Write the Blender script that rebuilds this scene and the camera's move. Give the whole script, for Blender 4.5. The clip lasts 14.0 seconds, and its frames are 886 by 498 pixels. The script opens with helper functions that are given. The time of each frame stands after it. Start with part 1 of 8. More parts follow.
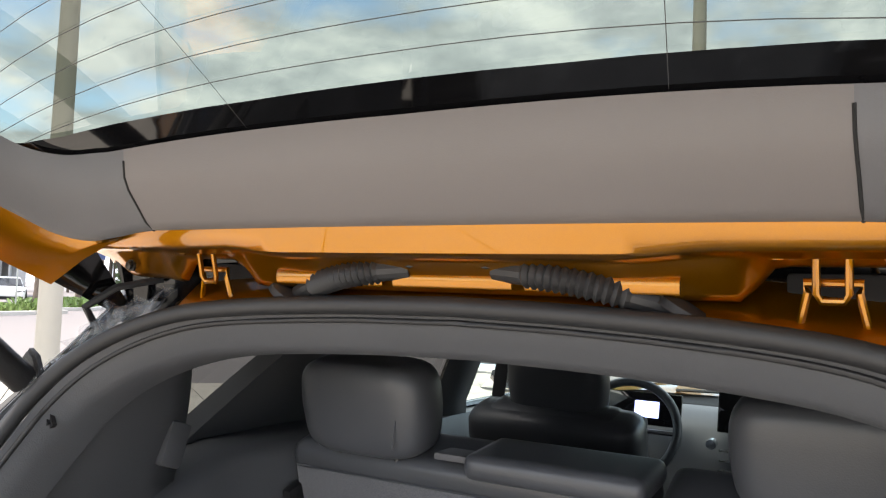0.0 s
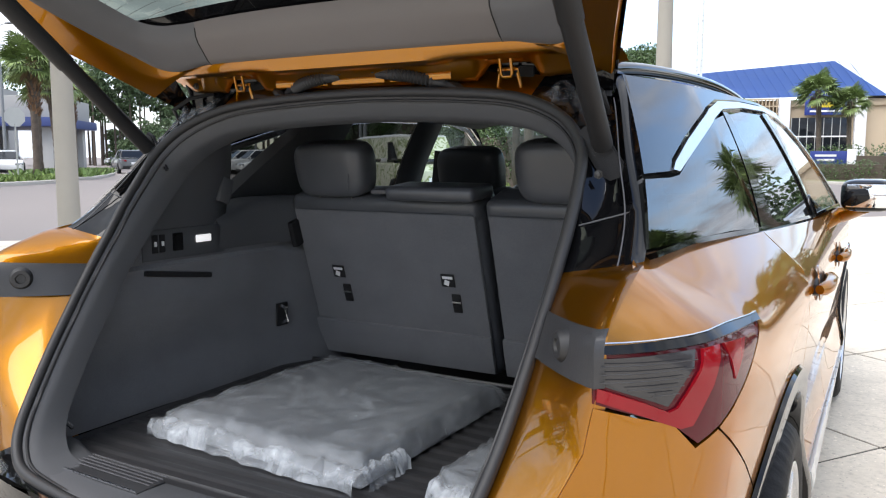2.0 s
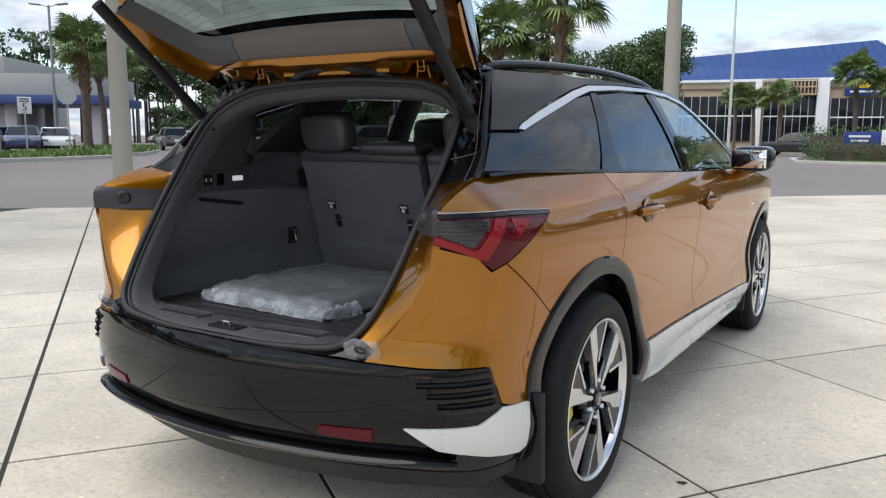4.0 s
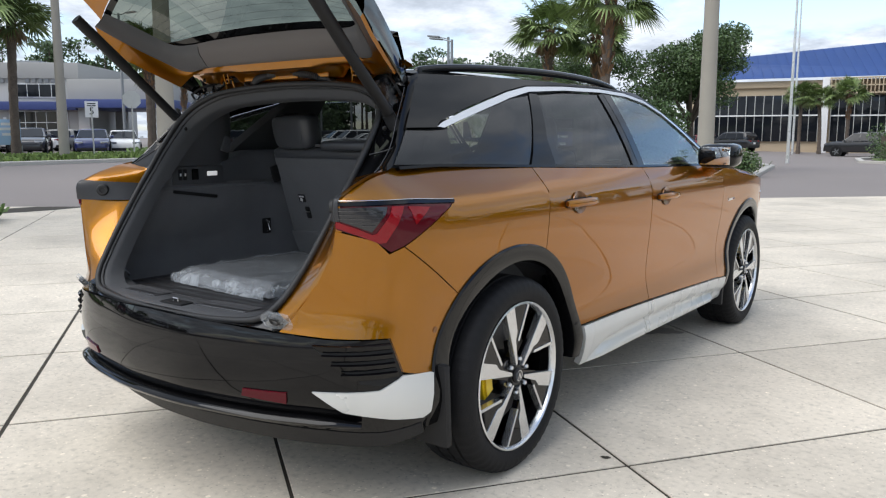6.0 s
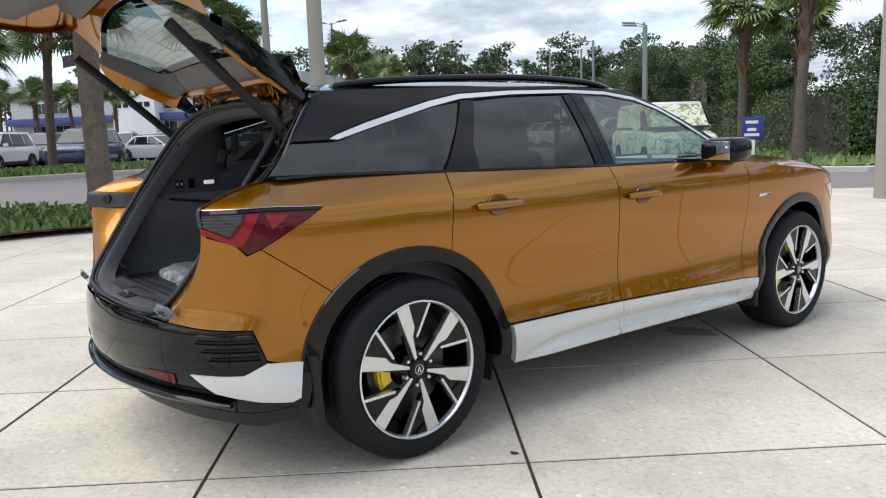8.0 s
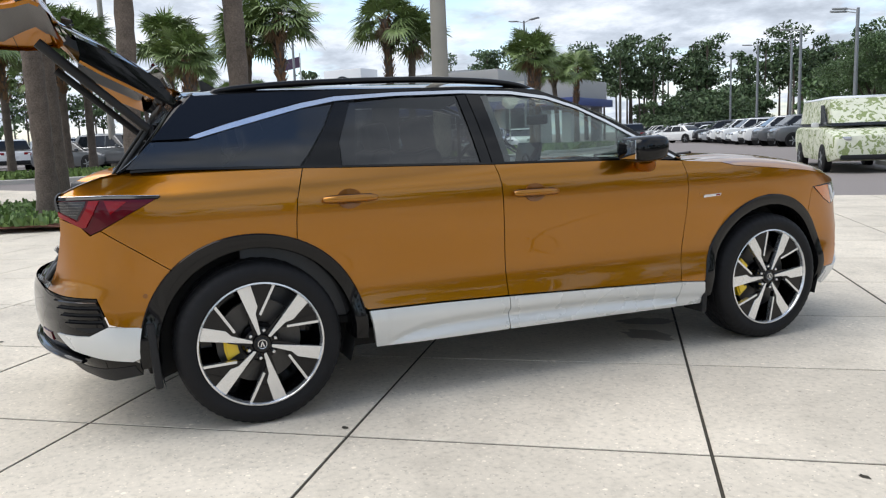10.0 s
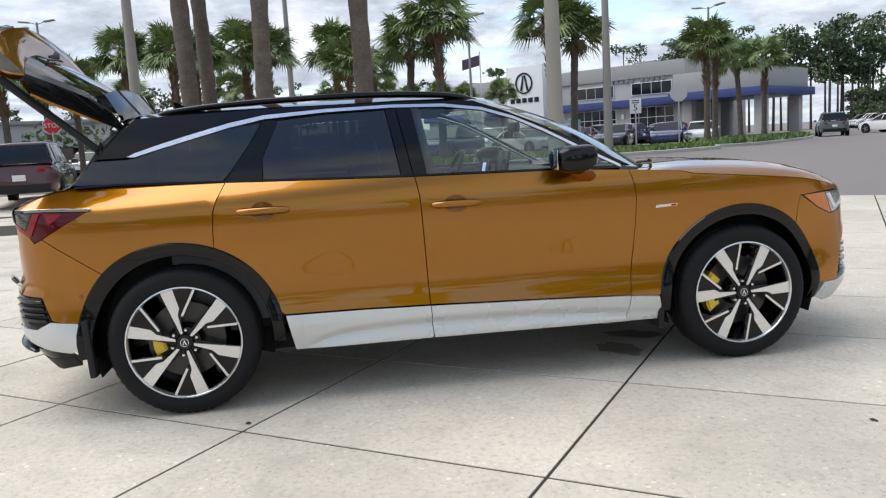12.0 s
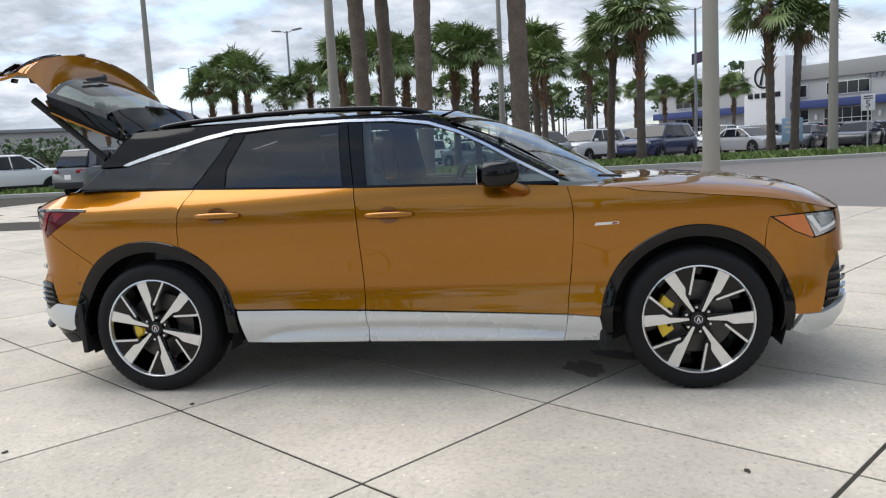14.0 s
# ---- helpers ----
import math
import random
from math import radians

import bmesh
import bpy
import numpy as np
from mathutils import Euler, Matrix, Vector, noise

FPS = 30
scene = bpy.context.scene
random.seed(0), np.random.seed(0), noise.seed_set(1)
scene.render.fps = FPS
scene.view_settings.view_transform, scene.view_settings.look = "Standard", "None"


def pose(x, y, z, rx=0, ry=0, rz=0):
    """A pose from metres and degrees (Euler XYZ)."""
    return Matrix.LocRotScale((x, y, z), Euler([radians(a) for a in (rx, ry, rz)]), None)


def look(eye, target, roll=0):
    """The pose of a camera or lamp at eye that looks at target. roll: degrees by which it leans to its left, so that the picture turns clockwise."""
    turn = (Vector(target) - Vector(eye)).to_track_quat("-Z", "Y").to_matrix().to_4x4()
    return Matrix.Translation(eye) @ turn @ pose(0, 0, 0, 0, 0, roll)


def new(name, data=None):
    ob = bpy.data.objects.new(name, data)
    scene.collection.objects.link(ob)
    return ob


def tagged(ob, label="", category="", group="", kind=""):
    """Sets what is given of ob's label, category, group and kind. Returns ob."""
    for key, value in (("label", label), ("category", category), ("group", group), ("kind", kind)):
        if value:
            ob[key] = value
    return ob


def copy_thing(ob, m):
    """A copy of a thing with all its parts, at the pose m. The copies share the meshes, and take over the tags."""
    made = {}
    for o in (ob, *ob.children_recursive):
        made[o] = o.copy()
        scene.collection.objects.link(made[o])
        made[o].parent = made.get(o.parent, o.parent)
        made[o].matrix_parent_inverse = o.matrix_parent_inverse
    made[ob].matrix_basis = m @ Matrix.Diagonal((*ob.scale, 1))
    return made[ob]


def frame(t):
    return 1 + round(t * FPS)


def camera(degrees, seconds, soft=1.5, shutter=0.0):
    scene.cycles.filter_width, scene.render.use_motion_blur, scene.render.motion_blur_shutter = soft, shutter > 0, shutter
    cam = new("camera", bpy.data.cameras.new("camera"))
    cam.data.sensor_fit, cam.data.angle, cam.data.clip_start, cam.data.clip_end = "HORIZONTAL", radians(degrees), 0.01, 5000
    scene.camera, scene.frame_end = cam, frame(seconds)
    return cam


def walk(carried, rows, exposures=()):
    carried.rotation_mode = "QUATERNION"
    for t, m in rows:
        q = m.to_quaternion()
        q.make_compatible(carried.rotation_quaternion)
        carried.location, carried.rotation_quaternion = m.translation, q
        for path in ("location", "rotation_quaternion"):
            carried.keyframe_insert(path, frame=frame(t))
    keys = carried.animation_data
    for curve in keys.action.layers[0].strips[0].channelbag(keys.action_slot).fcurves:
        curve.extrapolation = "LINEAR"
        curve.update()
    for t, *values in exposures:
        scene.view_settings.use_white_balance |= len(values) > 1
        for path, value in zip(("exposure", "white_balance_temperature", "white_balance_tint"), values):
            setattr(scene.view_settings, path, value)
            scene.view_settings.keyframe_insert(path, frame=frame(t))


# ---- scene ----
cam = camera(59.1, 14.0, soft=1.2)
PATH = [
    (0, (0.421, -1.071, 1.534), (-0.567, 0.663, 1.657), 2.2),
    (0.5, (0.565, -1.186, 1.496), (-0.516, 0.496, 1.438), 2.4),
    (1, (0.719, -1.398, 1.443), (-0.341, 0.291, 1.281), 1.0),
    (1.5, (0.888, -1.61, 1.401), (-0.112, 0.107, 1.174), 0.1),
    (2, (1.09, -1.855, 1.373), (0.122, -0.121, 1.139), 0.0),
    (2.5, (1.252, -2.097, 1.373), (0.268, -0.372, 1.133), -0.3),
    (3, (1.417, -2.311, 1.357), (0.414, -0.599, 1.104), -0.1),
    (3.5, (1.655, -2.461, 1.33), (0.631, -0.764, 1.065), 0.0),
    (4, (1.904, -2.606, 1.32), (0.858, -0.926, 1.035), 0.3),
    (6.5, (2.616, -2.516, 1.301), (1.362, -0.981, 1.032), -0.6),
    (7, (2.828, -2.267, 1.296), (1.472, -0.821, 1.035), -1.4),
    (7.5, (3.123, -2.055, 1.327), (1.66, -0.72, 1.049), -1.9),
    (8, (3.505, -1.834, 1.354), (1.941, -0.622, 1.061), -2.1),
    (10.5, (4.754, -0.247, 1.297), (2.883, 0.406, 1.024), -2.1),
    (11, (4.934, 0.06, 1.31), (3.029, 0.606, 1.04), -2.2),
    (11.5, (4.97, 0.418, 1.306), (3.035, 0.845, 1.031), -2.8),
    (12, (5.035, 0.773, 1.33), (3.074, 1.06, 1.06), -3.3),
    (12.5, (5.18, 1.196, 1.329), (3.2, 1.332, 1.077), -3.7),
    (13, (5.175, 1.598, 1.307), (3.191, 1.586, 1.058), -3.6),
    (13.5, (5.175, 1.989, 1.314), (3.197, 1.833, 1.064), -3.2),
    (14, (5.166, 2.396, 1.336), (3.205, 2.092, 1.089), -2.9),
]
walk(cam, [(t, look(eye, target, roll)) for t, eye, target, roll in PATH],
     exposures=[(0, 1.98, 6700, 13), (.5, 2.22, 6700, 22), (1.0, 2.35, 6800, 17), (1.5, 1.95, 6450, 13), (2.0, 1.15, 6350, 12), (2.5, .7, 6350, 11), (3.0, .4, 6350, 10), (4.0, .40, 6300, 10), (7.5, .5, 6250, 10), (10.5, .42, 6300, 10), (12, .38, 6300, 10), (14, .28, 6300, 10)])

# ---- light ----
world = bpy.data.worlds.new("sky")
scene.world = world
world.use_nodes = True
wn, wl = world.node_tree.nodes, world.node_tree.links
wn.clear()
w_out, w_bg = wn.new("ShaderNodeOutputWorld"), wn.new("ShaderNodeBackground")
w_sky = wn.new("ShaderNodeTexSky")
w_sky.sky_type, w_sky.sun_disc = "NISHITA", False
SUN_ELEVATION, SUN_BEARING = 58.0, 200.0
w_sky.sun_elevation, w_sky.sun_rotation = radians(SUN_ELEVATION), radians(SUN_BEARING)
w_scale = wn.new("ShaderNodeVectorMath")
w_scale.operation = "SCALE"
w_scale.inputs["Scale"].default_value = 0.12
wl.new(w_sky.outputs[0], w_scale.inputs[0])
# cumulus and grey cloud, flattened towards the horizon
w_geo = wn.new("ShaderNodeTexCoord")
w_sep = wn.new("ShaderNodeSeparateXYZ")
wl.new(w_geo.outputs["Generated"], w_sep.inputs[0])
w_up = wn.new("ShaderNodeMath")
w_up.operation = "MAXIMUM"
w_up.inputs[1].default_value = 0.0
wl.new(w_sep.outputs["Z"], w_up.inputs[0])
w_add = wn.new("ShaderNodeMath")
w_add.operation = "ADD"
w_add.inputs[1].default_value = 0.22
wl.new(w_up.outputs[0], w_add.inputs[0])
w_div = wn.new("ShaderNodeVectorMath")
w_div.operation = "DIVIDE"
w_comb = wn.new("ShaderNodeCombineXYZ")
for k in range(3):
    wl.new(w_add.outputs[0], w_comb.inputs[k])
wl.new(w_geo.outputs["Generated"], w_div.inputs[0])
wl.new(w_comb.outputs[0], w_div.inputs[1])


def sky_noise(scale, detail, rough, seed):
    n = wn.new("ShaderNodeTexNoise")
    n.noise_dimensions = "4D"
    n.inputs["W"].default_value = seed
    n.inputs["Scale"].default_value, n.inputs["Detail"].default_value, n.inputs["Roughness"].default_value = scale, detail, rough
    wl.new(w_div.outputs[0], n.inputs["Vector"])
    return n


def sky_ramp(src, stops):
    r = wn.new("ShaderNodeValToRGB")
    while len(r.color_ramp.elements) < len(stops):
        r.color_ramp.elements.new(.5)
    for e, (p, c) in zip(r.color_ramp.elements, stops):
        e.position, e.color = p, (*c, 1)
    wl.new(src.outputs["Fac"], r.inputs[0])
    return r


cover = sky_ramp(sky_noise(1.7, 6, .55, 3.1), [(.385, (0, 0, 0)), (.50, (1, 1, 1))])
tone = sky_ramp(sky_noise(4.0, 9, .60, 7.7), [(.36, (.245, .268, .302)), (.46, (.315, .342, .380)), (.535, (.395, .418, .452)), (.63, (.485, .500, .522))])
w_mix = wn.new("ShaderNodeMix")
w_mix.data_type = "RGBA"
wl.new(cover.outputs[0], w_mix.inputs["Factor"])
wl.new(w_scale.outputs[0], w_mix.inputs["A"])
wl.new(tone.outputs[0], w_mix.inputs["B"])
wl.new(w_mix.outputs["Result"], w_bg.inputs["Color"])
w_bg.inputs["Strength"].default_value = 1.65
wl.new(w_bg.outputs[0], w_out.inputs[0])

sun = new("sun", bpy.data.lights.new("sun", "SUN"))
sun.data.energy, sun.data.angle, sun.data.color = 2.0, radians(56), (1, .955, .89)
_e, _b = radians(SUN_ELEVATION), radians(SUN_BEARING)
sun.matrix_world = look((0, 0, 40), Vector((0, 0, 40)) - Vector((math.sin(_b) * math.cos(_e), math.cos(_b) * math.cos(_e), math.sin(_e))))

# ---- materials ----
def material(name, color, rough=.5, metal=0.0, scale=8.0, vary=.12, bump=0.0, bump_scale=60.0, coat=0.0, spec=.5, fine=0.0, fine_scale=200.0, rand=0.0, island=0.0, sheen=0.0, coat_ior=1.42):
    """A surface with variation at two scales: broad patches and fine grain."""
    m = bpy.data.materials.new(name)
    m.use_nodes = True
    n, l = m.node_tree.nodes, m.node_tree.links
    b = n["Principled BSDF"]
    b.inputs["Metallic"].default_value, b.inputs["Specular IOR Level"].default_value = metal, spec
    b.inputs["Coat Weight"].default_value, b.inputs["Coat Roughness"].default_value, b.inputs["Coat IOR"].default_value = coat, .02, coat_ior
    b.inputs["Sheen Weight"].default_value = sheen
    tex = n.new("ShaderNodeTexCoord")
    broad = n.new("ShaderNodeTexNoise")
    broad.inputs["Scale"].default_value, broad.inputs["Detail"].default_value = scale, 5
    l.new(tex.outputs["Object"], broad.inputs["Vector"])
    grain = n.new("ShaderNodeTexNoise")
    grain.inputs["Scale"].default_value, grain.inputs["Detail"].default_value = fine_scale, 3
    l.new(tex.outputs["Object"], grain.inputs["Vector"])
    total = n.new("ShaderNodeMath")
    total.operation = "MULTIPLY_ADD"
    total.inputs[1].default_value, total.inputs[2].default_value = 2 * vary, 1 - vary
    l.new(broad.outputs["Fac"], total.inputs[0])
    total2 = n.new("ShaderNodeMath")
    total2.operation = "MULTIPLY_ADD"
    total2.inputs[1].default_value, total2.inputs[2].default_value = 2 * fine, -fine
    l.new(grain.outputs["Fac"], total2.inputs[0])
    s = n.new("ShaderNodeMath")
    s.operation = "ADD"
    l.new(total.outputs[0], s.inputs[0])
    l.new(total2.outputs[0], s.inputs[1])
    last = s
    for amount, node, socket in ((rand, "ShaderNodeObjectInfo", "Random"), (island, "ShaderNodeNewGeometry", "Random Per Island")):
        if amount:
            info = n.new(node)
            ma = n.new("ShaderNodeMath")
            ma.operation = "MULTIPLY_ADD"
            ma.inputs[1].default_value, ma.inputs[2].default_value = 2 * amount, 1 - amount
            l.new(info.outputs[socket], ma.inputs[0])
            mu = n.new("ShaderNodeMath")
            mu.operation = "MULTIPLY"
            l.new(last.outputs[0], mu.inputs[0])
            l.new(ma.outputs[0], mu.inputs[1])
            last = mu
    col = n.new("ShaderNodeVectorMath")
    col.operation = "SCALE"
    col.inputs[0].default_value = color
    l.new(last.outputs[0], col.inputs["Scale"])
    l.new(col.outputs[0], b.inputs["Base Color"])
    rr = n.new("ShaderNodeMath")
    rr.operation = "MULTIPLY_ADD"
    rr.inputs[1].default_value, rr.inputs[2].default_value = .25 * rough, .875 * rough
    l.new(broad.outputs["Fac"], rr.inputs[0])
    l.new(rr.outputs[0], b.inputs["Roughness"])
    if bump:
        bt = n.new("ShaderNodeTexNoise")
        bt.inputs["Scale"].default_value, bt.inputs["Detail"].default_value = bump_scale, 4
        l.new(tex.outputs["Object"], bt.inputs["Vector"])
        bn = n.new("ShaderNodeBump")
        bn.inputs["Strength"].default_value, bn.inputs["Distance"].default_value = bump, .01
        l.new(bt.outputs["Fac"], bn.inputs["Height"])
        l.new(bn.outputs[0], b.inputs["Normal"])
    return m


def glass(name, tint, ior=1.5, rough=.0, bend=4.5):
    m = bpy.data.materials.new(name)
    m.use_nodes = True
    n, l = m.node_tree.nodes, m.node_tree.links
    n.clear()
    out, mix = n.new("ShaderNodeOutputMaterial"), n.new("ShaderNodeMixShader")
    clear, gloss, face = n.new("ShaderNodeBsdfTransparent"), n.new("ShaderNodeBsdfGlossy"), n.new("ShaderNodeLayerWeight")
    power, scaled = n.new("ShaderNodeMath"), n.new("ShaderNodeMath")
    clear.inputs["Color"].default_value = (*tint, 1)
    gloss.inputs["Roughness"].default_value = rough
    face.inputs["Blend"].default_value = .5
    power.operation, power.inputs[1].default_value = "POWER", bend
    f0 = ((ior - 1) / (ior + 1)) ** 2 * 1.4
    scaled.operation, scaled.inputs[1].default_value, scaled.inputs[2].default_value = "MULTIPLY_ADD", 1 - f0, f0
    for a, c in ((face.outputs["Facing"], power.inputs[0]), (power.outputs[0], scaled.inputs[0]), (scaled.outputs[0], mix.inputs[0]), (clear.outputs[0], mix.inputs[1]), (gloss.outputs[0], mix.inputs[2]), (mix.outputs[0], out.inputs[0])):
        l.new(a, c)
    return m


def glow(name, color, strength):
    m = bpy.data.materials.new(name)
    m.use_nodes = True
    b = m.node_tree.nodes["Principled BSDF"]
    b.inputs["Base Color"].default_value = (*color, 1)
    b.inputs["Emission Color"].default_value, b.inputs["Emission Strength"].default_value = (*color, 1), strength
    return m


M_PAINT = material("amber_metallic_paint", (.325, .128, .0012), rough=.29, metal=.90, coat=1.0, scale=3, vary=.03, fine=.14, fine_scale=900, coat_ior=1.48)
M_PAINT.node_tree.nodes["Principled BSDF"].inputs["Specular Tint"].default_value = (.80, .52, .25, 1)
M_GLOSS = material("gloss_black_paint", (.0035, .0035, .004), rough=.04, scale=4, vary=.2, spec=.32)
M_PLASTIC = material("black_moulded_plastic", (.014, .014, .015), rough=.55, scale=10, vary=.2, bump=.12, bump_scale=420, spec=.28)
M_WHITE = material("silver_white_lacquer", (.62, .63, .62), rough=.28, metal=.25, coat=.5, scale=4, vary=.04)
M_CHROME = material("satin_chrome", (.68, .69, .71), rough=.24, metal=1.0, scale=12, vary=.05)
M_ALLOY = material("machined_alloy", (.70, .71, .72), rough=.24, metal=.9, scale=20, vary=.06)
M_TYRE = material("tyre_rubber", (.011, .011, .012), rough=.6, scale=14, vary=.25, bump=.15, bump_scale=160, spec=.18)
M_RED = material("red_lens", (.21, .003, .008), rough=.06, spec=.4, scale=8, vary=.15)
M_DEEPRED = material("dark_red_lens", (.075, .002, .007), rough=.05, spec=.3, scale=8, vary=.15)
M_AMBER = material("amber_lens", (.55, .14, .01), rough=.1, coat=1, scale=8, vary=.1)
M_SMOKE = material("clear_lamp_insert", (.030, .030, .033), rough=.08, metal=.2, coat=.4, scale=40, vary=.3)
M_HEAD = material("headlamp_optics", (.42, .43, .45), rough=.12, metal=.6, coat=1, scale=40, vary=.35)
M_PRIVACY = glass("privacy_glass", (.15, .155, .15), 1.66)
M_CLEAR = glass("window_glass", (.70, .80, .75), 1.72, bend=3.4)
M_BACKLIGHT = glass("rear_glass", (.235, .265, .225), 1.5)
M_TRIM = material("charcoal_trim", (.094, .093, .098), rough=.55, scale=6, vary=.14, bump=.10, bump_scale=500)
M_TRIM_SOFT = material("soft_grey_trim", (.135, .122, .117), rough=.62, scale=4, vary=.10, bump=.08, bump_scale=600)
M_FABRIC = material("charcoal_carpet", (.124, .126, .134), rough=.95, scale=9, vary=.25, bump=.4, bump_scale=900, sheen=.25, fine=.5, fine_scale=450)
M_LINING = material("dark_pillar_trim", (.066, .068, .073), rough=.55, scale=6, vary=.14, bump=.10, bump_scale=500)
M_LEATHER = material("black_leather", (.064, .067, .074), rough=.36, scale=7, vary=.2, bump=.06, bump_scale=420)
M_RUBBER = material("seal_rubber", (.018, .018, .019), rough=.55, scale=16, vary=.2)
M_STEEL = material("brushed_steel", (.48, .48, .48), rough=.3, metal=1, scale=30, vary=.15)
M_DISC = material("brake_disc", (.07, .068, .066), rough=.4, metal=.8, scale=30, vary=.25)
M_YELLOW = material("yellow_enamel", (.84, .57, .01), rough=.3, coat=.6, scale=14, vary=.08)
M_DARK = material("underbody", (.010, .010, .010), rough=.9, scale=5, vary=.3)
M_PRINT = material("white_print", (.75, .75, .75), rough=.6, scale=5, vary=.03)
M_MIRROR = material("mirror_silver", (.85, .86, .87), rough=.03, metal=1, vary=.01)
M_BLUE = material("blue_badge", (.10, .25, .60), rough=.3, scale=5, vary=.05, coat=.5)
M_HEATER = material("heater_print", (.05, .05, .05), rough=.6, scale=20, vary=.1)
M_MAT = material("black_rubber_mat", (.028, .028, .030), rough=.42, scale=12, vary=.2, bump=.08, bump_scale=300)
M_LINER = material("headlining_cloth", (.11, .11, .11), rough=.95, scale=12, vary=.1, bump=.2, bump_scale=700)
M_BUNDLE = material("grey_bundle", (.060, .064, .072), rough=.6, scale=5, vary=.2)
M_ICON = glow("screen_light", (.45, .55, .9), .8)
M_LAMP = glow("load_lamp_light", (1.0, .98, .95), .28)


def film_material(name="clear_film", lo=.07, hi=.45):
    """Clear crinkled plastic film: mostly see-through, with sharp wrinkles."""
    m = bpy.data.materials.new(name)
    m.use_nodes = True
    n, l = m.node_tree.nodes, m.node_tree.links
    n.clear()
    out, mix = n.new("ShaderNodeOutputMaterial"), n.new("ShaderNodeMixShader")
    clear, gloss = n.new("ShaderNodeBsdfTransparent"), n.new("ShaderNodeBsdfPrincipled")
    gloss.inputs["Base Color"].default_value = (.62, .66, .70, 1)
    gloss.inputs["Roughness"].default_value = .18
    gloss.inputs["Specular IOR Level"].default_value = .9
    tc, nz, ramp, bump, nz2 = n.new("ShaderNodeTexCoord"), n.new("ShaderNodeTexNoise"), n.new("ShaderNodeValToRGB"), n.new("ShaderNodeBump"), n.new("ShaderNodeTexNoise")
    nz.inputs["Scale"].default_value, nz.inputs["Detail"].default_value, nz.inputs["Distortion"].default_value = 11, 7, 1.2
    nz2.inputs["Scale"].default_value, nz2.inputs["Detail"].default_value, nz2.inputs["Distortion"].default_value = 24, 8, 2.0
    ramp.color_ramp.elements[0].position, ramp.color_ramp.elements[0].color = .40, (lo, lo, lo, 1)
    ramp.color_ramp.elements[1].position, ramp.color_ramp.elements[1].color = .78, (hi, hi, hi, 1)
    bump.inputs["Strength"].default_value, bump.inputs["Distance"].default_value = .55, .02
    for a, c in ((tc.outputs["Object"], nz.inputs["Vector"]), (tc.outputs["Object"], nz2.inputs["Vector"]), (nz.outputs["Fac"], ramp.inputs[0]), (ramp.outputs[0], mix.inputs[0]), (nz2.outputs["Fac"], bump.inputs["Height"]),
                 (bump.outputs[0], gloss.inputs["Normal"]), (clear.outputs[0], mix.inputs[1]), (gloss.outputs[0], mix.inputs[2]), (mix.outputs[0], out.inputs[0])):
        l.new(a, c)
    return m


M_FILM = film_material(lo=.17, hi=.42)
M_LOOSE = film_material("loose_clear_film", lo=.02, hi=.24)
M_CRUMPLE = film_material("crumpled_film", .22, .85)


# ---- the shape of the body ----
PLAN = [(0, -.985), (.125, -.9815), (.25, -.967), (.447, -.93), (.6, -.885), (.76, -.81), (.85, -.73), (.908, -.62), (.932, -.42), (.95, -.1), (.962, .4), (.965, 1.2), (.965, 2.2), (.962, 2.8), (.95, 3.2),
        (.92, 3.49), (.862, 3.69), (.762, 3.83), (.57, 3.93), (.3, 3.985), (0, 4.0)]


def spline(pts, n=24):
    """Catmull-Rom curve through points of any dimension."""
    p = np.array(pts, float)
    p = np.vstack([2 * p[0] - p[1], p, 2 * p[-1] - p[-2]])
    out = []
    for i in range(1, len(p) - 2):
        for k in range(n):
            t = k / n
            out.append(.5 * (2 * p[i] + (p[i + 1] - p[i - 1]) * t + (2 * p[i - 1] - 5 * p[i] + 4 * p[i + 1] - p[i + 2]) * t * t
                             + (3 * p[i] - p[i - 1] - 3 * p[i + 1] + p[i + 2]) * t ** 3))
    out.append(p[-2])
    return np.array(out)


plan_xy = spline(PLAN)
plan_len = np.concatenate([[0], np.cumsum(np.linalg.norm(np.diff(plan_xy, axis=0), axis=1))])
plan_len = plan_len - np.interp(1.2, plan_xy[100:300, 1], plan_len[100:300]) + 1.2
plan_dir = np.gradient(plan_xy, plan_len, axis=0)

Z_SIDE = ([.2, .27, .36, .43, .47, .52, .57, .63, .72, .85, .98, 1.05, 1.10, 1.14, 1.18, 1.22, 1.3], [.10, .055, .018, .002, .006, .018, .027, .030, .023, .009, 0, .003, .014, .035, .062, .09, .15])
Z_REAR = ([.2, .27, .36, .44, .5, .58, .66, .70, .72, .8, .9, 1.0, 1.08, 1.115, 1.15, 1.3], [.2, .12, .05, .0, -.012, -.015, -.008, .004, .022, .018, .015, .012, .003, 0, .06, .32])
Z_FRONT = ([.2, .27, .36, .5, .62, .75, .88, .95, 1.02, 1.1, 1.3], [.1, .05, -.01, -.025, -.018, .0, .012, .028, .075, .15, .4])


z_fine = np.linspace(.1, 1.4, 521)


def soften(table):
    """The height profile without kinks."""
    v = np.interp(np.linspace(-.05, 1.55, 641), *table)
    k = np.exp(-np.linspace(-2.5, 2.5, 41) ** 2)
    return np.convolve(v, k / k.sum(), "same")[60:581]


P_SIDE, P_REAR, P_FRONT = soften(Z_SIDE), soften(Z_REAR), soften(Z_FRONT)


def smooth(a, b, x):
    t = np.clip((x - a) / (b - a), 0, 1)
    return t * t * (3 - 2 * t)


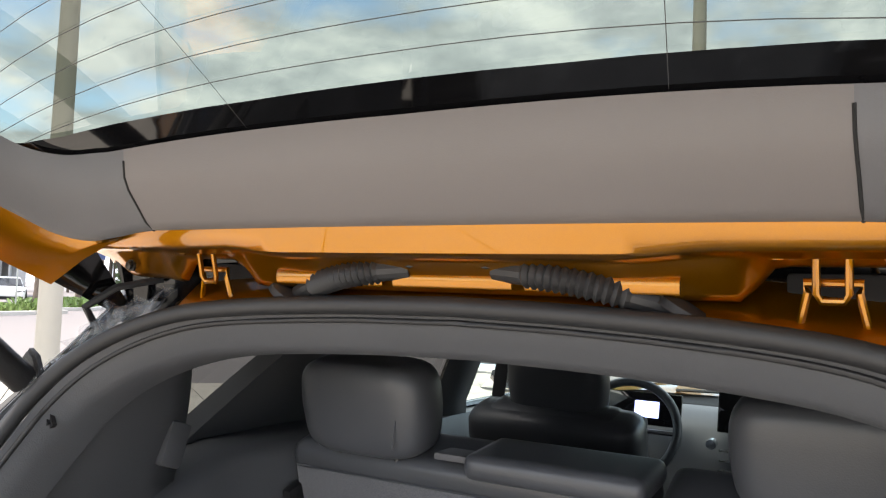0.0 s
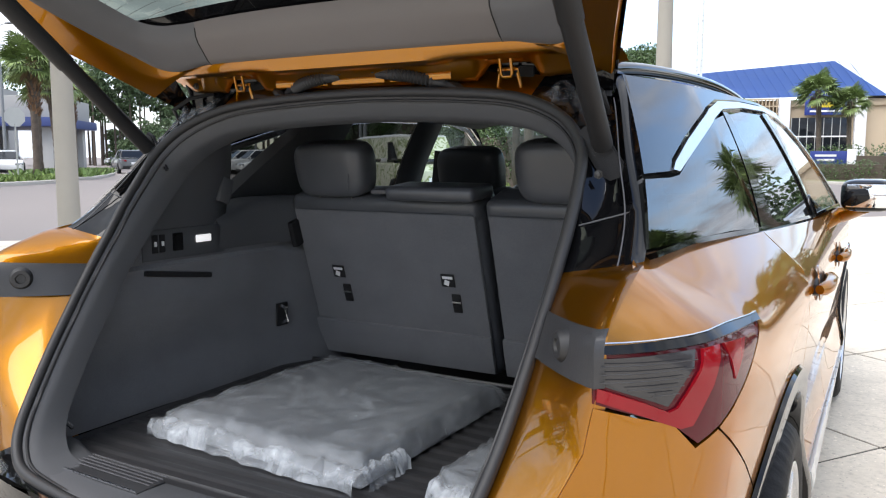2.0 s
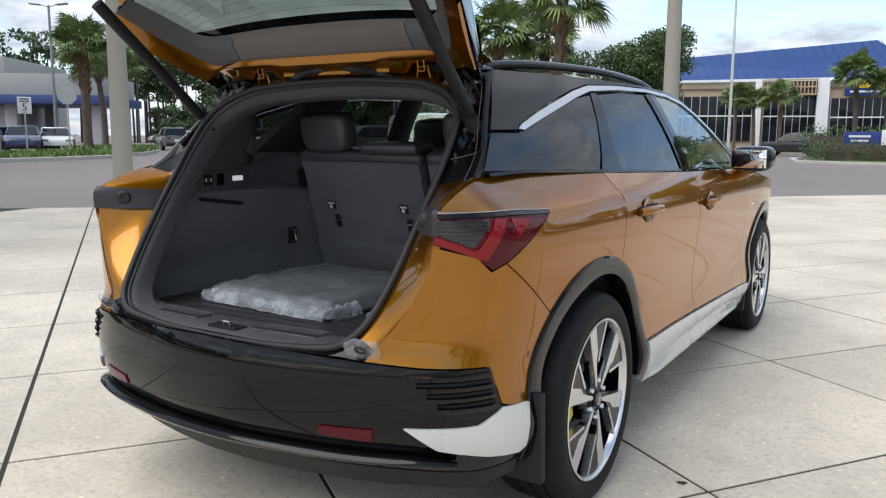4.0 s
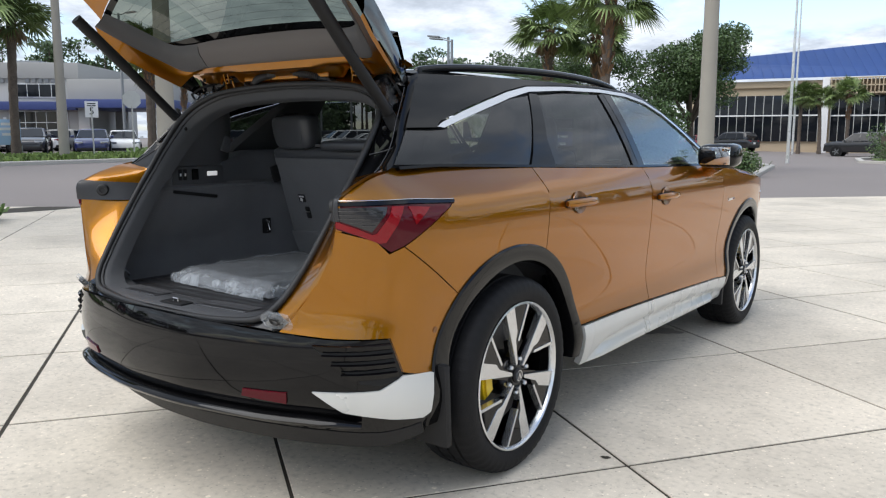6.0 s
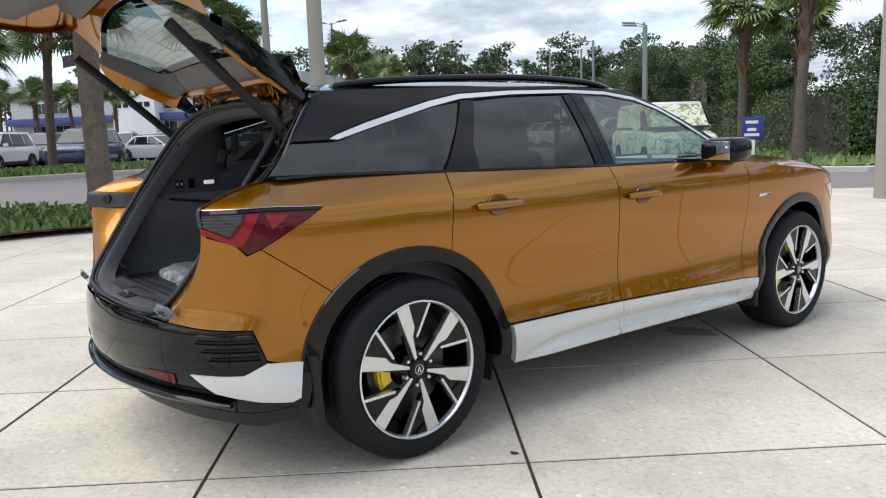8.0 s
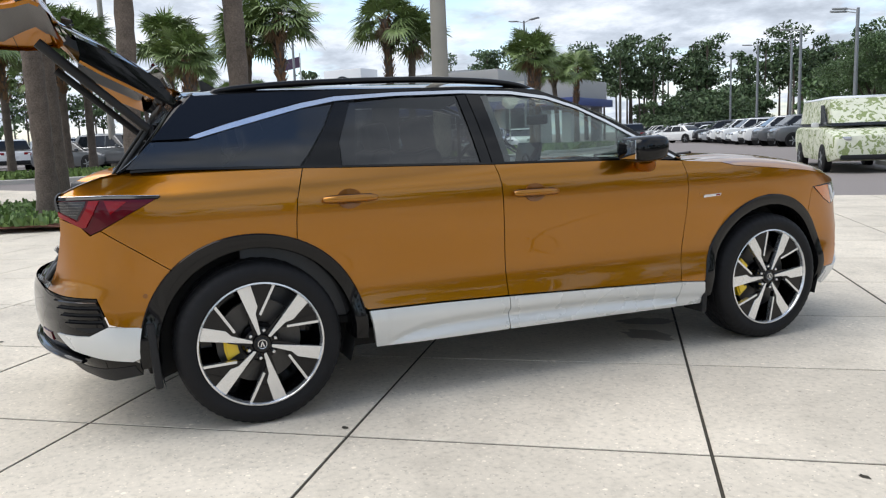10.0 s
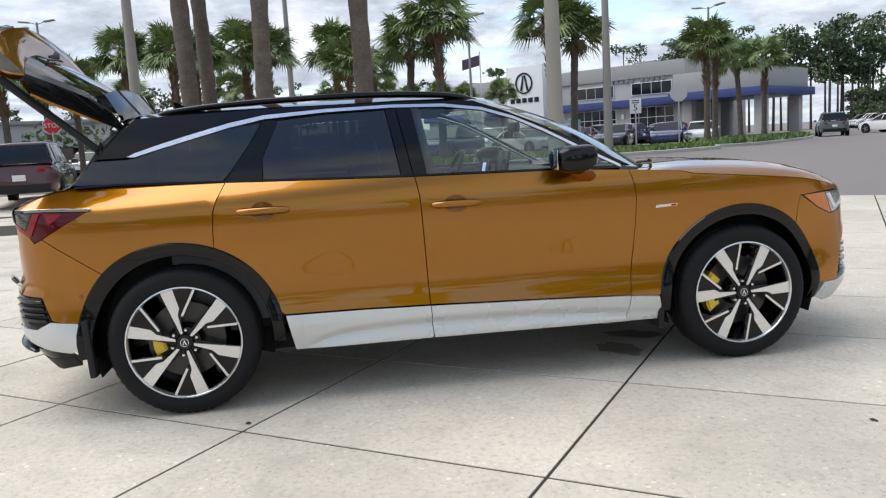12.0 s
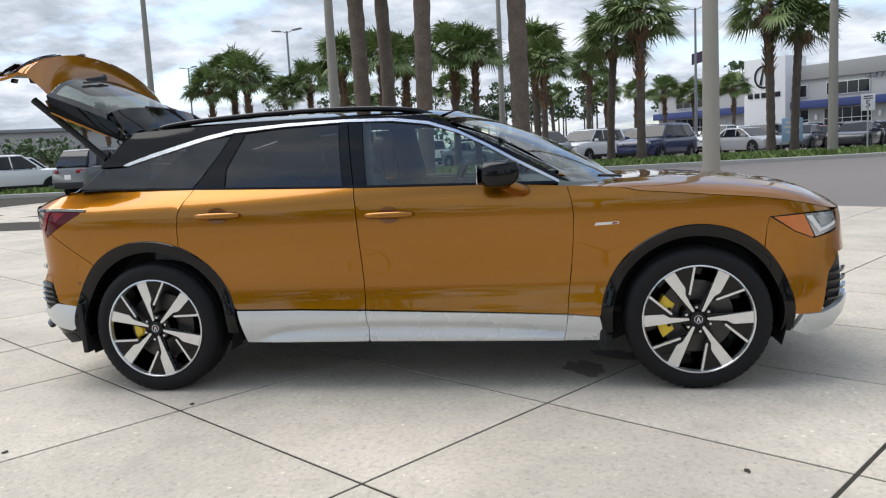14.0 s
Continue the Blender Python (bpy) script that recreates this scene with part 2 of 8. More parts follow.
def inset(s, z):
    side = np.interp(z, z_fine, P_SIDE)
    r = smooth(-.45, -.95, s)
    f = smooth(3.45, 3.95, s)
    side = side + np.interp(s, [-.5, .24, 1.25, 2.4], [.115, .062, .012, .0]) * smooth(1.07, 1.205, z)
    return side * (1 - r) * (1 - f) + np.interp(z, z_fine, P_REAR) * r + np.interp(z, z_fine, P_FRONT) * f


def shell(s, z, out=0.0):
    """A place on the painted side of the body: s runs along the plan outline (equal to y on the flank), z is the height."""
    x, y = np.interp(s, plan_len, plan_xy[:, 0]), np.interp(s, plan_len, plan_xy[:, 1])
    dx, dy = np.interp(s, plan_len, plan_dir[:, 0]), np.interp(s, plan_len, plan_dir[:, 1])
    d = inset(s, z) - out
    return x - dy * d, y + dx * d, z


def green(y, z, out=0.0):
    """A place on the side of the glasshouse."""
    return np.interp(y, [-.6, -.54, .24, 1.2, 2.0, 2.45], [.757, .765, .838, .888, .898, .908]) - .51 * (z - 1.17) + .014 * np.clip(1 - ((z - 1.36) / .19) ** 2, 0, 1) + out, y, z

# ---- mesh tools ----
def finish(bm, name, mat, parent=None, label="", sharp=38):
    me = bpy.data.meshes.new(name)
    bm.normal_update()
    bm.to_mesh(me)
    bm.free()
    for p in me.polygons:
        p.use_smooth = True
    me.set_sharp_from_angle(angle=radians(sharp))
    for mm in (mat if isinstance(mat, (list, tuple)) else [mat]):
        me.materials.append(mm)
    ob = new(name, me)
    if parent is not None:
        ob.parent = parent
    if label:
        ob["label"] = label
    return ob


def part(name, bm, mat, parent, label="", sharp=38):
    return finish(bm, name, mat, parent, label, sharp)


def thing(name, label, category, group="", kind="", at=None):
    e = new(name)
    e.empty_display_size = .2
    if at is not None:
        e.matrix_world = at
    return tagged(e, label, category, group, kind)


def add_patch(bm, outline, place, step=.05, thick=.012, center=None, gap=0.0, back=False):
    """Adds a curved panel: a flat outline (u, v), cut into a grid, carried to space by place(u, v), with a rim turned inwards."""
    pts = [Vector((p[0], p[1])) for p in outline]
    n = len(pts)
    area = sum(pts[i].x * pts[(i + 1) % n].y - pts[(i + 1) % n].x * pts[i].y for i in range(n))
    if area < 0:
        pts.reverse()
    if gap:
        moved = []
        for i in range(n):
            a, b, c = pts[i - 1], pts[i], pts[(i + 1) % n]
            d1, d2 = (b - a).normalized(), (c - b).normalized()
            nn = Vector((-d1.y - d2.y, d1.x + d2.x))
            if nn.length < 1e-6:
                moved.append(b)
                continue
            nn.normalize()
            k = max(.4, abs(nn.dot(Vector((-d1.y, d1.x)))))
            moved.append(b + nn * (gap / k))
        pts = moved
    t = bmesh.new()
    t.faces.new([t.verts.new((p.x, p.y, 0)) for p in pts])
    us, vs = [p.x for p in pts], [p.y for p in pts]
    for axis, lo, hi in ((0, min(us), max(us)), (1, min(vs), max(vs))):
        k = max(1, round((hi - lo) / step))
        for i in range(1, k):
            co, no = [0, 0, 0], [0, 0, 0]
            co[axis], no[axis] = lo + (hi - lo) * i / k, 1
            bmesh.ops.bisect_plane(t, geom=t.verts[:] + t.edges[:] + t.faces[:], dist=1e-5, plane_co=co, plane_no=no)
    for v in t.verts:
        v.co = Vector([float(q) for q in place(v.co.x, v.co.y)])
    t.normal_update()
    c = Vector(center) if center is not None else Vector((0, 1.2, .7))
    side = sum(f.normal.dot(f.calc_center_median() - c) * f.calc_area() for f in t.faces)
    if side < 0:
        bmesh.ops.reverse_faces(t, faces=t.faces[:])
        t.normal_update()
    if thick:
        norm = {v: v.normal.copy() for v in t.verts}
        edges = [e for e in t.edges if len(e.link_faces) == 1]
        r = bmesh.ops.extrude_edge_only(t, edges=edges)
        new_v = [g for g in r["geom"] if isinstance(g, bmesh.types.BMVert)]
        old = {tuple(round(q, 6) for q in v.co): norm[v] for v in norm}
        for v in new_v:
            v.co -= old[tuple(round(q, 6) for q in v.co)] * thick
    me = bpy.data.meshes.new("t")
    t.to_mesh(me)
    t.free()
    bm.from_mesh(me)
    bpy.data.meshes.remove(me)


def panel(name, outline, place, mat, parent, label="", step=.05, thick=.012, center=None, gap=0.0, sharp=38, both=False, sharp_side=1):
    bm = bmesh.new()
    add_patch(bm, outline, place, step, thick, center, gap)
    if both:
        add_patch(bm, outline, lambda u, v: (lambda p: (-p[0], p[1], p[2]))(place(u, v)), step, thick, center, gap)
    return part(name, bm, mat, parent, label, sharp)


def add_tube(bm, path, radius, sides=10, closed=False, flat=1.0, up=(0, 0, 1), caps=True, profile=None):
    """A tube along points; radius may be a list; flat squashes it along up; profile: (a, b) points instead of a circle."""
    path = [Vector(p) for p in path]
    n = len(path)
    rings = []
    for i, p in enumerate(path):
        a = path[(i - 1) % n] if closed or i else path[0]
        b = path[(i + 1) % n] if closed or i < n - 1 else path[-1]
        d = (b - a).normalized()
        u = Vector(up)
        u = u - d * u.dot(d)
        if u.length < 1e-4:
            u = Vector((1, 0, 0)) - d * d.x
        u.normalize()
        w = d.cross(u)
        r = radius[i] if isinstance(radius, (list, tuple)) else radius
        if profile:
            rings.append([bm.verts.new(p + w * (q[0] * r) + u * (q[1] * r)) for q in profile])
        else:
            rings.append([bm.verts.new(p + w * (math.cos(2 * math.pi * k / sides) * r) + u * (math.sin(2 * math.pi * k / sides) * r * flat)) for k in range(sides)])
    m = len(rings[0])
    for i in range(n if closed else n - 1):
        a, b = rings[i], rings[(i + 1) % n]
        for k in range(m):
            bm.faces.new((a[k], a[(k + 1) % m], b[(k + 1) % m], b[k]))
    if caps and not closed:
        bm.faces.new(rings[0][::-1])
        bm.faces.new(rings[-1])
    return bm


def tube(*a, **k):
    return add_tube(bmesh.new(), *a, **k)


def add_box(bm, size, m=None, bevel=0.0, seg=2):
    r = bmesh.ops.create_cube(bm, size=1, matrix=(m or Matrix()) @ Matrix.Diagonal((*size, 1)))
    if bevel:
        es = {e for v in r["verts"] for e in v.link_edges}
        bmesh.ops.bevel(bm, geom=list(es), offset=bevel, segments=seg, affect="EDGES", profile=.6)
    return bm


def box(size, m=None, bevel=0.0, seg=2):
    return add_box(bmesh.new(), size, m, bevel, seg)


def add_lathe(bm, profile, m=None, seg=48, angle=2 * math.pi, wobble=None):
    """Turns (radius, x) points about the x axis."""
    m = m or Matrix()
    rings = []
    full = abs(angle - 2 * math.pi) < 1e-6
    count = seg if full else seg + 1
    for i in range(count):
        a = angle * i / seg
        rings.append([bm.verts.new(m @ Vector((x, (r + (wobble(i, k) if wobble else 0)) * math.cos(a), (r + (wobble(i, k) if wobble else 0)) * math.sin(a)))) for k, (r, x) in enumerate(profile)])
    for i in range(seg):
        a, b = rings[i], rings[(i + 1) % count]
        for k in range(len(profile) - 1):
            bm.faces.new((a[k], b[k], b[k + 1], a[k + 1]))
    bmesh.ops.recalc_face_normals(bm, faces=bm.faces[:])
    return bm


def lathe(profile, m=None, seg=48, **k):
    return add_lathe(bmesh.new(), profile, m, seg, **k)


def add_prism(bm, pts, depth, m=None, bevel=0.0):
    """A flat outline (a, b) in the y-z plane, made thick along x from 0 to depth."""
    m = m or Matrix()
    n = len(pts)
    lo = [bm.verts.new(m @ Vector((0, a, b))) for a, b in pts]
    hi = [bm.verts.new(m @ Vector((depth, a, b))) for a, b in pts]
    fs = [bm.faces.new(lo[::-1]), bm.faces.new(hi)]
    for i in range(n):
        fs.append(bm.faces.new((lo[i], lo[(i + 1) % n], hi[(i + 1) % n], hi[i])))
    bmesh.ops.recalc_face_normals(bm, faces=fs)
    if bevel:
        es = [e for e in fs[1].edges]
        bmesh.ops.bevel(bm, geom=es, offset=bevel, segments=2, affect="EDGES")
    return bm


def prism(pts, depth, m=None, bevel=0.0):
    return add_prism(bmesh.new(), pts, depth, m, bevel)


def add_loft(bm, rows, close=False, flip=False):
    grid = [[bm.verts.new(Vector([float(q) for q in p])) for p in r] for r in rows]
    for i in range(len(grid) - 1):
        m = len(grid[i])
        for k in range(m if close else m - 1):
            q = (grid[i][k], grid[i][(k + 1) % m], grid[i + 1][(k + 1) % m], grid[i + 1][k])
            bm.faces.new(q[::-1] if flip else q)
    return bm


def loft(rows, **k):
    return add_loft(bmesh.new(), rows, **k)


def letters(name, text, size, m, mat, parent, depth=.003, label="", spacing=1.0):
    """Raised letters in the built-in font, as a mesh; they read along +x of m, upright along +y, and face +z."""
    cu = bpy.data.curves.new(name, "FONT")
    cu.body, cu.size, cu.extrude, cu.align_x, cu.align_y, cu.space_character = text, size, depth, "CENTER", "CENTER", spacing
    cu.resolution_u = 3
    tmp = bpy.data.objects.new(name, cu)
    scene.collection.objects.link(tmp)
    bpy.context.view_layer.update()
    me = bpy.data.meshes.new_from_object(tmp.evaluated_get(bpy.context.evaluated_depsgraph_get()))
    bpy.data.objects.remove(tmp)
    bpy.data.curves.remove(cu)
    me.transform(m)
    me.materials.clear()
    me.materials.append(mat)
    me.name = name
    ob = new(name, me)
    if parent is not None:
        ob.parent = parent
    if label:
        ob["label"] = label
    return ob


def from_arrays(name, verts, faces, mat, parent=None, label=""):
    me = bpy.data.meshes.new(name)
    me.from_pydata(verts.tolist() if hasattr(verts, "tolist") else verts, [], faces.tolist() if hasattr(faces, "tolist") else faces)
    for mm in (mat if isinstance(mat, (list, tuple)) else [mat]):
        me.materials.append(mm)
    ob = new(name, me)
    if parent is not None:
        ob.parent = parent
    if label:
        ob["label"] = label
    return ob

# ---- the car: outer body ----
car = thing("car", "amber metallic crossover car with black roof and raised tailgate", "car")


def flank(side, out=0.0):
    return lambda s, z: (lambda p: (side * p[0], p[1], p[2]))(shell(s, z, out))


def glasshouse(side, out=0.0):
    return lambda y, z: (lambda p: (side * p[0], p[1], p[2]))(green(y, z, out))


def bonnet_edge(s):
    """The height of the shut line between the wing and the bonnet."""
    return float(np.interp(s, [2.46, 2.70, 2.79, 3.12, 3.43, 3.60, 3.72, 3.86, 4.0, 4.7], [1.118, 1.108, 1.085, 1.053, 1.021, .993, .966, .940, .930, .928]))


def arc(cy, cz, r, a0, a1, n):
    return [(cy + r * math.cos(radians(a0 + (a1 - a0) * i / n)), cz + r * math.sin(radians(a0 + (a1 - a0) * i / n))) for i in range(n + 1)]


def belt(y):
    return float(np.interp(y, [-.6, -.42, .25, 1.23, 2.3, 2.45], [1.215, 1.21, 1.19, 1.163, 1.146, 1.132]))


REAR, FRONT, HUB = 0.0, 3.094, .385
cut_c = [(.262, 1.188), (.225, 1.11), (.205, 1.05), (.195, .95), (.192, .86)]
cut_b = [(1.247, 1.16), (1.262, 1.06), (1.268, .95), (1.278, .728), (1.287, .474)]
cut_a = [(2.425, 1.127), (2.446, 1.05), (2.456, .969), (2.45, .82), (2.439, .695), (2.418, .52), (2.411, .43)]
belt_c = [(y, belt(y) - .003) for y in (-.1, .0, .1, .2)]


def door(name, outline, side, label, sharp=38):
    return panel(name, outline, flank(side), M_PAINT, car, label, step=.045, gap=.0025, thick=.02)


# body amber made darker, to paint in the shade of the handle cups
M_SHADED_AMBER = material("shaded_amber_paint", (.19, .068, .003), rough=.3, metal=.7, coat=1.0, scale=3, vary=.05)


def handle(owner, side, y, z):
    def ride(pts, radius, flat, nm, mat, label):
        bm = tube([(side * p[0], p[1], p[2]) for p in (shell(a, b, o) for a, b, o in pts)], radius, sides=12, flat=flat, up=(0, 0, 1))
        part(nm, bm, mat, owner, label, 60)
    # cup: a dish whose rim stands just proud of the skin, coloured darker for its shade
    ring = [(y + .062 * math.cos(a), z + .047 * math.sin(a)) for a in [2 * math.pi * i / 28 for i in range(28)]]
    dish = lambda u, v: flank(side, .0012 + .0065 * (((u - y) / .062) ** 2 + ((v - z) / .047) ** 2) ** 1.5)(u, v)
    panel("handle_recess", ring, dish, M_SHADED_AMBER, owner, "hollow amber cup behind the handle, its shade put into the colour", step=.012, thick=.004)
    # gasket just wider than the handle; its black edge doubles as the handle's shadow
    panel("handle_gasket", [(y - .118, z - .012), (y - .10, z - .0195), (y + .105, z - .0195), (y + .122, z - .012), (y + .122, z + .012), (y + .105, z + .0195), (y - .10, z + .0195), (y - .118, z + .012)], flank(side, .007), M_PLASTIC, owner, "black gasket and painted shadow line round the handle", step=.05, thick=.008)
    ride(((y - .126, z, .012), (y - .11, z, .020), (y - .06, z + .001, .028), (y + .06, z + .001, .030), (y + .115, z, .022), (y + .130, z, .012)), [.012, .0165, .018, .018, .0165, .012], 1.0, "handle", M_PAINT, "amber painted pull handle")



for side in (1, -1):
    rd = cut_c + [p for p in arc(REAR, HUB, .515, 67.5, 13, 12)][1:] + [(.518, .487), (.9, .484), (1.287, .474)] + cut_b[::-1][1:] + [(1.0, belt(1.0) - .003), (.7, belt(.7) - .003), (.45, belt(.45) - .003)]
    d_r = door("rear_door", rd, side, "amber painted rear door")
    fd = cut_b + [(1.9, .452), (2.411, .43)] + cut_a[::-1][1:] + [(2.1, belt(2.1) - .003), (1.8, belt(1.8) - .003), (1.5, belt(1.5) - .003)]
    d_f = door("front_door", fd, side, "amber painted front door")
    handle(d_r, side, .452, 1.037)
    handle(d_f, side, 1.452, 1.006)
    # rear quarter and bumper corner, split by the crease under the lamp
    qp = [cut_c[0]] + belt_c[::-1] + [(-.3, belt(-.3) - .003), (-.50, 1.206), (-.60, 1.203), (-.735, 1.188), (-.818, 1.161), (-.860, 1.134), (-.877, 1.107), (-.877, 1.104), (-.62, 1.106), (-.395, 1.096)] \
        + [(-.52, 1.03), (-.648, .962), (-.5, .859), (-.3575, .7555)] + arc(REAR, HUB, .515, 134, 68.5, 14) + cut_c[::-1][:-1]
    panel("quarter_panel", qp, flank(side), M_PAINT, car, "amber rear quarter panel over the wheel", gap=.002, thick=.02, step=.045)
    bc = [(-.648, .962), (-.5, .859), (-.3575, .7555)] + arc(REAR, HUB, .515, 134, 166, 8)[1:] + [(-.505, .512), (-.60, .53), (-.652, .545), (-.70, .664), (-.907, .672), (-1.075, .683), (-1.0, .77), (-.945, .84), (-.890, .945), (-.877, 1.018), (-.745, .985), (-.70, .942)]
    panel("bumper_corner", bc, flank(side), M_PAINT, car, "amber rear bumper corner", gap=.002, thick=.02, step=.045)
    fe = cut_a[:5] + [(2.439, .695), (2.418, .52), (2.411, .43), (2.578, .414)] + arc(FRONT, HUB, .508, 176, 47, 20) + [(3.45, .872), (3.463, .917), (3.6, .926), (3.72, .928), (3.80, .928), (3.86, .926)] + [(q, bonnet_edge(q) - .002) for q in (3.86, 3.72, 3.6, 3.43, 3.27, 3.12, 2.95, 2.79, 2.70)]
    panel("front_fender", fe, flank(side), M_PAINT, car, "amber front wing over the wheel", gap=.0012, thick=.02, step=.045)
    fb = [(3.45, .870)] + arc(FRONT, HUB, .508, 46.5, 1, 10) + [(3.645, .39), (3.755, .392), (3.775, .50), (3.80, .60), (3.86, .66), (3.90, .70), (4.0, .70), (4.75, .70), (4.75, .93), (4.1, .93), (3.93, .925), (3.9, .82), (3.71, .789), (3.6, .831), (3.464, .916)]
    panel("front_bumper", fb, flank(side), M_PAINT, car, "amber front bumper cover", gap=.0008, thick=.02, step=.05)
    panel("bumper_lip", [(3.602, .30), (3.645, .388), (3.755, .388), (3.80, .40), (3.95, .44), (4.75, .44), (4.75, .28), (3.9, .28), (3.70, .265)], flank(side, .006), M_WHITE, car, "pale silver lower bumper lip", thick=.03, step=.05)
    panel("bumper_vent", [(3.765, .40), (3.79, .50), (3.81, .595), (3.87, .655), (4.0, .69), (4.75, .69), (4.75, .45), (3.95, .45)], flank(side, -.03), M_PLASTIC, car, "black front grille opening", thick=.0, step=.06)
    for i in range(4):
        panel("vent_slat", [(3.79, .45 + .045 * i), (4.1, .45 + .045 * i), (4.1, .462 + .045 * i), (3.79, .462 + .045 * i)], flank(side, -.004), M_GLOSS, car, thick=.02, step=.08)
    # sill cladding
    def folded(u, v):
        crease = float(np.interp(u, [.50, .58, .70, .80, 1.0, 1.3, 1.9, 2.4, 2.7], [.262, .295, .352, .378, .393, .400, .388, .352, .330]))
        below = float(smooth(crease + .012, crease - .030, v))
        low = float(smooth(crease - .02, .292, v))
        fade = float(smooth(.58, .80, u)) * (1 - .85 * float(smooth(2.38, 2.40, u)))
        return flank(side, .010 + fade * (-.026 * below + .042 * low))(u, v)

    lip = lambda pts: panel("sill_trim", pts, folded, M_WHITE, car, "pale silver lower door cladding", gap=.002, thick=.03, step=.010)
    lip([(.522, .484), (.9, .481), (1.287, .471), (1.292, .38), (1.297, .300), (1.29, .288), (.9, .288), (.56, .288)])
    lip([(1.287, .471), (1.9, .449), (2.411, .427), (2.40, .35), (2.386, .276), (1.30, .288), (1.297, .31), (1.292, .38)])
    lip([(2.411, .427), (2.58, .411), (2.592, .36), (2.60, .272), (2.386, .274), (2.40, .35)])
    # wheel arch flares
    for c, r_out, a0, a1 in ((REAR, .517, -4, 186), (FRONT, .510, -10, 188)):
        bm = bmesh.new()
        rows = []
        for k, (r, o) in enumerate(((r_out, .002), (r_out - .006, .010), (r_out - .04, .012), (r_out - .062, .006), (r_out - .068, -.012), (r_out - .07, -.10), (r_out - .06, -.20))):
            row = []
            for i in range(41):
                deg = a0 + (a1 - a0) * i / 40
                a, far = radians(deg), r + (.020 * float(smooth(75, 135, deg)) if c == REAR and k < 2 else 0)
                p = shell(c + far * math.cos(a), max(.2, HUB + far * math.sin(a)), o)
                row.append((side * p[0], p[1], HUB + far * math.sin(a)))
            rows.append(row)
        add_loft(bm, rows, flip=side > 0)
        part("arch_flare", bm, M_GLOSS, car, "gloss black wheel arch moulding")
    # mud flaps
    for y0, z0 in ((-.47, .22), (2.60, .20)):
        bm = box((.17, .035, .30), pose(side * .862, y0, z0 + .17, 3 if y0 < 0 else -3, 0, 0), .012)
        part("mud_flap", bm, M_PLASTIC, car, "black mud flap behind the wheel")
    # glasshouse: glass and black pillars
    chrome_line = [(-.20, 1.355), (-.05, 1.398), (.12, 1.442), (.30, 1.487), (.48, 1.520), (.80, 1.538), (1.16, 1.544), (1.45, 1.535), (1.66, 1.505), (1.83, 1.447), (1.99, 1.367), (2.16, 1.27), (2.385, 1.150)]
    d_cut = [(-.53, 1.206), (-.40, 1.347), (-.225, 1.553)]
    panel("quarter_glass", [(-.525, 1.213), (.0, 1.204), (.25, 1.192), (.30, 1.245), (.40, 1.38), (.465, 1.492)] + [(y, z - .016) for y, z in chrome_line[3::-1]] + [(-.26, 1.335), (-.405, 1.335)], glasshouse(side), M_PRIVACY, car, "dark privacy quarter window", gap=.003, thick=.006)
    panel("pillar_trim", [(.262, 1.19), (.455, 1.186), (.458, 1.30), (.548, 1.487), (.535, 1.500), (.478, 1.500), (.40, 1.375), (.31, 1.245)], glasshouse(side, .002), M_GLOSS, d_r, "gloss black window pillar", thick=.02)
    panel("rear_window", [(.458, 1.186), (.80, 1.178), (1.178, 1.17), (1.128, 1.522), (.80, 1.516), (.55, 1.496), (.46, 1.30)], glasshouse(side, -.004), M_PRIVACY, d_r, "dark privacy window", gap=.002, thick=.006)
    panel("pillar_trim", [(1.182, 1.17), (1.24, 1.168), (1.182, 1.528), (1.132, 1.522)], glasshouse(side, .003), M_GLOSS, d_r, "gloss black window pillar", thick=.02)
    panel("pillar_trim", [(1.246, 1.168), (1.315, 1.166), (1.268, 1.525), (1.188, 1.528)], glasshouse(side, .003), M_GLOSS, d_f, "gloss black window pillar", thick=.02)
    panel("front_window", [(1.317, 1.167), (2.0, 1.155), (2.20, 1.152), (2.10, 1.285), (1.97, 1.362), (1.82, 1.428), (1.65, 1.486), (1.45, 1.516), (1.27, 1.524)], glasshouse(side, -.004), M_CLEAR, d_f, "lightly tinted front window", gap=.002, thick=.006)
    panel("quarter_light", [(2.205, 1.152), (2.365, 1.148), (2.155, 1.255), (2.108, 1.283)], glasshouse(side, -.002), M_CLEAR, d_f, "small fixed window by the mirror", gap=.003, thick=.008)
    panel("belt_strip", [(-.50, 1.200)] + [(y, belt(y) - .002) for y in (-.3, 0, .25, .7, 1.23, 1.8, 2.38)] + [(2.38, 1.152)] + [(y, belt(y) + .008) for y in (1.8, 1.23, .7, .25, 0, -.3)] + [(-.5, 1.210)], glasshouse(side, .004), M_GLOSS, car, "gloss black belt moulding", thick=.03)
    # bright strip over the windows, widest at its rear tip
    wid = [.020, .025, .026, .025, .022, .018, .017, .017, .017, .017, .017, .017, .016]
    up_edge = [(y, z + w * .45) for (y, z), w in zip(chrome_line, wid)]
    low_edge = [(y, z - w * .55) for (y, z), w in zip(chrome_line, wid)]
    panel("window_moulding", [(-.235, 1.348)] + up_edge + low_edge[::-1], glasshouse(side, .006), M_CHROME, car, "satin silver moulding over the side windows", thick=.012, step=.04)
    # roof side: from the bright strip to the roof edge
    edge = [(1.62, 1.552), (1.2, 1.566), (.6, 1.565), (.1, 1.556), (-.215, 1.546)]
    panel("roof_side", [(-.235, 1.344)] + [(y, z + .004) for y, z in up_edge] + [(2.44, 1.150), (2.36, 1.195), (2.2, 1.285), (2.05, 1.365), (1.9, 1.437), (1.76, 1.50)] + edge + [(-.40, 1.341)], glasshouse(side), M_GLOSS, car, "gloss black roof side and pillar", gap=.001, thick=.015)
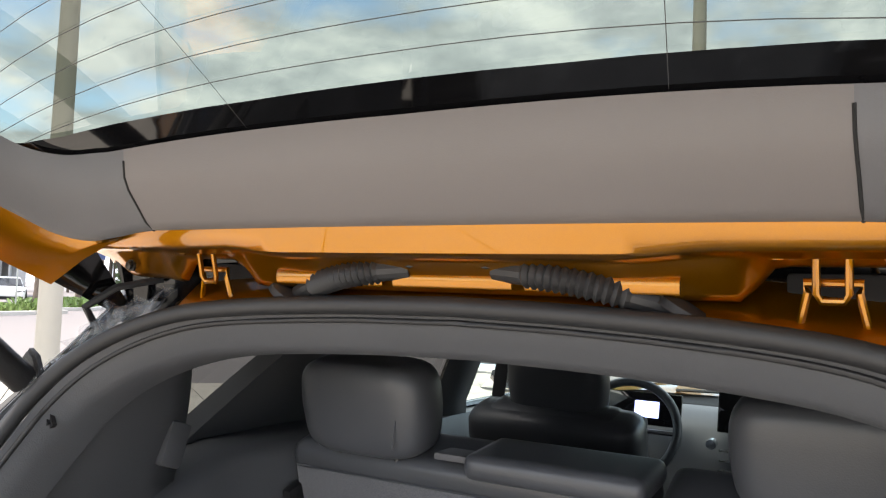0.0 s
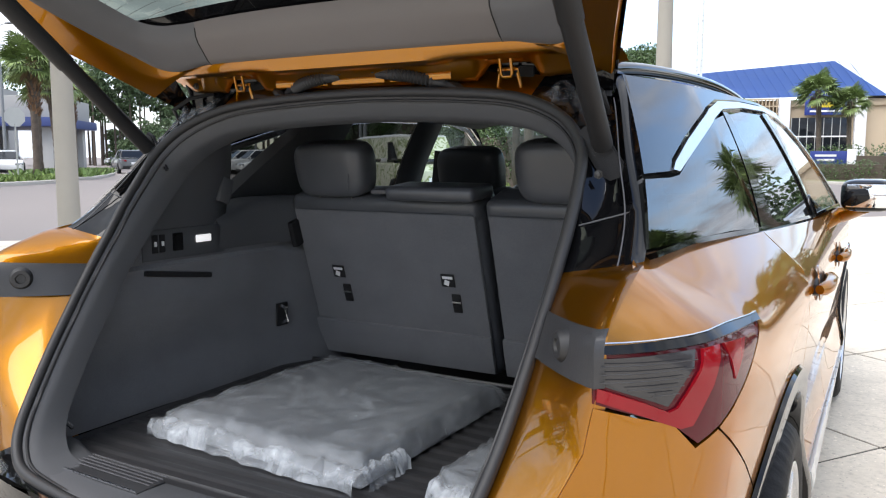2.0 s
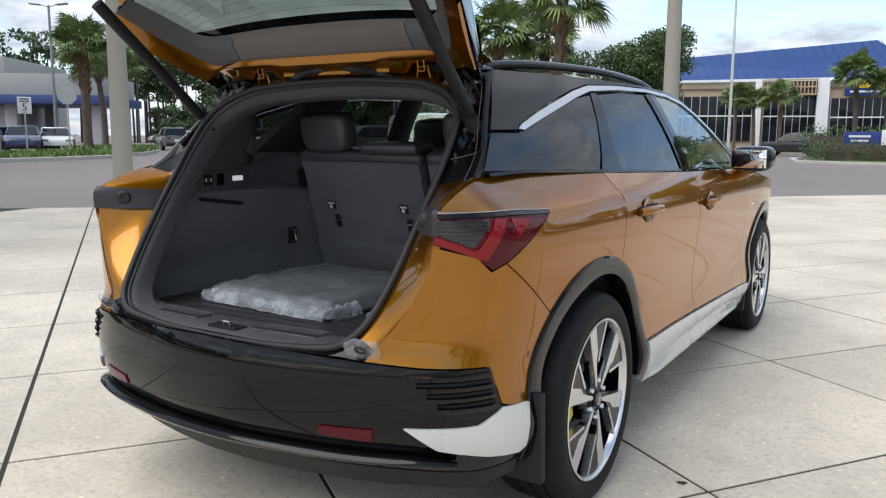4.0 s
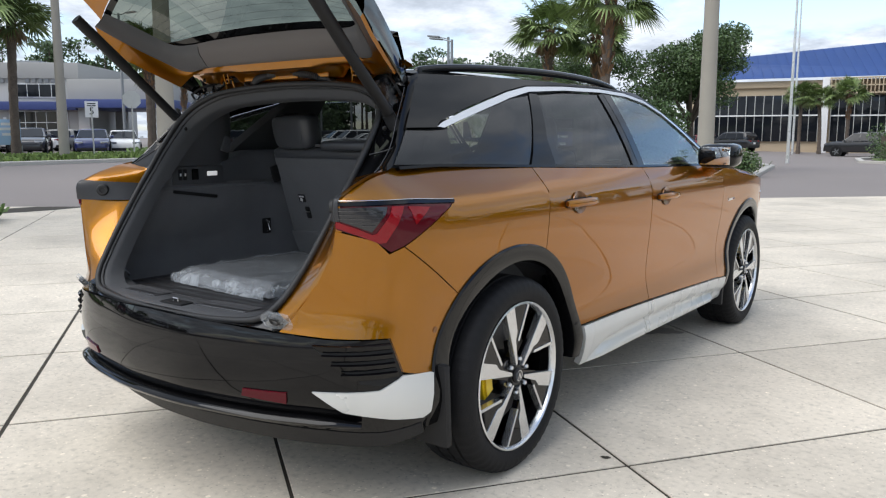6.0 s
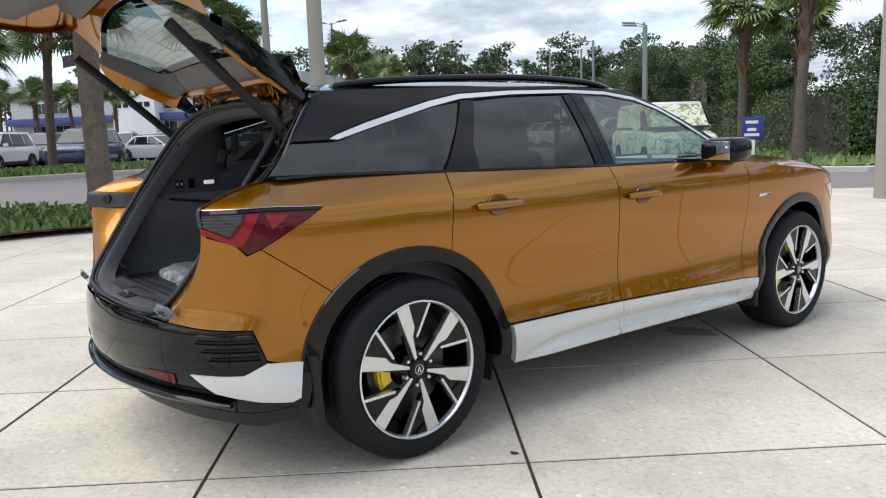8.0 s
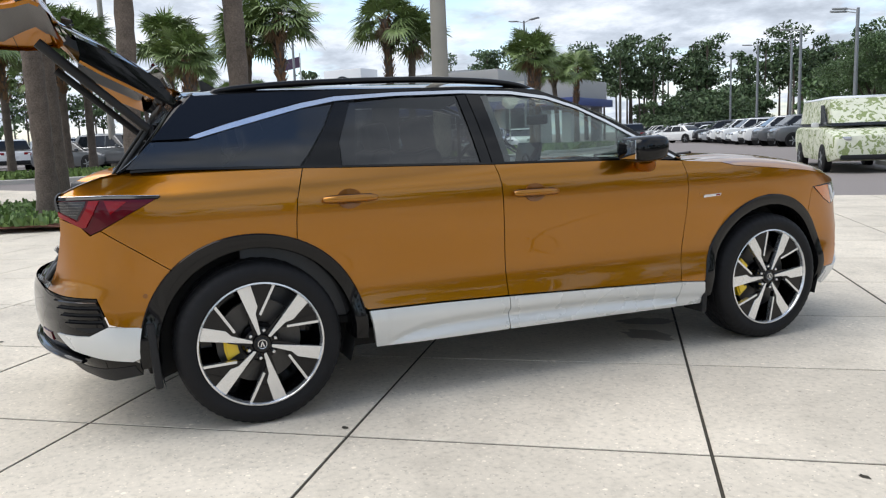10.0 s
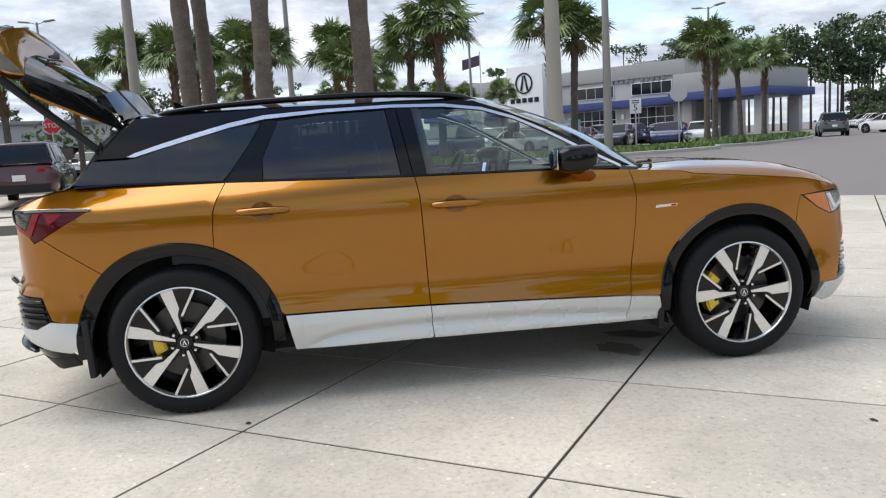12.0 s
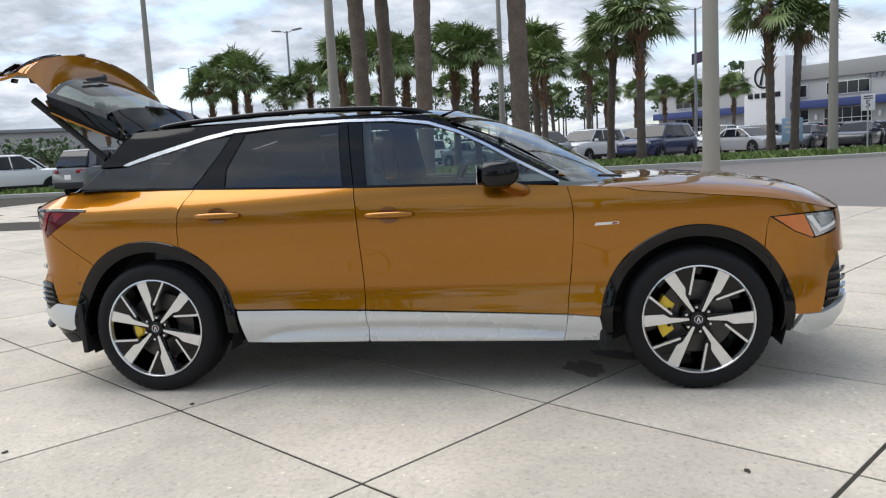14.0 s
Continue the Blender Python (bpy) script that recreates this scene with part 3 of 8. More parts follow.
    # lamps
    tl = [(-.877, 1.100), (-.62, 1.102), (-.402, 1.092), (-.52, 1.03), (-.645, .965), (-.695, .946), (-.75, .985), (-.877, 1.022)]
    lamp = panel("tail_lamp", tl, flank(side, -.001), M_DEEPRED, car, "dark red wedge-shaped tail lamp", thick=.01, step=.03, gap=.0005)
    panel("lens", [(-.872, 1.089), (-.705, 1.092), (-.712, 1.068), (-.757, 1.012), (-.80, 1.028), (-.872, 1.052)], flank(side, .0005), M_SMOKE, lamp, "clear grey lamp insert", thick=.006, step=.03)
    for z0, s1 in ((1.080, -.712), (1.068, -.719), (1.056, -.728), (1.044, -.737), (1.033, -.745)):
        s0 = -.868 if z0 > 1.05 else -.79 - (z0 - 1.033) * 3.5
        part("lens_line", tube([flank(side, .008)(q, z0) for q in np.linspace(s0, s1, 5)], .0008, sides=5), M_DISC, lamp)
    panel("red_band", [(-.872, 1.047), (-.80, 1.022), (-.757, 1.004), (-.742, 1.008), (-.700, 1.062), (-.690, 1.092), (-.645, 1.092), (-.672, 1.035), (-.712, .978), (-.735, .976), (-.80, 1.002), (-.872, 1.027)], flank(side, .004), M_RED, lamp, "red light band", thick=.008, step=.02)
    panel("red_band", [(-.625, 1.090), (-.53, 1.083), (-.60, 1.03)], flank(side, .0015), M_RED, lamp, "red light band", thick=.006, step=.03)
    panel("lens_rim", [(-.877, 1.108), (-.62, 1.112), (-.390, 1.099), (-.402, 1.090), (-.62, 1.099), (-.877, 1.096)], flank(side, .004), M_GLOSS, lamp, "thin black upper rim", thick=.008, step=.05)
    part("rim_line", tube([flank(side, .006)(q, 1.1115 - .010 * float(smooth(-.62, -.395, q))) for q in np.linspace(-.875, -.395, 12)], .0014, sides=5), M_CHROME, lamp, "thin bright line on the rim", 60)
    hl = [(3.461, .919), (3.60, .926), (3.72, .929), (3.90, .926), (3.915, .825), (3.709, .788), (3.60, .830)]
    lamp = panel("headlamp", hl, flank(side, -.002), M_GLOSS, car, "slim headlamp with an amber marker", thick=.02, step=.04, gap=.001)
    panel("optic", [(3.655, .921), (3.895, .919), (3.905, .838), (3.725, .797)], flank(side, .0015), M_HEAD, lamp, "clear headlamp optics", thick=.006, step=.03)
    panel("marker", [(3.482, .914), (3.650, .920), (3.714, .802), (3.704, .796), (3.60, .836)], flank(side, .002), M_AMBER, lamp, "amber side marker", thick=.006, step=.03)
    panel("light_guide", [(3.665, .910), (3.700, .911), (3.757, .838), (3.885, .868), (3.888, .856), (3.745, .818)], flank(side, .006), M_PRINT, lamp, "white light guide", thick=.006, step=.03)
    panel("reflector", [(3.725, .905), (3.88, .907), (3.884, .878), (3.765, .852)], flank(side, .003), M_CHROME, lamp, "bright reflector", thick=.006, step=.04)
    # white wedge and vents on the rear bumper
    panel("bumper_wedge", [(-.955, .497), (-.74, .499), (-.655, .538), (-.53, .525), (-.478, .507), (-.49, .40), (-.565, .372), (-.70, .392), (-.86, .428)], flank(side, .008), M_WHITE, car, "pale silver wedge on the rear bumper", thick=.02, step=.04)
    panel("vent_recess", [(-.965, .655), (-.70, .650), (-.668, .528), (-.74, .515), (-.80, .525)], flank(side, .0015), M_DARK, car, "black bumper vent recess", thick=.004, step=.04)
    for i in range(4):
        z0 = .537 + .031 * i
        x0 = -.83 - .030 * i
        x1 = -.672 - .007 * i
        panel("vent_slat", [(x0, z0), (x1, z0 + .001), (x1 - .006, z0 + .017), (x0 - .03, z0 + .021)], lambda u, v: flank(side, .004 + .50 * max(0, v - z0))(u, v), M_GLOSS, car, "gloss black bumper vent slat", thick=.010, step=.05)
    panel("bumper_apron", [(-1.657, .345), (-1.1, .345), (-.72, .335), (-.56, .35), (-.535, .302), (-.70, .272), (-1.1, .267), (-1.657, .267)], flank(side, .003), M_PLASTIC, car, "matt black lower bumper apron", thick=.003, step=.05)
    panel("fog_reflector", [(-1.22, .457), (-1.05, .447), (-1.045, .487), (-1.21, .484)], flank(side, .005), M_DEEPRED, car, "dark red bumper reflector", thick=.008, step=.05)
    # parking sensor and door badge
    panel("parking_sensor", [(-.49 + .011 * math.cos(a), .66 + .011 * math.sin(a)) for a in [i * math.pi / 6 for i in range(12)]], flank(side, .002), M_SHADED_AMBER, car, thick=.004, step=.05)
    panel("fender_badge", [(2.563, .906), (2.69, .912), (2.693, .925), (2.57, .922)], flank(side, .004), M_CHROME, car, "small bright wing badge", thick=.006, step=.05)
    panel("badge_inlay", [(2.655, .912), (2.685, .914), (2.687, .922), (2.66, .921)], flank(side, .006), M_RED, car, thick=.002, step=.05)
    # door mirror
    mir = thing("door_mirror", "", "")
    mir.parent = car
    bm = bmesh.new()
    bmesh.ops.create_uvsphere(bm, u_segments=20, v_segments=12, radius=1)
    for v in bm.verts:
        x, y, z = v.co
        sgn = lambda q, e: math.copysign(abs(q) ** e, q)
        v.co = Vector((side * (1.045 + .108 * sgn(x, .5)), 2.075 + .108 * sgn(y, .55) * (1 - .22 * max(0, -z)) + .02 * x, 1.206 + .070 * sgn(z, .5) + .010 * y))
    bmesh.ops.recalc_face_normals(bm, faces=bm.faces[:])
    part("housing", bm, M_GLOSS, mir, "gloss black mirror housing", 60)
    part("mirror_glass", box((.17, .004, .10), pose(side * 1.048, 1.971, 1.206, 0, 0, side * -4), .0015), M_MIRROR, mir, "mirror glass")
    bm = tube([(side * 1.03, 2.10, 1.148), (side * .98, 2.14, 1.125), (side * .925, 2.17, 1.105)], [.05, .06, .07], sides=12, flat=.55)
    part("mirror_foot", bm, M_PAINT, mir, "amber painted mirror foot", 60)
    # roof rail
    rr = [(.505, -.09, 1.585), (.508, -.05, 1.608), (.525, .2, 1.632), (.545, .6, 1.648), (.562, 1.0, 1.652), (.573, 1.35, 1.640), (.578, 1.55, 1.618), (.58, 1.66, 1.585)]
    rr = [tuple(p) for p in spline(rr, 5)]
    part("roof_rail", tube([(side * p[0], p[1], p[2] - .034) for p in rr], .019, sides=10, flat=.9), M_GLOSS, car, "gloss black roof rail", 60)

# roof skin
def roof_edge(y):
    z = float(np.interp(y, [-.25, .1, .6, 1.2, 1.62, 1.75], [1.545, 1.556, 1.565, 1.566, 1.552, 1.51]))
    return green(y, z)[0] - .002, z


ROOF_C = ([-.25, .1, .5, .9, 1.3, 1.6, 1.75], [1.592, 1.605, 1.617, 1.622, 1.618, 1.603, 1.582])
rows = []
for i in range(25):
    y = -.235 + (1.70 + .235) * i / 24
    xe, ze = roof_edge(y)
    zc = float(np.interp(y, *ROOF_C))
    rows.append([(xe * b, y - .06 * 0 + .07 * (1 - b * b) * smooth(1.1, 1.7, y), ze + (zc - ze) * (1 - abs(b) ** 2.6)) for b in np.linspace(-1, 1, 21)])
part("roof", loft(rows), M_GLOSS, car, "gloss black roof panel", 60)
bm = bmesh.new()
fin = [(.05, 1.604), (-.02, 1.628), (-.075, 1.662), (-.095, 1.664), (-.085, 1.604)]
add_prism(bm, fin, .044, pose(-.022, 0, 0), .008)
part("antenna_fin", bm, M_GLOSS, car, "gloss black antenna fin")

# windscreen and bonnet
def screen(b, a):
    top_s, low_s = (.655, 1.70, 1.528), (.845, 2.44, 1.140)
    top_c, low_c = (0, 1.775, 1.590), (0, 2.80, 1.105)
    q = abs(b) ** 2.2
    top = [(top_c[k] * (1 - q) + top_s[k] * q) for k in (1, 2)]
    low = [(low_c[k] * (1 - q) + low_s[k] * q) for k in (1, 2)]
    x = b * (top_s[0] + (low_s[0] - top_s[0]) * a)
    bow = .045 * math.sin(math.pi * a)
    return x, top[0] + (low[0] - top[0]) * a + bow * .4, top[1] + (low[1] - top[1]) * a + bow


panel("windscreen", [(-.97, 0), (.97, 0), (.97, 1), (-.97, 1)], screen, M_CLEAR, car, "laminated windscreen", step=.12, thick=0, center=(0, 1.5, .9))
rows = []
for i in range(25):
    q = 2.46 + (4.50 - 2.46) * i / 24
    xe, ye, ze = (float(c) for c in shell(q, bonnet_edge(q), -.002))
    zc = float(np.interp(ye, [2.46, 2.8, 3.1, 3.3, 3.5, 3.65, 3.78, 3.86, 3.92], [1.125, 1.143, 1.130, 1.112, 1.083, 1.045, .992, .955, .930]))
    row = []
    for u in np.linspace(-1, 1, 37):
        b = math.copysign(abs(u) ** .62, u)
        crown = .5 * (1 - abs(b) ** 14) + .5 * (1 - abs(b) ** 2.4)
        crease = .010 * math.exp(-((abs(b) - .62) / .10) ** 2) * (1 - i / 24)
        row.append((xe * b, ye + .32 * (1 - b * b) * (1 - i / 24), ze + (max(zc, ze) - ze) * crown + crease))
    rows.append(row)
part("bonnet", loft(rows), M_PAINT, car, "amber bonnet with raised creases", 30)
part("scuttle", box((1.5, .16, .05), pose(0, 2.72, 1.085, 12, 0, 0), .01), M_PLASTIC, car, "black scuttle panel below the windscreen")
for x in (-.45, .25):
    part("wiper", tube([(x, 2.76, 1.135), (x + .3, 2.72, 1.15), (x + .55, 2.60, 1.165)], .008, sides=6), M_PLASTIC, car, "black windscreen wiper")

# black rear bumper, one piece across the car
bm = bmesh.new()
rb = [(-1.657, .700), (-1.45, .696), (-1.25, .690), (-1.075, .680), (-.907, .669), (-.703, .662), (-.655, .540), (-.60, .40), (-.52, .35), (-.53, .30), (-.70, .27), (-1.1, .265), (-1.657, .265)]
for sd in (1, -1):
    add_patch(bm, rb, flank(sd), .045, .0, None, 0)
bmesh.ops.remove_doubles(bm, verts=bm.verts[:], dist=.0008)
part("rear_bumper", bm, M_GLOSS, car, "gloss black rear bumper")
bm = bmesh.new()
pts = [flank(1, .022)(s, .395 - .03 * smooth(-1.0, -.6, s)) for s in np.linspace(-.80, -1.657, 14)]
pts = pts + [(-p[0], p[1], p[2]) for p in pts[::-1][1:]]
add_tube(bm, pts, [.016, .025] + [.03] * (len(pts) - 4) + [.025, .016], sides=10, flat=.55)
part("bumper_valance", bm, M_GLOSS, car, "gloss black lower bumper bar", 60)

# floor pan, so that no daylight passes under the cabin
part("underbody", box((1.40, 4.1, .10), pose(0, 1.55, .29), .03), M_DARK, car, "dark underbody")
for c in (REAR, FRONT):
    for side in (1, -1):
        bm = bmesh.new()
        rows = []
        for r in (.46, .47):
            for x in ((.72, .90) if r == .46 else ()):
                rows.append([(side * x, c + r * math.cos(radians(a)), max(.22, HUB + r * math.sin(radians(a)))) for a in range(-20, 201, 10)])
        add_loft(bm, rows)
        add_loft(bm, [[(side * .72, c + .46 * math.cos(radians(a)), max(.22, HUB + .46 * math.sin(radians(a)))) for a in range(-20, 201, 10)], [(side * .72, c, HUB)] * 23])
        bmesh.ops.remove_doubles(bm, verts=bm.verts[:], dist=.0005)
        part("wheel_liner", bm, M_DARK, car, "black wheel arch liner")


# ---- wheels ----
def wheel(cy, side, caliper, phase):
    w = thing("wheel", "", "")
    w.parent = car
    turn = pose(side * .955, cy, HUB) @ (Matrix() if side > 0 else pose(0, 0, 0, 0, 0, 180))
    ty = [(.291, -.015), (.298, -.006), (.321, .002), (.346, .001), (.366, -.008), (.379, -.022), (.386, -.040), (.388, -.066), (.381, -.068), (.381, -.076), (.389, -.078), (.3895, -.118), (.382, -.120), (.382, -.130), (.3895, -.132),
          (.3895, -.170), (.382, -.172), (.382, -.182), (.388, -.184), (.386, -.225), (.378, -.25), (.35, -.268), (.29, -.26)]
    tread = lambda i, k: -.004 if (i % 3 == 0 and k in (3, 4, 5, 6, 19, 20)) else (-.004 if (i % 4 == 0 and k in (11, 14, 15)) else 0)
    part("tyre", lathe(ty, turn, seg=168, wobble=tread), M_TYRE, w, "black tyre with a ribbed tread", 30)
    rim = part("rim", lathe([(.291, -.014), (.293, -.004), (.286, -.002), (.281, -.008), (.277, -.05), (.270, -.2)], turn, seg=72), M_ALLOY, w, "machined rim edge")
    part("barrel", lathe([(.275, -.03), (.266, -.20), (.10, -.205), (.02, -.205)], turn, seg=48), M_GLOSS, w, "gloss black wheel barrel")
    for k in range(6):
        rot = turn @ Matrix.Rotation(radians(phase + 60 * k - 90), 4, "X") @ Matrix.Diagonal((1, 1.035, 1.035, 1))
        face = -.012
        part("spoke", prism([(-.031, .275), (.0305, .275), (.0315, .171), (.0135, .141), (.0070, .047), (-.0050, .043), (-.0170, .150)], .030, rot @ pose(face - .030, 0, 0), .0015), M_ALLOY, w, "machined silver spoke", 30)
        part("thin_spoke", prism([(.1255, .2455), (.1365, .2395), (.0350, .1265), (.0270, .1345)], .030, rot @ pose(face - .030, 0, 0), .001), M_ALLOY, w, "thin machined spoke", 30)
        part("spoke_web", prism([(.0300, .273), (.080, .263), (.1270, .2440), (.0275, .1335), (.0320, .128), (.0080, .100), (.0130, .141), (.0310, .171)], .026, rot @ pose(face - .0295, 0, 0)), M_GLOSS, w, "gloss black spoke face", 30)
        part("spoke_root", prism([(-.0052, .043), (-.018, .150), (-.024, .150), (-.022, .05)], .020, rot @ pose(face - .034, 0, 0)), M_GLOSS, w, "gloss black spoke flank", 30)
        n = rot @ pose(-.024, .0255, .0587)
        part("wheel_nut", lathe([(.0, .017), (.007, .016), (.0105, .010), (.0105, -.02)], n, seg=6), M_CHROME, w, "bright wheel nut")
    part("hub", lathe([(.0, -.018), (.040, -.018), (.046, -.030), (.078, -.034), (.086, -.05), (.09, -.10)], turn, seg=36), M_GLOSS, w, "gloss black hub")
    part("hub_cap", lathe([(.0, -.008), (.026, -.009), (.031, -.014), (.031, -.02)], turn, seg=30), M_PLASTIC, w, "black centre cap")
    part("hub_ring", lathe([(.0185, -.0075), (.022, -.0065), (.0225, -.011), (.018, -.011)], turn, seg=30), M_CHROME, w, "bright emblem ring")
    part("emblem", prism([(-.011, -.012), (-.002, .013), (.002, .013), (.011, -.012), (.005, -.012), (.0, .004), (-.005, -.012)], .003, turn @ pose(-.009, 0, 0)), M_CHROME, w, "bright emblem")
    part("brake_disc", lathe([(.0, -.11), (.10, -.11), (.10, -.10), (.198, -.10), (.198, -.13), (.10, -.13)], turn, seg=48), M_DISC, w, "grey brake disc")
    bm = bmesh.new()
    r0, r1, spread = (.135, .208, 34) if caliper == "front" else (.105, .168, 17)
    mid = 178 if caliper == "front" else 188
    pts = arc(0, 0, r1, mid - spread, mid + spread, 10) + arc(0, 0, r0, mid + spread * .9, mid - spread * .9, 8)
    if side < 0:
        pts = [(-p[0], p[1]) for p in pts]
    add_prism(bm, pts, .085, turn @ pose(-.145, 0, 0), .010)
    part("brake_caliper", bm, M_YELLOW, w, "yellow brake caliper")
    if caliper == "front":
        bm = bmesh.new()
        pts = arc(0, 0, .16, mid - 20, mid + 20, 6) + arc(0, 0, .14, mid + 20, mid - 20, 6)
        if side < 0:
            pts = [(-p[0], p[1]) for p in pts]
        add_prism(bm, pts, .012, turn @ pose(-.068, 0, 0))
        part("caliper_bridge", bm, M_PLASTIC, w)


for cy, cal, phase in ((REAR, "rear", 43.6), (FRONT, "front", 1.5)):
    for side in (1, -1):
        wheel(cy, side, cal, phase)

# ---- rear aperture of the car ----
LOOP_HALF = [(0, -.300, 1.524), (.16, -.301, 1.520), (.32, -.307, 1.510), (.42, -.318, 1.496), (.50, -.337, 1.468), (.555, -.365, 1.430), (.588, -.40, 1.38), (.598, -.45, 1.312), (.601, -.50, 1.245), (.599, -.55, 1.175), (.5985, -.565, 1.155), (.598, -.58, 1.135),
             (.597, -.595, 1.115), (.596, -.61, 1.095), (.592, -.66, 1.025), (.582, -.735, .92), (.565, -.80, .83), (.545, -.842, .775), (.51, -.872, .735), (.45, -.892, .708), (.30, -.905, .692), (.15, -.912, .686), (0, -.915, .684)]
EDGE_HALF = [(0, -.225, 1.586), (.16, -.225, 1.583), (.32, -.225, 1.575), (.43, -.225, 1.566), (.52, -.226, 1.556), (.575, -.228, 1.548), (.615, -.262, 1.515), (.668, -.375, 1.38), (.712, -.462, 1.278)] \
    + [tuple(float(c) for c in shell(*q)) for q in ((-.60, 1.202), (-.735, 1.187), (-.818, 1.160), (-.860, 1.133), (-.877, 1.106), (-.877, 1.03), (-.892, .94), (-.945, .84), (-1.003, .77), (-1.072, .69))] \
    + [(.50, -.912, .690), (.32, -.94, .690), (.16, -.955, .690), (0, -.96, .690)]
loop_s = spline(LOOP_HALF, 5)
edge_s = spline(EDGE_HALF, 5)


def ring_panel(name, i0, i1, mat, label, sides=(1, -1), sink=.03, out=0.0, hollow=0.0):
    """The painted body between the gate's shut line and the rubber seal, from station i0 to i1."""
    bm = bmesh.new()
    for sd in sides:
        rows_ = []
        for q, lead, dip in ((-.10, .030, 0), (-.02, .006, 0), (.06, 0, 0), (.28, 0, .8), (.5, 0, 1), (.74, 0, .8), (.92, 0, .3), (1, .012, 0)):
            row = []
            for i in range(i0, i1 + 1):
                x, y, z = (edge_s[i][k] * (1 - q) + loop_s[i][k] * q for k in range(3))
                row.append((sd * x, y + lead - out - dip * (sink + hollow * float(smooth(i0, i0 + 8, i) * smooth(i1, i1 - 9, i))), z))
            rows_.append(row)
        add_loft(bm, rows_, flip=sd > 0)
    return part(name, bm, mat, car, label, 50)


ring_panel("roof_header", 0, 16, M_PAINT, "amber roof edge above the tailgate opening", sink=.003)
for sd in (1, -1):
    ring_panel("rear_pillar", 16, 46, M_GLOSS, "gloss black rear pillar beside the tailgate opening", (sd,), sink=.002, hollow=-.040)
    ring_panel("pillar_foot", 46, 88, M_PAINT, "amber pillar foot beside the tailgate opening", (sd,), sink=.002)
    # sealed weld joints on the pillar
    joint = [[edge_s[40][k] * (1 - q) + loop_s[40][k] * q + (.024 * math.sin(math.pi * q) if k == 1 else 0) for k in range(3)] for q in np.linspace(.10, .90, 7)]
    part("sealed_joint", tube([(sd * p[0], p[1], p[2]) for p in joint], .0016, sides=6), M_TRIM, car, "thin grey sealed joint", 60)
    joint = [[edge_s[i][k] * .82 + loop_s[i][k] * .18 - (.002 if k == 1 else 0) for k in range(3)] for i in range(30, 47)]
    part("sealed_joint", tube([(sd * p[0], p[1], p[2]) for p in joint], .0014, sides=6), M_TRIM, car, "thin grey sealed joint", 60)
ring_panel("sill_panel", 88, 110, M_GLOSS, "gloss black ledge behind the load sill", sink=.003)
seal = [tuple(p) for p in loop_s] + [(-p[0], p[1], p[2]) for p in loop_s[::-1][1:-1]]
part("door_seal", tube([(p[0], p[1] - .010, p[2]) for p in seal], .0115, sides=10, closed=True, up=(0, 1, 0)), M_RUBBER, car, "black rubber tailgate seal", 60)
bm = bmesh.new()
trim_rows = []
for dy, k, kz in ((-.002, .985, .985), (.010, .968, .945), (.022, .957, .880), (.035, .952, .855), (.09, .95, .845)):
    trim_rows.append([(p[0] * k, p[1] + dy, 1.1 + (p[2] - 1.1) * (kz if p[2] > 1.1 else (1 - (1 - k) * .25))) for p in seal])
add_loft(bm, [r + [r[0]] for r in trim_rows])
part("seal_lip", tube([(p[0] * .972, p[1] + .004, 1.1 + (p[2] - 1.1) * (.956 if p[2] > 1.1 else .99)) for p in seal], .0035, sides=6, closed=True, up=(0, 1, 0)), M_RUBBER, car, "thin black inner seal lip", 60)
part("aperture_trim", bm, M_LINING, car, "soft grey trim round the tailgate opening", 50)
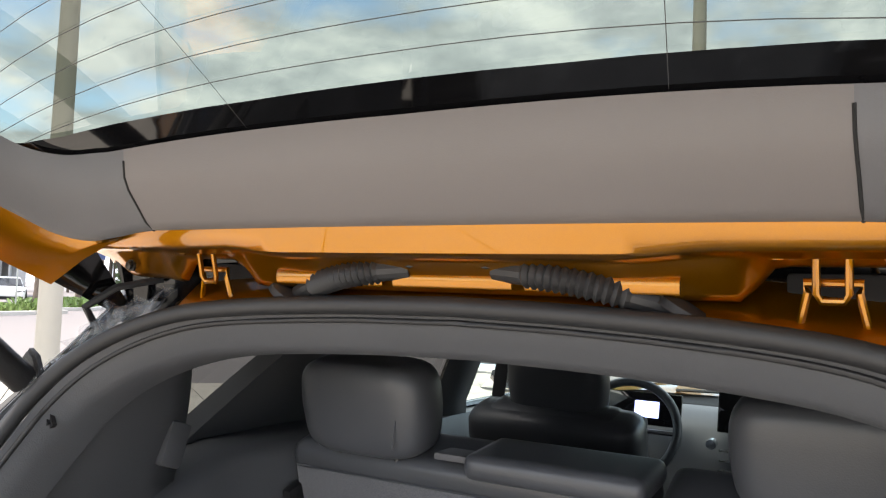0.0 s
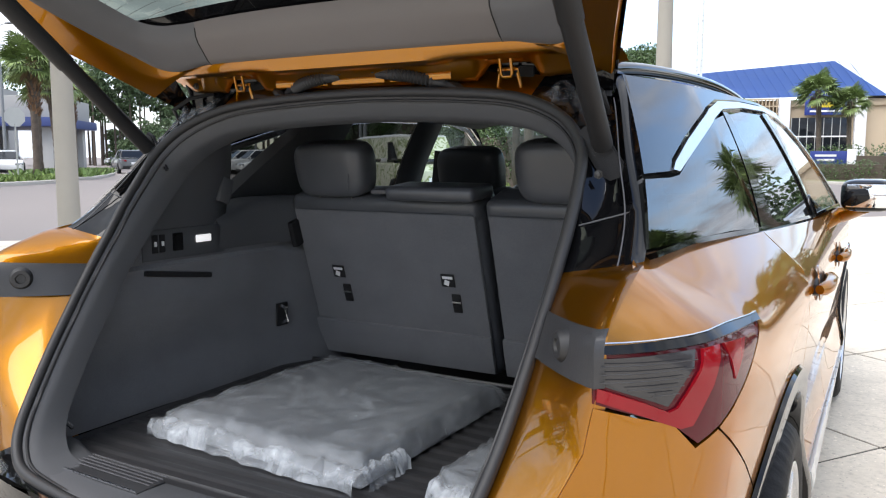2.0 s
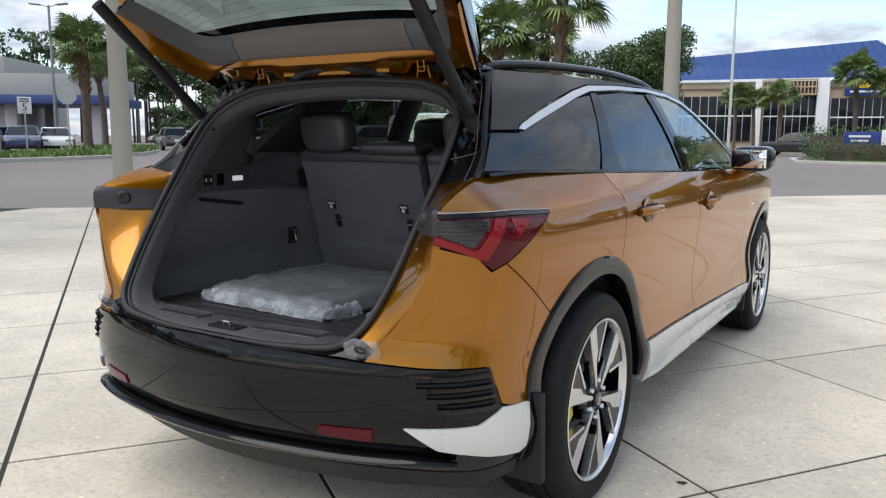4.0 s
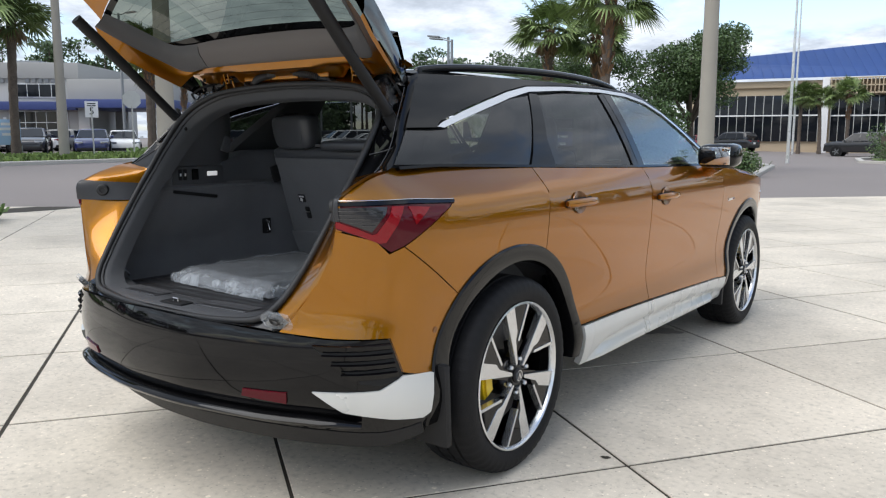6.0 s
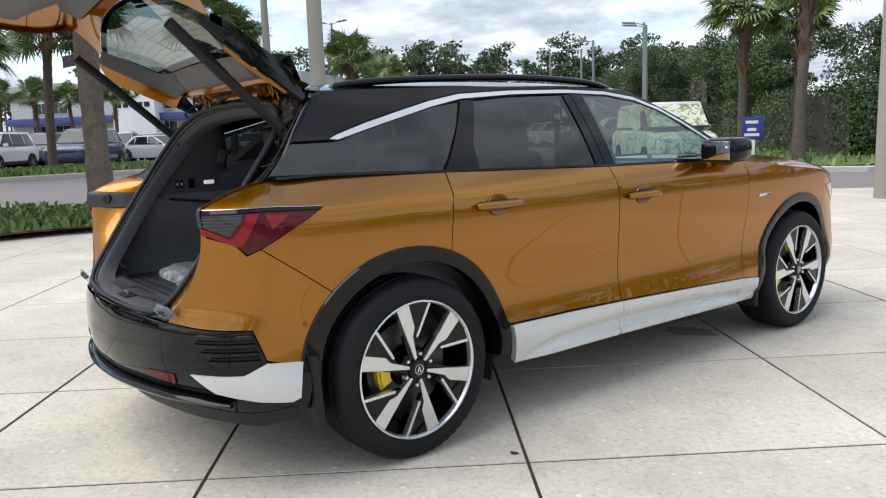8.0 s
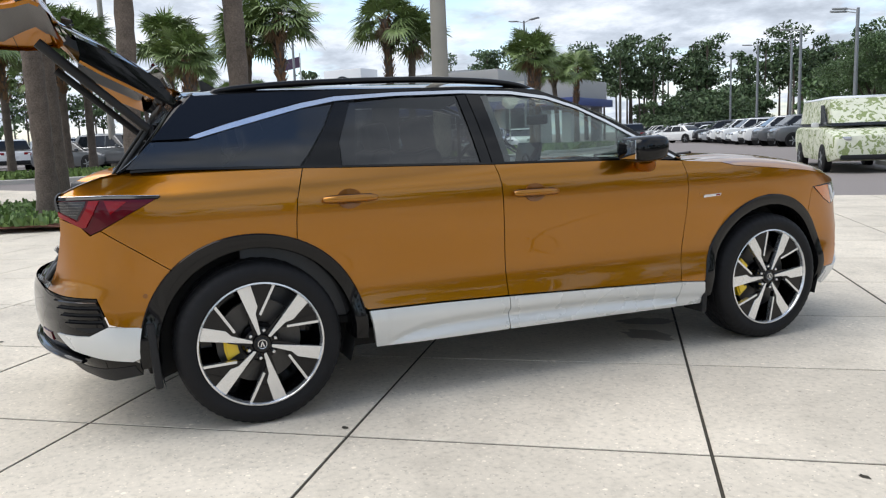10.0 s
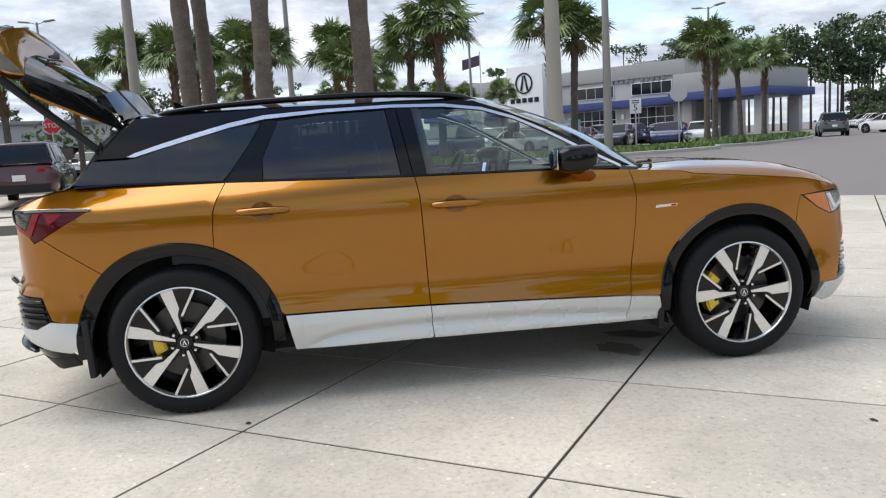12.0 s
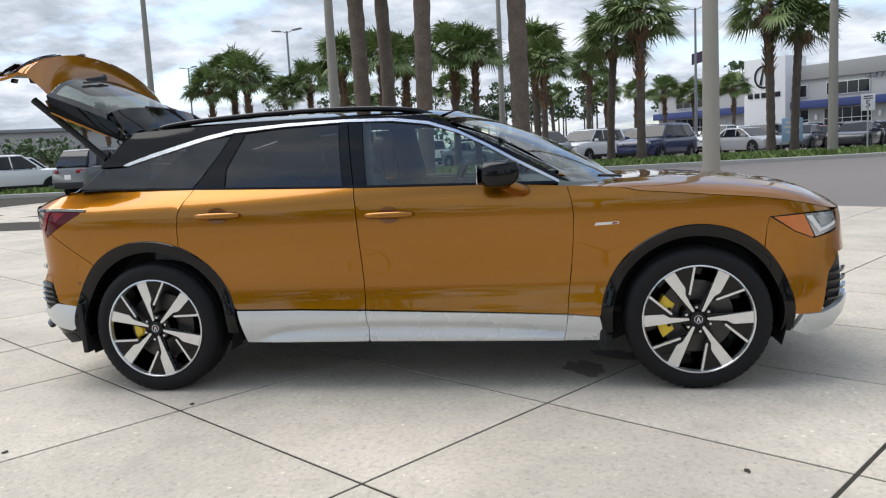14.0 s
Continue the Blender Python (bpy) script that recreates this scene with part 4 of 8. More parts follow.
for sd in (1, -1):
    # striker block with rubber stop
    blk = ring_panel("buffer_block", 61, 69, M_MAT, "grey plastic block with a round rubber stop", (sd,), sink=.010, out=.010)
    part("rubber_stop", lathe([(.0, .006), (.010, .006), (.012, .010), (.020, .010), (.025, .004), (.027, -.012)], pose(sd * .678, -.742, 1.086, 0, 0, -90 - sd * 50), seg=24), M_RUBBER, blk, "round rubber stop")
    # lower bumper buffers
    b2 = part("corner_block", prism([(-.055, -.03), (.045, -.035), (.05, .035), (-.02, .045), (-.058, .02)], .016, pose(sd * .575, -.892, .722, 0, 38, -90 + sd * 14), .005), M_FILM, car, "film-wrapped corner block with a round stop")
    part("rubber_stop", lathe([(.0, .006), (.008, .006), (.010, .012), (.017, .012), (.020, .006), (.022, -.006)], pose(sd * .575, -.906, .728, 0, 38, -90 + sd * 14), seg=20), M_RUBBER, b2, "round rubber stop")
    # strut bracket
    br = part("strut_bracket", prism([(-.026, -.060), (.026, -.063), (.030, .045), (.018, .065), (-.024, .062)], .010, pose(sd * .618, -.382, 1.376, 36, 0, -90 + sd * 8), .004), M_PLASTIC, car, "black strut bracket on the pillar")
    for dz in (-.036, .040):
        part("bolt", lathe([(.0, .007), (.006, .006), (.006, 0), (.009, 0), (.009, -.004)], pose(sd * (.618 + (.006 if dz < 0 else -.008)), -.391 + dz * .70 - .004, 1.376 + dz, 36, 0, -90), seg=6), M_DISC, br)
    part("gas_strut", tube([(sd * .625, -.40, 1.395), (sd * .640, -.66, 1.63)], [.020, .020], sides=14), M_PLASTIC, car, "black powered tailgate strut", 60)
    part("strut_sleeve", tube([(sd * .638, -.62, 1.594), (sd * .657, -.825, 1.780)], [.0225, .0225], sides=14), M_PLASTIC, car, "wider black strut sleeve", 60)
    # crinkled clear film and wiring left at the top corner
    V, F = [], []
    r_ = np.random.default_rng(3)
    for i in range(15):
        for k in range(6):
            q = .15 + .5 * k / 5
            p = np.array(loop_s[18 + i]) * (1 - q) + np.array(edge_s[18 + i]) * q
            V.append((sd * (p[0] + .008 * r_.normal()), p[1] - .012 + .010 * r_.normal(), p[2] + .008 * r_.normal()))
    for i in range(14):
        for k in range(5):
            F.append((i * 6 + k, i * 6 + k + 1, i * 6 + k + 7, i * 6 + k + 6))
    from_arrays("protective_film", V, F, M_LOOSE, car, "crinkled clear protective film")
    part("wiring_loop", tube([(sd * .52, -.26, 1.545), (sd * .56, -.31, 1.53), (sd * .60, -.33, 1.50), (sd * .605, -.30, 1.46)], .006, sides=6), M_PLASTIC, car, "black wiring loop")


# ---- tailgate, raised on its hinges ----
HINGE_Y, HINGE_Z, OPEN = -.30, 1.575, 76.0
gate = new("tailgate")
gate.parent = car
gate["label"] = "raised amber tailgate with rear window and grey inner trim"
LIFTED = pose(0, HINGE_Y, HINGE_Z, -OPEN, 0, 0) @ pose(0, -HINGE_Y, -HINGE_Z)
gate.matrix_basis = Matrix.Translation((0, .052, 0)) @ LIFTED


def opened(x, y, z):
    """A place given with the gate raised, as a place on the shut gate."""
    return LIFTED.inverted() @ Vector((x, y, z))


def gate_glass(b, a, dn=0.0):
    q = abs(b) ** 2.4
    top_w, low_w = .580, .705
    y = (-.470 + .030 * q) * (1 - a) + (-.80 + .18 * q) * a
    z = (1.452 - .022 * q) * (1 - a) + (1.150 + .055 * q) * a + .014 * math.sin(math.pi * a)
    return b * (top_w + (low_w - top_w) * a), y + .68 * dn, z - .72 * dn


panel("rear_glass", [(-1, -.02), (1, -.02), (1, 1), (-1, 1)], gate_glass, M_BACKLIGHT, gate, "tinted rear window with heater lines", step=.1, thick=.004, center=(0, -.2, 1.0))
for k in range(9):
    a = .12 + .085 * k
    part("heater_line", tube([gate_glass(b, a, .004) for b in np.linspace(-.93, .93, 17)], .0005, sides=4), M_HEATER, gate)
for b in (-.35, .45):
    part("heater_line", tube([gate_glass(b, a, .005) for a in np.linspace(.05, .92, 6)], .0004, sides=4), M_HEATER, gate)
# black border round the glass, seen from both sides
for nm, ol in (("glass_border", [(-1, -.03), (1, -.03), (1, .30), (.955, .25), (.90, .205), (.8, .17), (.55, .145), (.3, .132), (-.3, .132), (-.55, .145), (-.8, .17), (-.90, .205), (-.955, .25), (-1, .30)]), ("glass_border", [(-1, 1), (1, 1), (1, .92), (.4, .955), (-.4, .955), (-1, .92)])):
    panel(nm, ol, lambda b, a: gate_glass(b, a, .005), M_GLOSS, gate, "black ceramic glass border", step=.12, thick=0, center=(0, -.2, 1.0))
# roof spoiler
rows = []
for q in np.linspace(0, 1, 9):
    row = []
    for b in np.linspace(-1, 1, 25):
        e = abs(b)
        front = (-.238, 1.590 - .04 * e ** 2.6)
        tip = (-.466 + .04 * e ** 3, 1.546 - .03 * e ** 2.6)
        row.append((b * (.600 + .02 * q), front[0] + (tip[0] - front[0]) * q, front[1] + (tip[1] - front[1]) * q + .006 * math.sin(math.pi * q)))
    rows.append(row)
under = [[(p[0] * .985, p[1] + dy, p[2] - dz) for p in rows[-1]] for dy, dz in ((.002, .014), (.015, .04), (.02, .085))]
part("spoiler", loft(rows + under), M_GLOSS, gate, "gloss black roof spoiler", 50)
part("brake_light", box((.42, .012, .014), pose(0, -.472, 1.530, 0, 0, 0), .003), M_DEEPRED, gate, "slim high brake light")
for sd in (1, -1):
    rows = []
    for q in np.linspace(0, 1, 9):
        outer = (.600 + (.752 - .600) * q, -.232 + (-.54 + .232) * q, 1.552 + (1.212 - 1.552) * q)
        g_ = gate_glass(.985, q)
        mid = ((outer[0] + g_[0]) / 2 + .035, (outer[1] + g_[1]) / 2 - .03, (outer[2] + g_[2]) / 2 + .012)
        rows.append([(sd * outer[0], outer[1] + .02, outer[2] - .01), (sd * outer[0], outer[1], outer[2]), (sd * mid[0], mid[1], mid[2]), (sd * g_[0], g_[1] - .012, g_[2] + .008), (sd * g_[0] * .99, g_[1] + .01, g_[2])])
    part("spoiler_side", loft(rows, flip=sd < 0), M_GLOSS, gate, "gloss black spoiler flank", 40)
# lower skin
gl = [(-1.657, 1.118), (-1.4, 1.119), (-1.1, 1.122), (-.86, 1.132), (-.854, 1.10), (-.855, 1.03), (-.88, .96), (-.938, .858), (-1.005, .77), (-1.078, .694), (-1.25, .700), (-1.45, .706), (-1.657, .709)]
bm = bmesh.new()


def gate_skin(sd, out=0.0):
    def f(s, z):
        hollow = .030 * float(smooth(-1.36, -1.42, s) * smooth(.93, .90, z) * smooth(.715, .75, z))
        return flank(sd, out - hollow)(s, z)
    return f


for sd in (1, -1):
    add_patch(bm, gl, gate_skin(sd), .035, .018, None, .0)
bmesh.ops.remove_doubles(bm, verts=bm.verts[:], dist=.0006)
part("gate_skin", bm, M_PAINT, gate, "amber outer skin with a plate recess", 38)
bm = bmesh.new()
rows = []
for q in np.linspace(0, 1, 6):
    row = []
    for b in np.linspace(-1, 1, 25):
        g_ = gate_glass(b, 1.0)
        s = -1.657 + .80 * abs(b)
        o = shell(s, 1.12)
        row.append(((1 - q) * g_[0] + q * math.copysign(o[0], b), (1 - q) * g_[1] + q * o[1], (1 - q) * (g_[2] - .004) + q * 1.1195 + .006 * math.sin(math.pi * q)))
    rows.append(row)
part("gate_shelf", loft(rows), M_PAINT, gate, "amber shelf under the rear window", 50)
for sd in (1, -1):
    bar = [(-1.365, 1.114), (-1.10, 1.110), (-.856, 1.098), (-.857, 1.044), (-.92, 1.066), (-1.165, 1.070), (-1.20, 1.052), (-1.285, 1.050)]
    lamp = panel("light_bar", bar, gate_skin(sd, .006), M_GLOSS, gate, "black-framed tail light bar", step=.04, thick=.012)
    panel("red_lens", [(-1.33, 1.105), (-1.10, 1.101), (-.864, 1.088), (-.864, 1.062), (-.93, 1.078), (-1.15, 1.082), (-1.20, 1.08), (-1.30, 1.086)], gate_skin(sd, .010), M_DEEPRED, lamp, "dark red lens", step=.04, thick=.004)
    panel("clear_lens", [(-1.275, 1.066), (-1.21, 1.064), (-1.19, 1.074), (-1.285, 1.076)], gate_skin(sd, .010), M_SMOKE, lamp, "clear reversing lens", step=.04, thick=.004)
part("gate_crease", tube([flank(1, .001)(s, .912) for s in np.linspace(-.875, -1.40, 12)], .0028, sides=5), M_PLASTIC, gate, "fine crease line")
part("gate_crease", tube([flank(-1, .001)(s, .912) for s in np.linspace(-.875, -1.40, 12)], .0028, sides=5), M_PLASTIC, gate, "fine crease line")
em = pose(0, -.990, 1.045, 4, 0, 0) @ Matrix.Rotation(radians(-90), 4, "Z")
part("emblem_ring", lathe([(.052, 0), (.062, 0), (.062, .006), (.052, .006), (.052, 0)], em, seg=40), M_CHROME, gate, "bright oval emblem ring")
part("emblem_disc", lathe([(.0, .002), (.053, .002)], em, seg=40), M_GLOSS, gate, "black emblem disc")
for s_ in (-1, 1):
    part("emblem_bar", prism([(-.006, -.046), (.012, -.046), (.006, .046), (-.003, .046)], .006, em @ pose(.001, s_ * .016, 0, s_ * 13, 0, 0)), M_CHROME, gate, "bright emblem bar")


def on_gate(s, z, out):
    p, q, u = (Vector([float(c) for c in shell(s_, z_, out)]) for s_, z_ in ((s, z), (s + .01, z), (s, z + .01)))
    ax, up = (q - p).normalized(), (u - p).normalized()
    no = ax.cross(up).normalized()
    return Matrix((( ax.x, up.x, no.x, p.x), (ax.y, up.y, no.y, p.y), (ax.z, up.z, no.z, p.z), (0, 0, 0, 1)))


for i, w in enumerate((.038, .040, .040)):
    a0 = -1.195 + .047 * i
    part("badge_block", box((w, .036, .006), on_gate(a0 + w / 2, .953, .003), .002), M_CHROME, gate, "bright model badge block")
part("badge_plate", box((.056, .036, .006), on_gate(-.992, .955, .003), .002), M_PRINT, gate, "white and blue badge plate")
part("badge_mark", box((.040, .020, .004), on_gate(-.992, .955, .006), .001), M_BLUE, gate, "blue badge mark")
letters("drive_badge", "AWD", .038, on_gate(-1.034, .872, .004), M_CHROME, gate, .003, "bright raised letters", 1.15)
# number plate frame, plate and lamps in the recess
pf = new("plate_frame")
pf.parent = gate
pf["label"] = "bright plate frame holding a blank amber plate"
for z, h in ((.905, .030), (.752, .034)):
    part("rail", box((.335, .010, h), pose(0, -.956, z, 2, 0, 0), .003), M_CHROME, pf, "bright frame rail")
for x in (-.160, .160):
    part("rail", box((.016, .010, .16), pose(x, -.956, .828, 2, 0, 0), .003), M_CHROME, pf, "bright frame rail")
for z, n, w in ((.905, 9, .016), (.752, 10, .018)):
    for i in range(n):
        part("print_mark", box((w * .7, .003, .013), pose((i - (n - 1) / 2) * w * 1.25, -.9625, z, 2, 0, 0)), M_PLASTIC, pf)
part("plate_boss", box((.11, .006, .055), pose(0, -.948, .825, 2, 0, 0), .02), M_PAINT, pf)
part("lamp_pocket", box((.62, .02, .045), pose(0, -.962, .922, 24, 0, 0), .008), M_PLASTIC, gate, "black plate lamp strip")
for x in (-.2, .2):
    part("plate_lamp", box((.07, .012, .022), pose(x, -.972, .918, 24, 0, 0), .004), M_SMOKE, gate, "clear plate lamp")
part("rear_camera", lathe([(.0, .012), (.009, .012), (.014, .004), (.014, -.01)], pose(-.06, -.972, .918, 0, 30, -90), seg=16), M_GLOSS, gate, "small camera lens")
wp = new("rear_wiper")
wp.parent = gate
wp["label"] = "black rear wiper on the glass"
part("wiper_arm", tube([gate_glass(.0, .93, -.035), gate_glass(.10, .88, -.035), gate_glass(.42, .84, -.03)], [.026, .016, .008], sides=8, flat=.6), M_PLASTIC, wp)
part("wiper_blade", tube([gate_glass(-.03, .86, -.015), gate_glass(.2, .83, -.018), gate_glass(.48, .82, -.015)], .007, sides=6), M_RUBBER, wp)


# inner side of the gate, in a frame of distance back from the hinge and height over it, before opening
def inner(x, back, up):
    return Vector((x, HINGE_Y - back, HINGE_Z + up))


def band(profile, xs_, edge_lift=0.0):
    rows_ = []
    for back, up in profile:
        rows_.append([inner(x, back + edge_lift * abs(x) ** 3, up - .02 * abs(x / .6) ** 3) for x in xs_])
    return loft(rows_)


rows = [[] for _ in range(9)]
for x in np.linspace(-.63, .63, 85):
    e = abs(x)
    arch = float(smooth(.300, .335, e) * (1 - smooth(.425, .455, e)))
    lip = 1.577 + .007 * float(smooth(.20, .29, e))
    foot = 1.541 + .004 * float(smooth(.45, .5, e)) + .034 * arch + .02 * float(smooth(.56, .63, e))
    back = .028 * (e / .6) ** 3
    prof = ((-.432, 1.609), (-.431, 1.603), (-.425, lip + .002), (-.418, lip - .003), (-.388, lip - .001), (-.380, lip - .006), (-.356, foot + .006), (-.350, foot), (-.338, foot - .002))
    for r, (y, z) in zip(rows, prof):
        r.append(opened(x, y + back, z + .004 * (e / .6) ** 2))
part("inner_frame", loft(rows), M_PAINT, gate, "amber pressed inner frame along the hinges", 40)
for x0, x1 in ((-.25, -.09), (-.075, .075), (.09, .25)):
    part("pressing", tube([opened(x0, -.3650, 1.553), opened(x1, -.3650, 1.553)], .009, sides=8, flat=.3, up=opened(0, 1, 0) - opened(0, 0, 0)), M_PAINT, gate, "shallow pressing in the amber frame", 60)
# one moulded surround: side trims, corners and header, from the glass edge to the amber flange
RIM = [((.92, 1.0), (.705, -.770, 1.767)), ((.92, .75), (.668, -.680, 1.715)), ((.92, .5), (.628, -.585, 1.665)), ((.915, .3), (.590, -.505, 1.625)), ((.895, .18), (.562, -.460, 1.600)), ((.84, .105), (.522, -.437, 1.592)),
       ((.76, .075), (.465, -.430, 1.599)), ((.68, .062), (.405, -.428, 1.606)), ((.35, .05), (.20, -.4275, 1.607)), ((0, .045), (0, -.4275, 1.607))]
rim_g = spline([g for g, o in RIM], 4)
rim_o = spline([o for g, o in RIM], 4)


def surround(i0, i1, sides):
    out_rows = []
    for q, bulge, lift in ((0, 0, 0), (.02, 0, .012), (.12, .006, .018), (.3, .013, .010), (.55, .016, 0), (.8, .012, 0), (.95, .006, 0), (1.0, 0, 0)):
        line = []
        for sd, idx in sides:
            for i in idx:
                g_ = LIFTED @ Vector(gate_glass(sd * rim_g[i][0], rim_g[i][1], .010))
                o_ = Vector((sd * rim_o[i][0], rim_o[i][1], rim_o[i][2]))
                p = g_ + (o_ - g_) * q + Vector((0, -.45, -.80)) * bulge + Vector((0, 0, -1)) * lift
                line.append(opened(*p))
        out_rows.append(line)
    return loft(out_rows)


part("header_trim", surround(0, 0, ((-1, range(28, 37)), (1, range(35, 27, -1)))), M_TRIM_SOFT, gate, "soft grey inner header trim", 60)
for sd in (1, -1):
    part("side_trim", surround(0, 0, ((sd, range(0, 29)),)), M_TRIM, gate, "dark grey window side trim", 60)
    seam_pts = []
    for q, bulge, lift in ((.02, 0, .012), (.12, .006, .018), (.3, .013, .010), (.55, .016, 0), (.8, .012, 0), (.98, .003, 0)):
        g_ = LIFTED @ Vector(gate_glass(sd * rim_g[28][0], rim_g[28][1], .010))
        o_ = Vector((sd * rim_o[28][0], rim_o[28][1], rim_o[28][2]))
        seam_pts.append(opened(*(g_ + (o_ - g_) * q + Vector((0, -.45, -.80)) * bulge + Vector((0, 0, -1)) * lift)))
    part("trim_seam", tube(seam_pts, .0016, sides=6), M_DARK, gate, "dark joint in the trim")
    rows = []
    for i in range(0, 24):
        z = 1.21 + .25 * i / 23
        out_e = Vector((float(np.interp(z, [1.2, 1.275, 1.38, 1.515, 1.55], [.752, .715, .668, .615, .575])), float(np.interp(z, [1.2, 1.275, 1.38, 1.515, 1.55], [-.54, -.465, -.375, -.262, -.228])), z))
        i_e = opened(*rim_o[i]) + Vector((-.012, .0, .006))
        rows.append([(sd * p.x, p.y, p.z) for p in (i_e, i_e + Vector((.012, .004, -.006)), (i_e + out_e) / 2 + Vector((0, .008, -.008)), out_e + Vector((-.008, .022, -.012)), out_e + Vector((-.002, .012, -.004)))])
    part("side_flange", loft(rows), M_PAINT, gate, "amber inner side flange", 60)
    part("gate_bolt", lathe([(.0, .006), (.006, .005), (.006, 0), (.0095, 0), (.0095, -.003)], LIFTED.inverted() @ pose(sd * .545, -.352, 1.563, 0, 10, -90), seg=6), M_DISC, gate, "steel bolt")
bm = bmesh.new()
rows = []
for back, up, w in ((.50, -.440, .62), (.545, -.475, .66), (.575, -.53, .69), (.565, -.62, .68), (.555, -.72, .63), (.575, -.80, .56), (.60, -.855, .51), (.645, -.875, .50)):
    rows.append([inner(x * w, back + .04 * (1 - abs(x) ** 2), up) for x in np.linspace(-1, 1, 21)])
part("lower_trim", loft(rows), M_TRIM, gate, "dark grey lower inner trim panel", 50)
part("latch_cover", box((.16, .05, .05), Matrix.Translation(inner(0, .635, -.862)), .014), M_PLASTIC, gate, "black latch cover")
part("close_button", box((.06, .012, .03), pose(.28, -.902, .722, 50, 0, 0), .004), M_GLOSS, gate, "small closing button")
for sd in (1, -1):
    c = .3795
    hp = ((-.052, -.362, 1.592), (-.018, -.364, 1.592), (-.013, -.366, 1.587), (-.013, -.356, 1.550), (-.009, -.353, 1.543), (.009, -.353, 1.543), (.013, -.356, 1.550), (.013, -.366, 1.587), (.018, -.364, 1.592), (.052, -.362, 1.592))
    h = part("hinge", tube([opened(sd * (c + x), y, z) for x, y, z in hp], .0036, sides=8), M_PAINT, gate, "amber hinge loop on the gate")
    for x in (-.044, .044):
        part("hinge_bolt", lathe([(.0, .006), (.0045, .005), (.0045, 0), (.008, 0), (.008, -.003)], LIFTED.inverted() @ pose(sd * (c + x), -.366, 1.586, 0, 0, -90), seg=6), M_PAINT, h)
    fp = ((-.026, -.322, 1.512), (-.027, -.338, 1.522), (-.021, -.343, 1.551), (-.024, -.344, 1.560), (.024, -.344, 1.560), (.021, -.343, 1.551), (.027, -.338, 1.522), (.026, -.322, 1.512))
    part("hinge_foot", tube([(sd * (c + x), y + .05, z) for x, y, z in fp], .0038, sides=8), M_PAINT, car, "amber hinge foot on the roof edge")
    part("hinge_pocket", box((.085, .010, .040), pose(sd * c, -.252, 1.550), .005), M_DARK, car, "dark hinge pocket")
    # ribbed cable boots between roof and gate
    a_, b_ = Vector((sd * .235, -.282, 1.532)), Vector((sd * .055, -.308, 1.566))
    pts, rad = [], []
    for k in range(45):
        q = k / 44
        pts.append(a_ + (b_ - a_) * q + Vector((0, -.022 * math.sin(math.pi * q), .006 * math.sin(math.pi * q))))
        rad.append((.0125 if k % 2 else .0165) if .22 < q < .78 else (.0145 if q < .22 else .0135))
    boot = part("cable_boot", tube(pts, rad, sides=14), M_RUBBER, car, "ribbed black cable boot", 20)
    part("boot_foot", lathe([(.0, .008), (.022, .008), (.034, .002), (.036, -.006)], pose(sd * .25, -.276, 1.530, 0, -60, 0), seg=18), M_RUBBER, boot)
    part("boot_cap", lathe([(.0, .008), (.022, .008), (.030, .003), (.032, -.004)], pose(sd * .048, -.295, 1.570, 0, 90, 0), seg=18), M_RUBBER, boot)

# ---- load bay and cabin ----
def wall_x(y, z):
    """The load bay's side lining, half width."""
    x = .605
    x -= .055 * float(smooth(.02, .22, y)) * float(smooth(1.16, 1.0, z))
    x += .03 * float(smooth(.95, .80, z)) * float(smooth(-.1, -.4, y))
    return x + .035 * float(smooth(1.0, .85, z)) * float(smooth(.25, -.2, y)) - .02 * float(smooth(.80, .69, z))


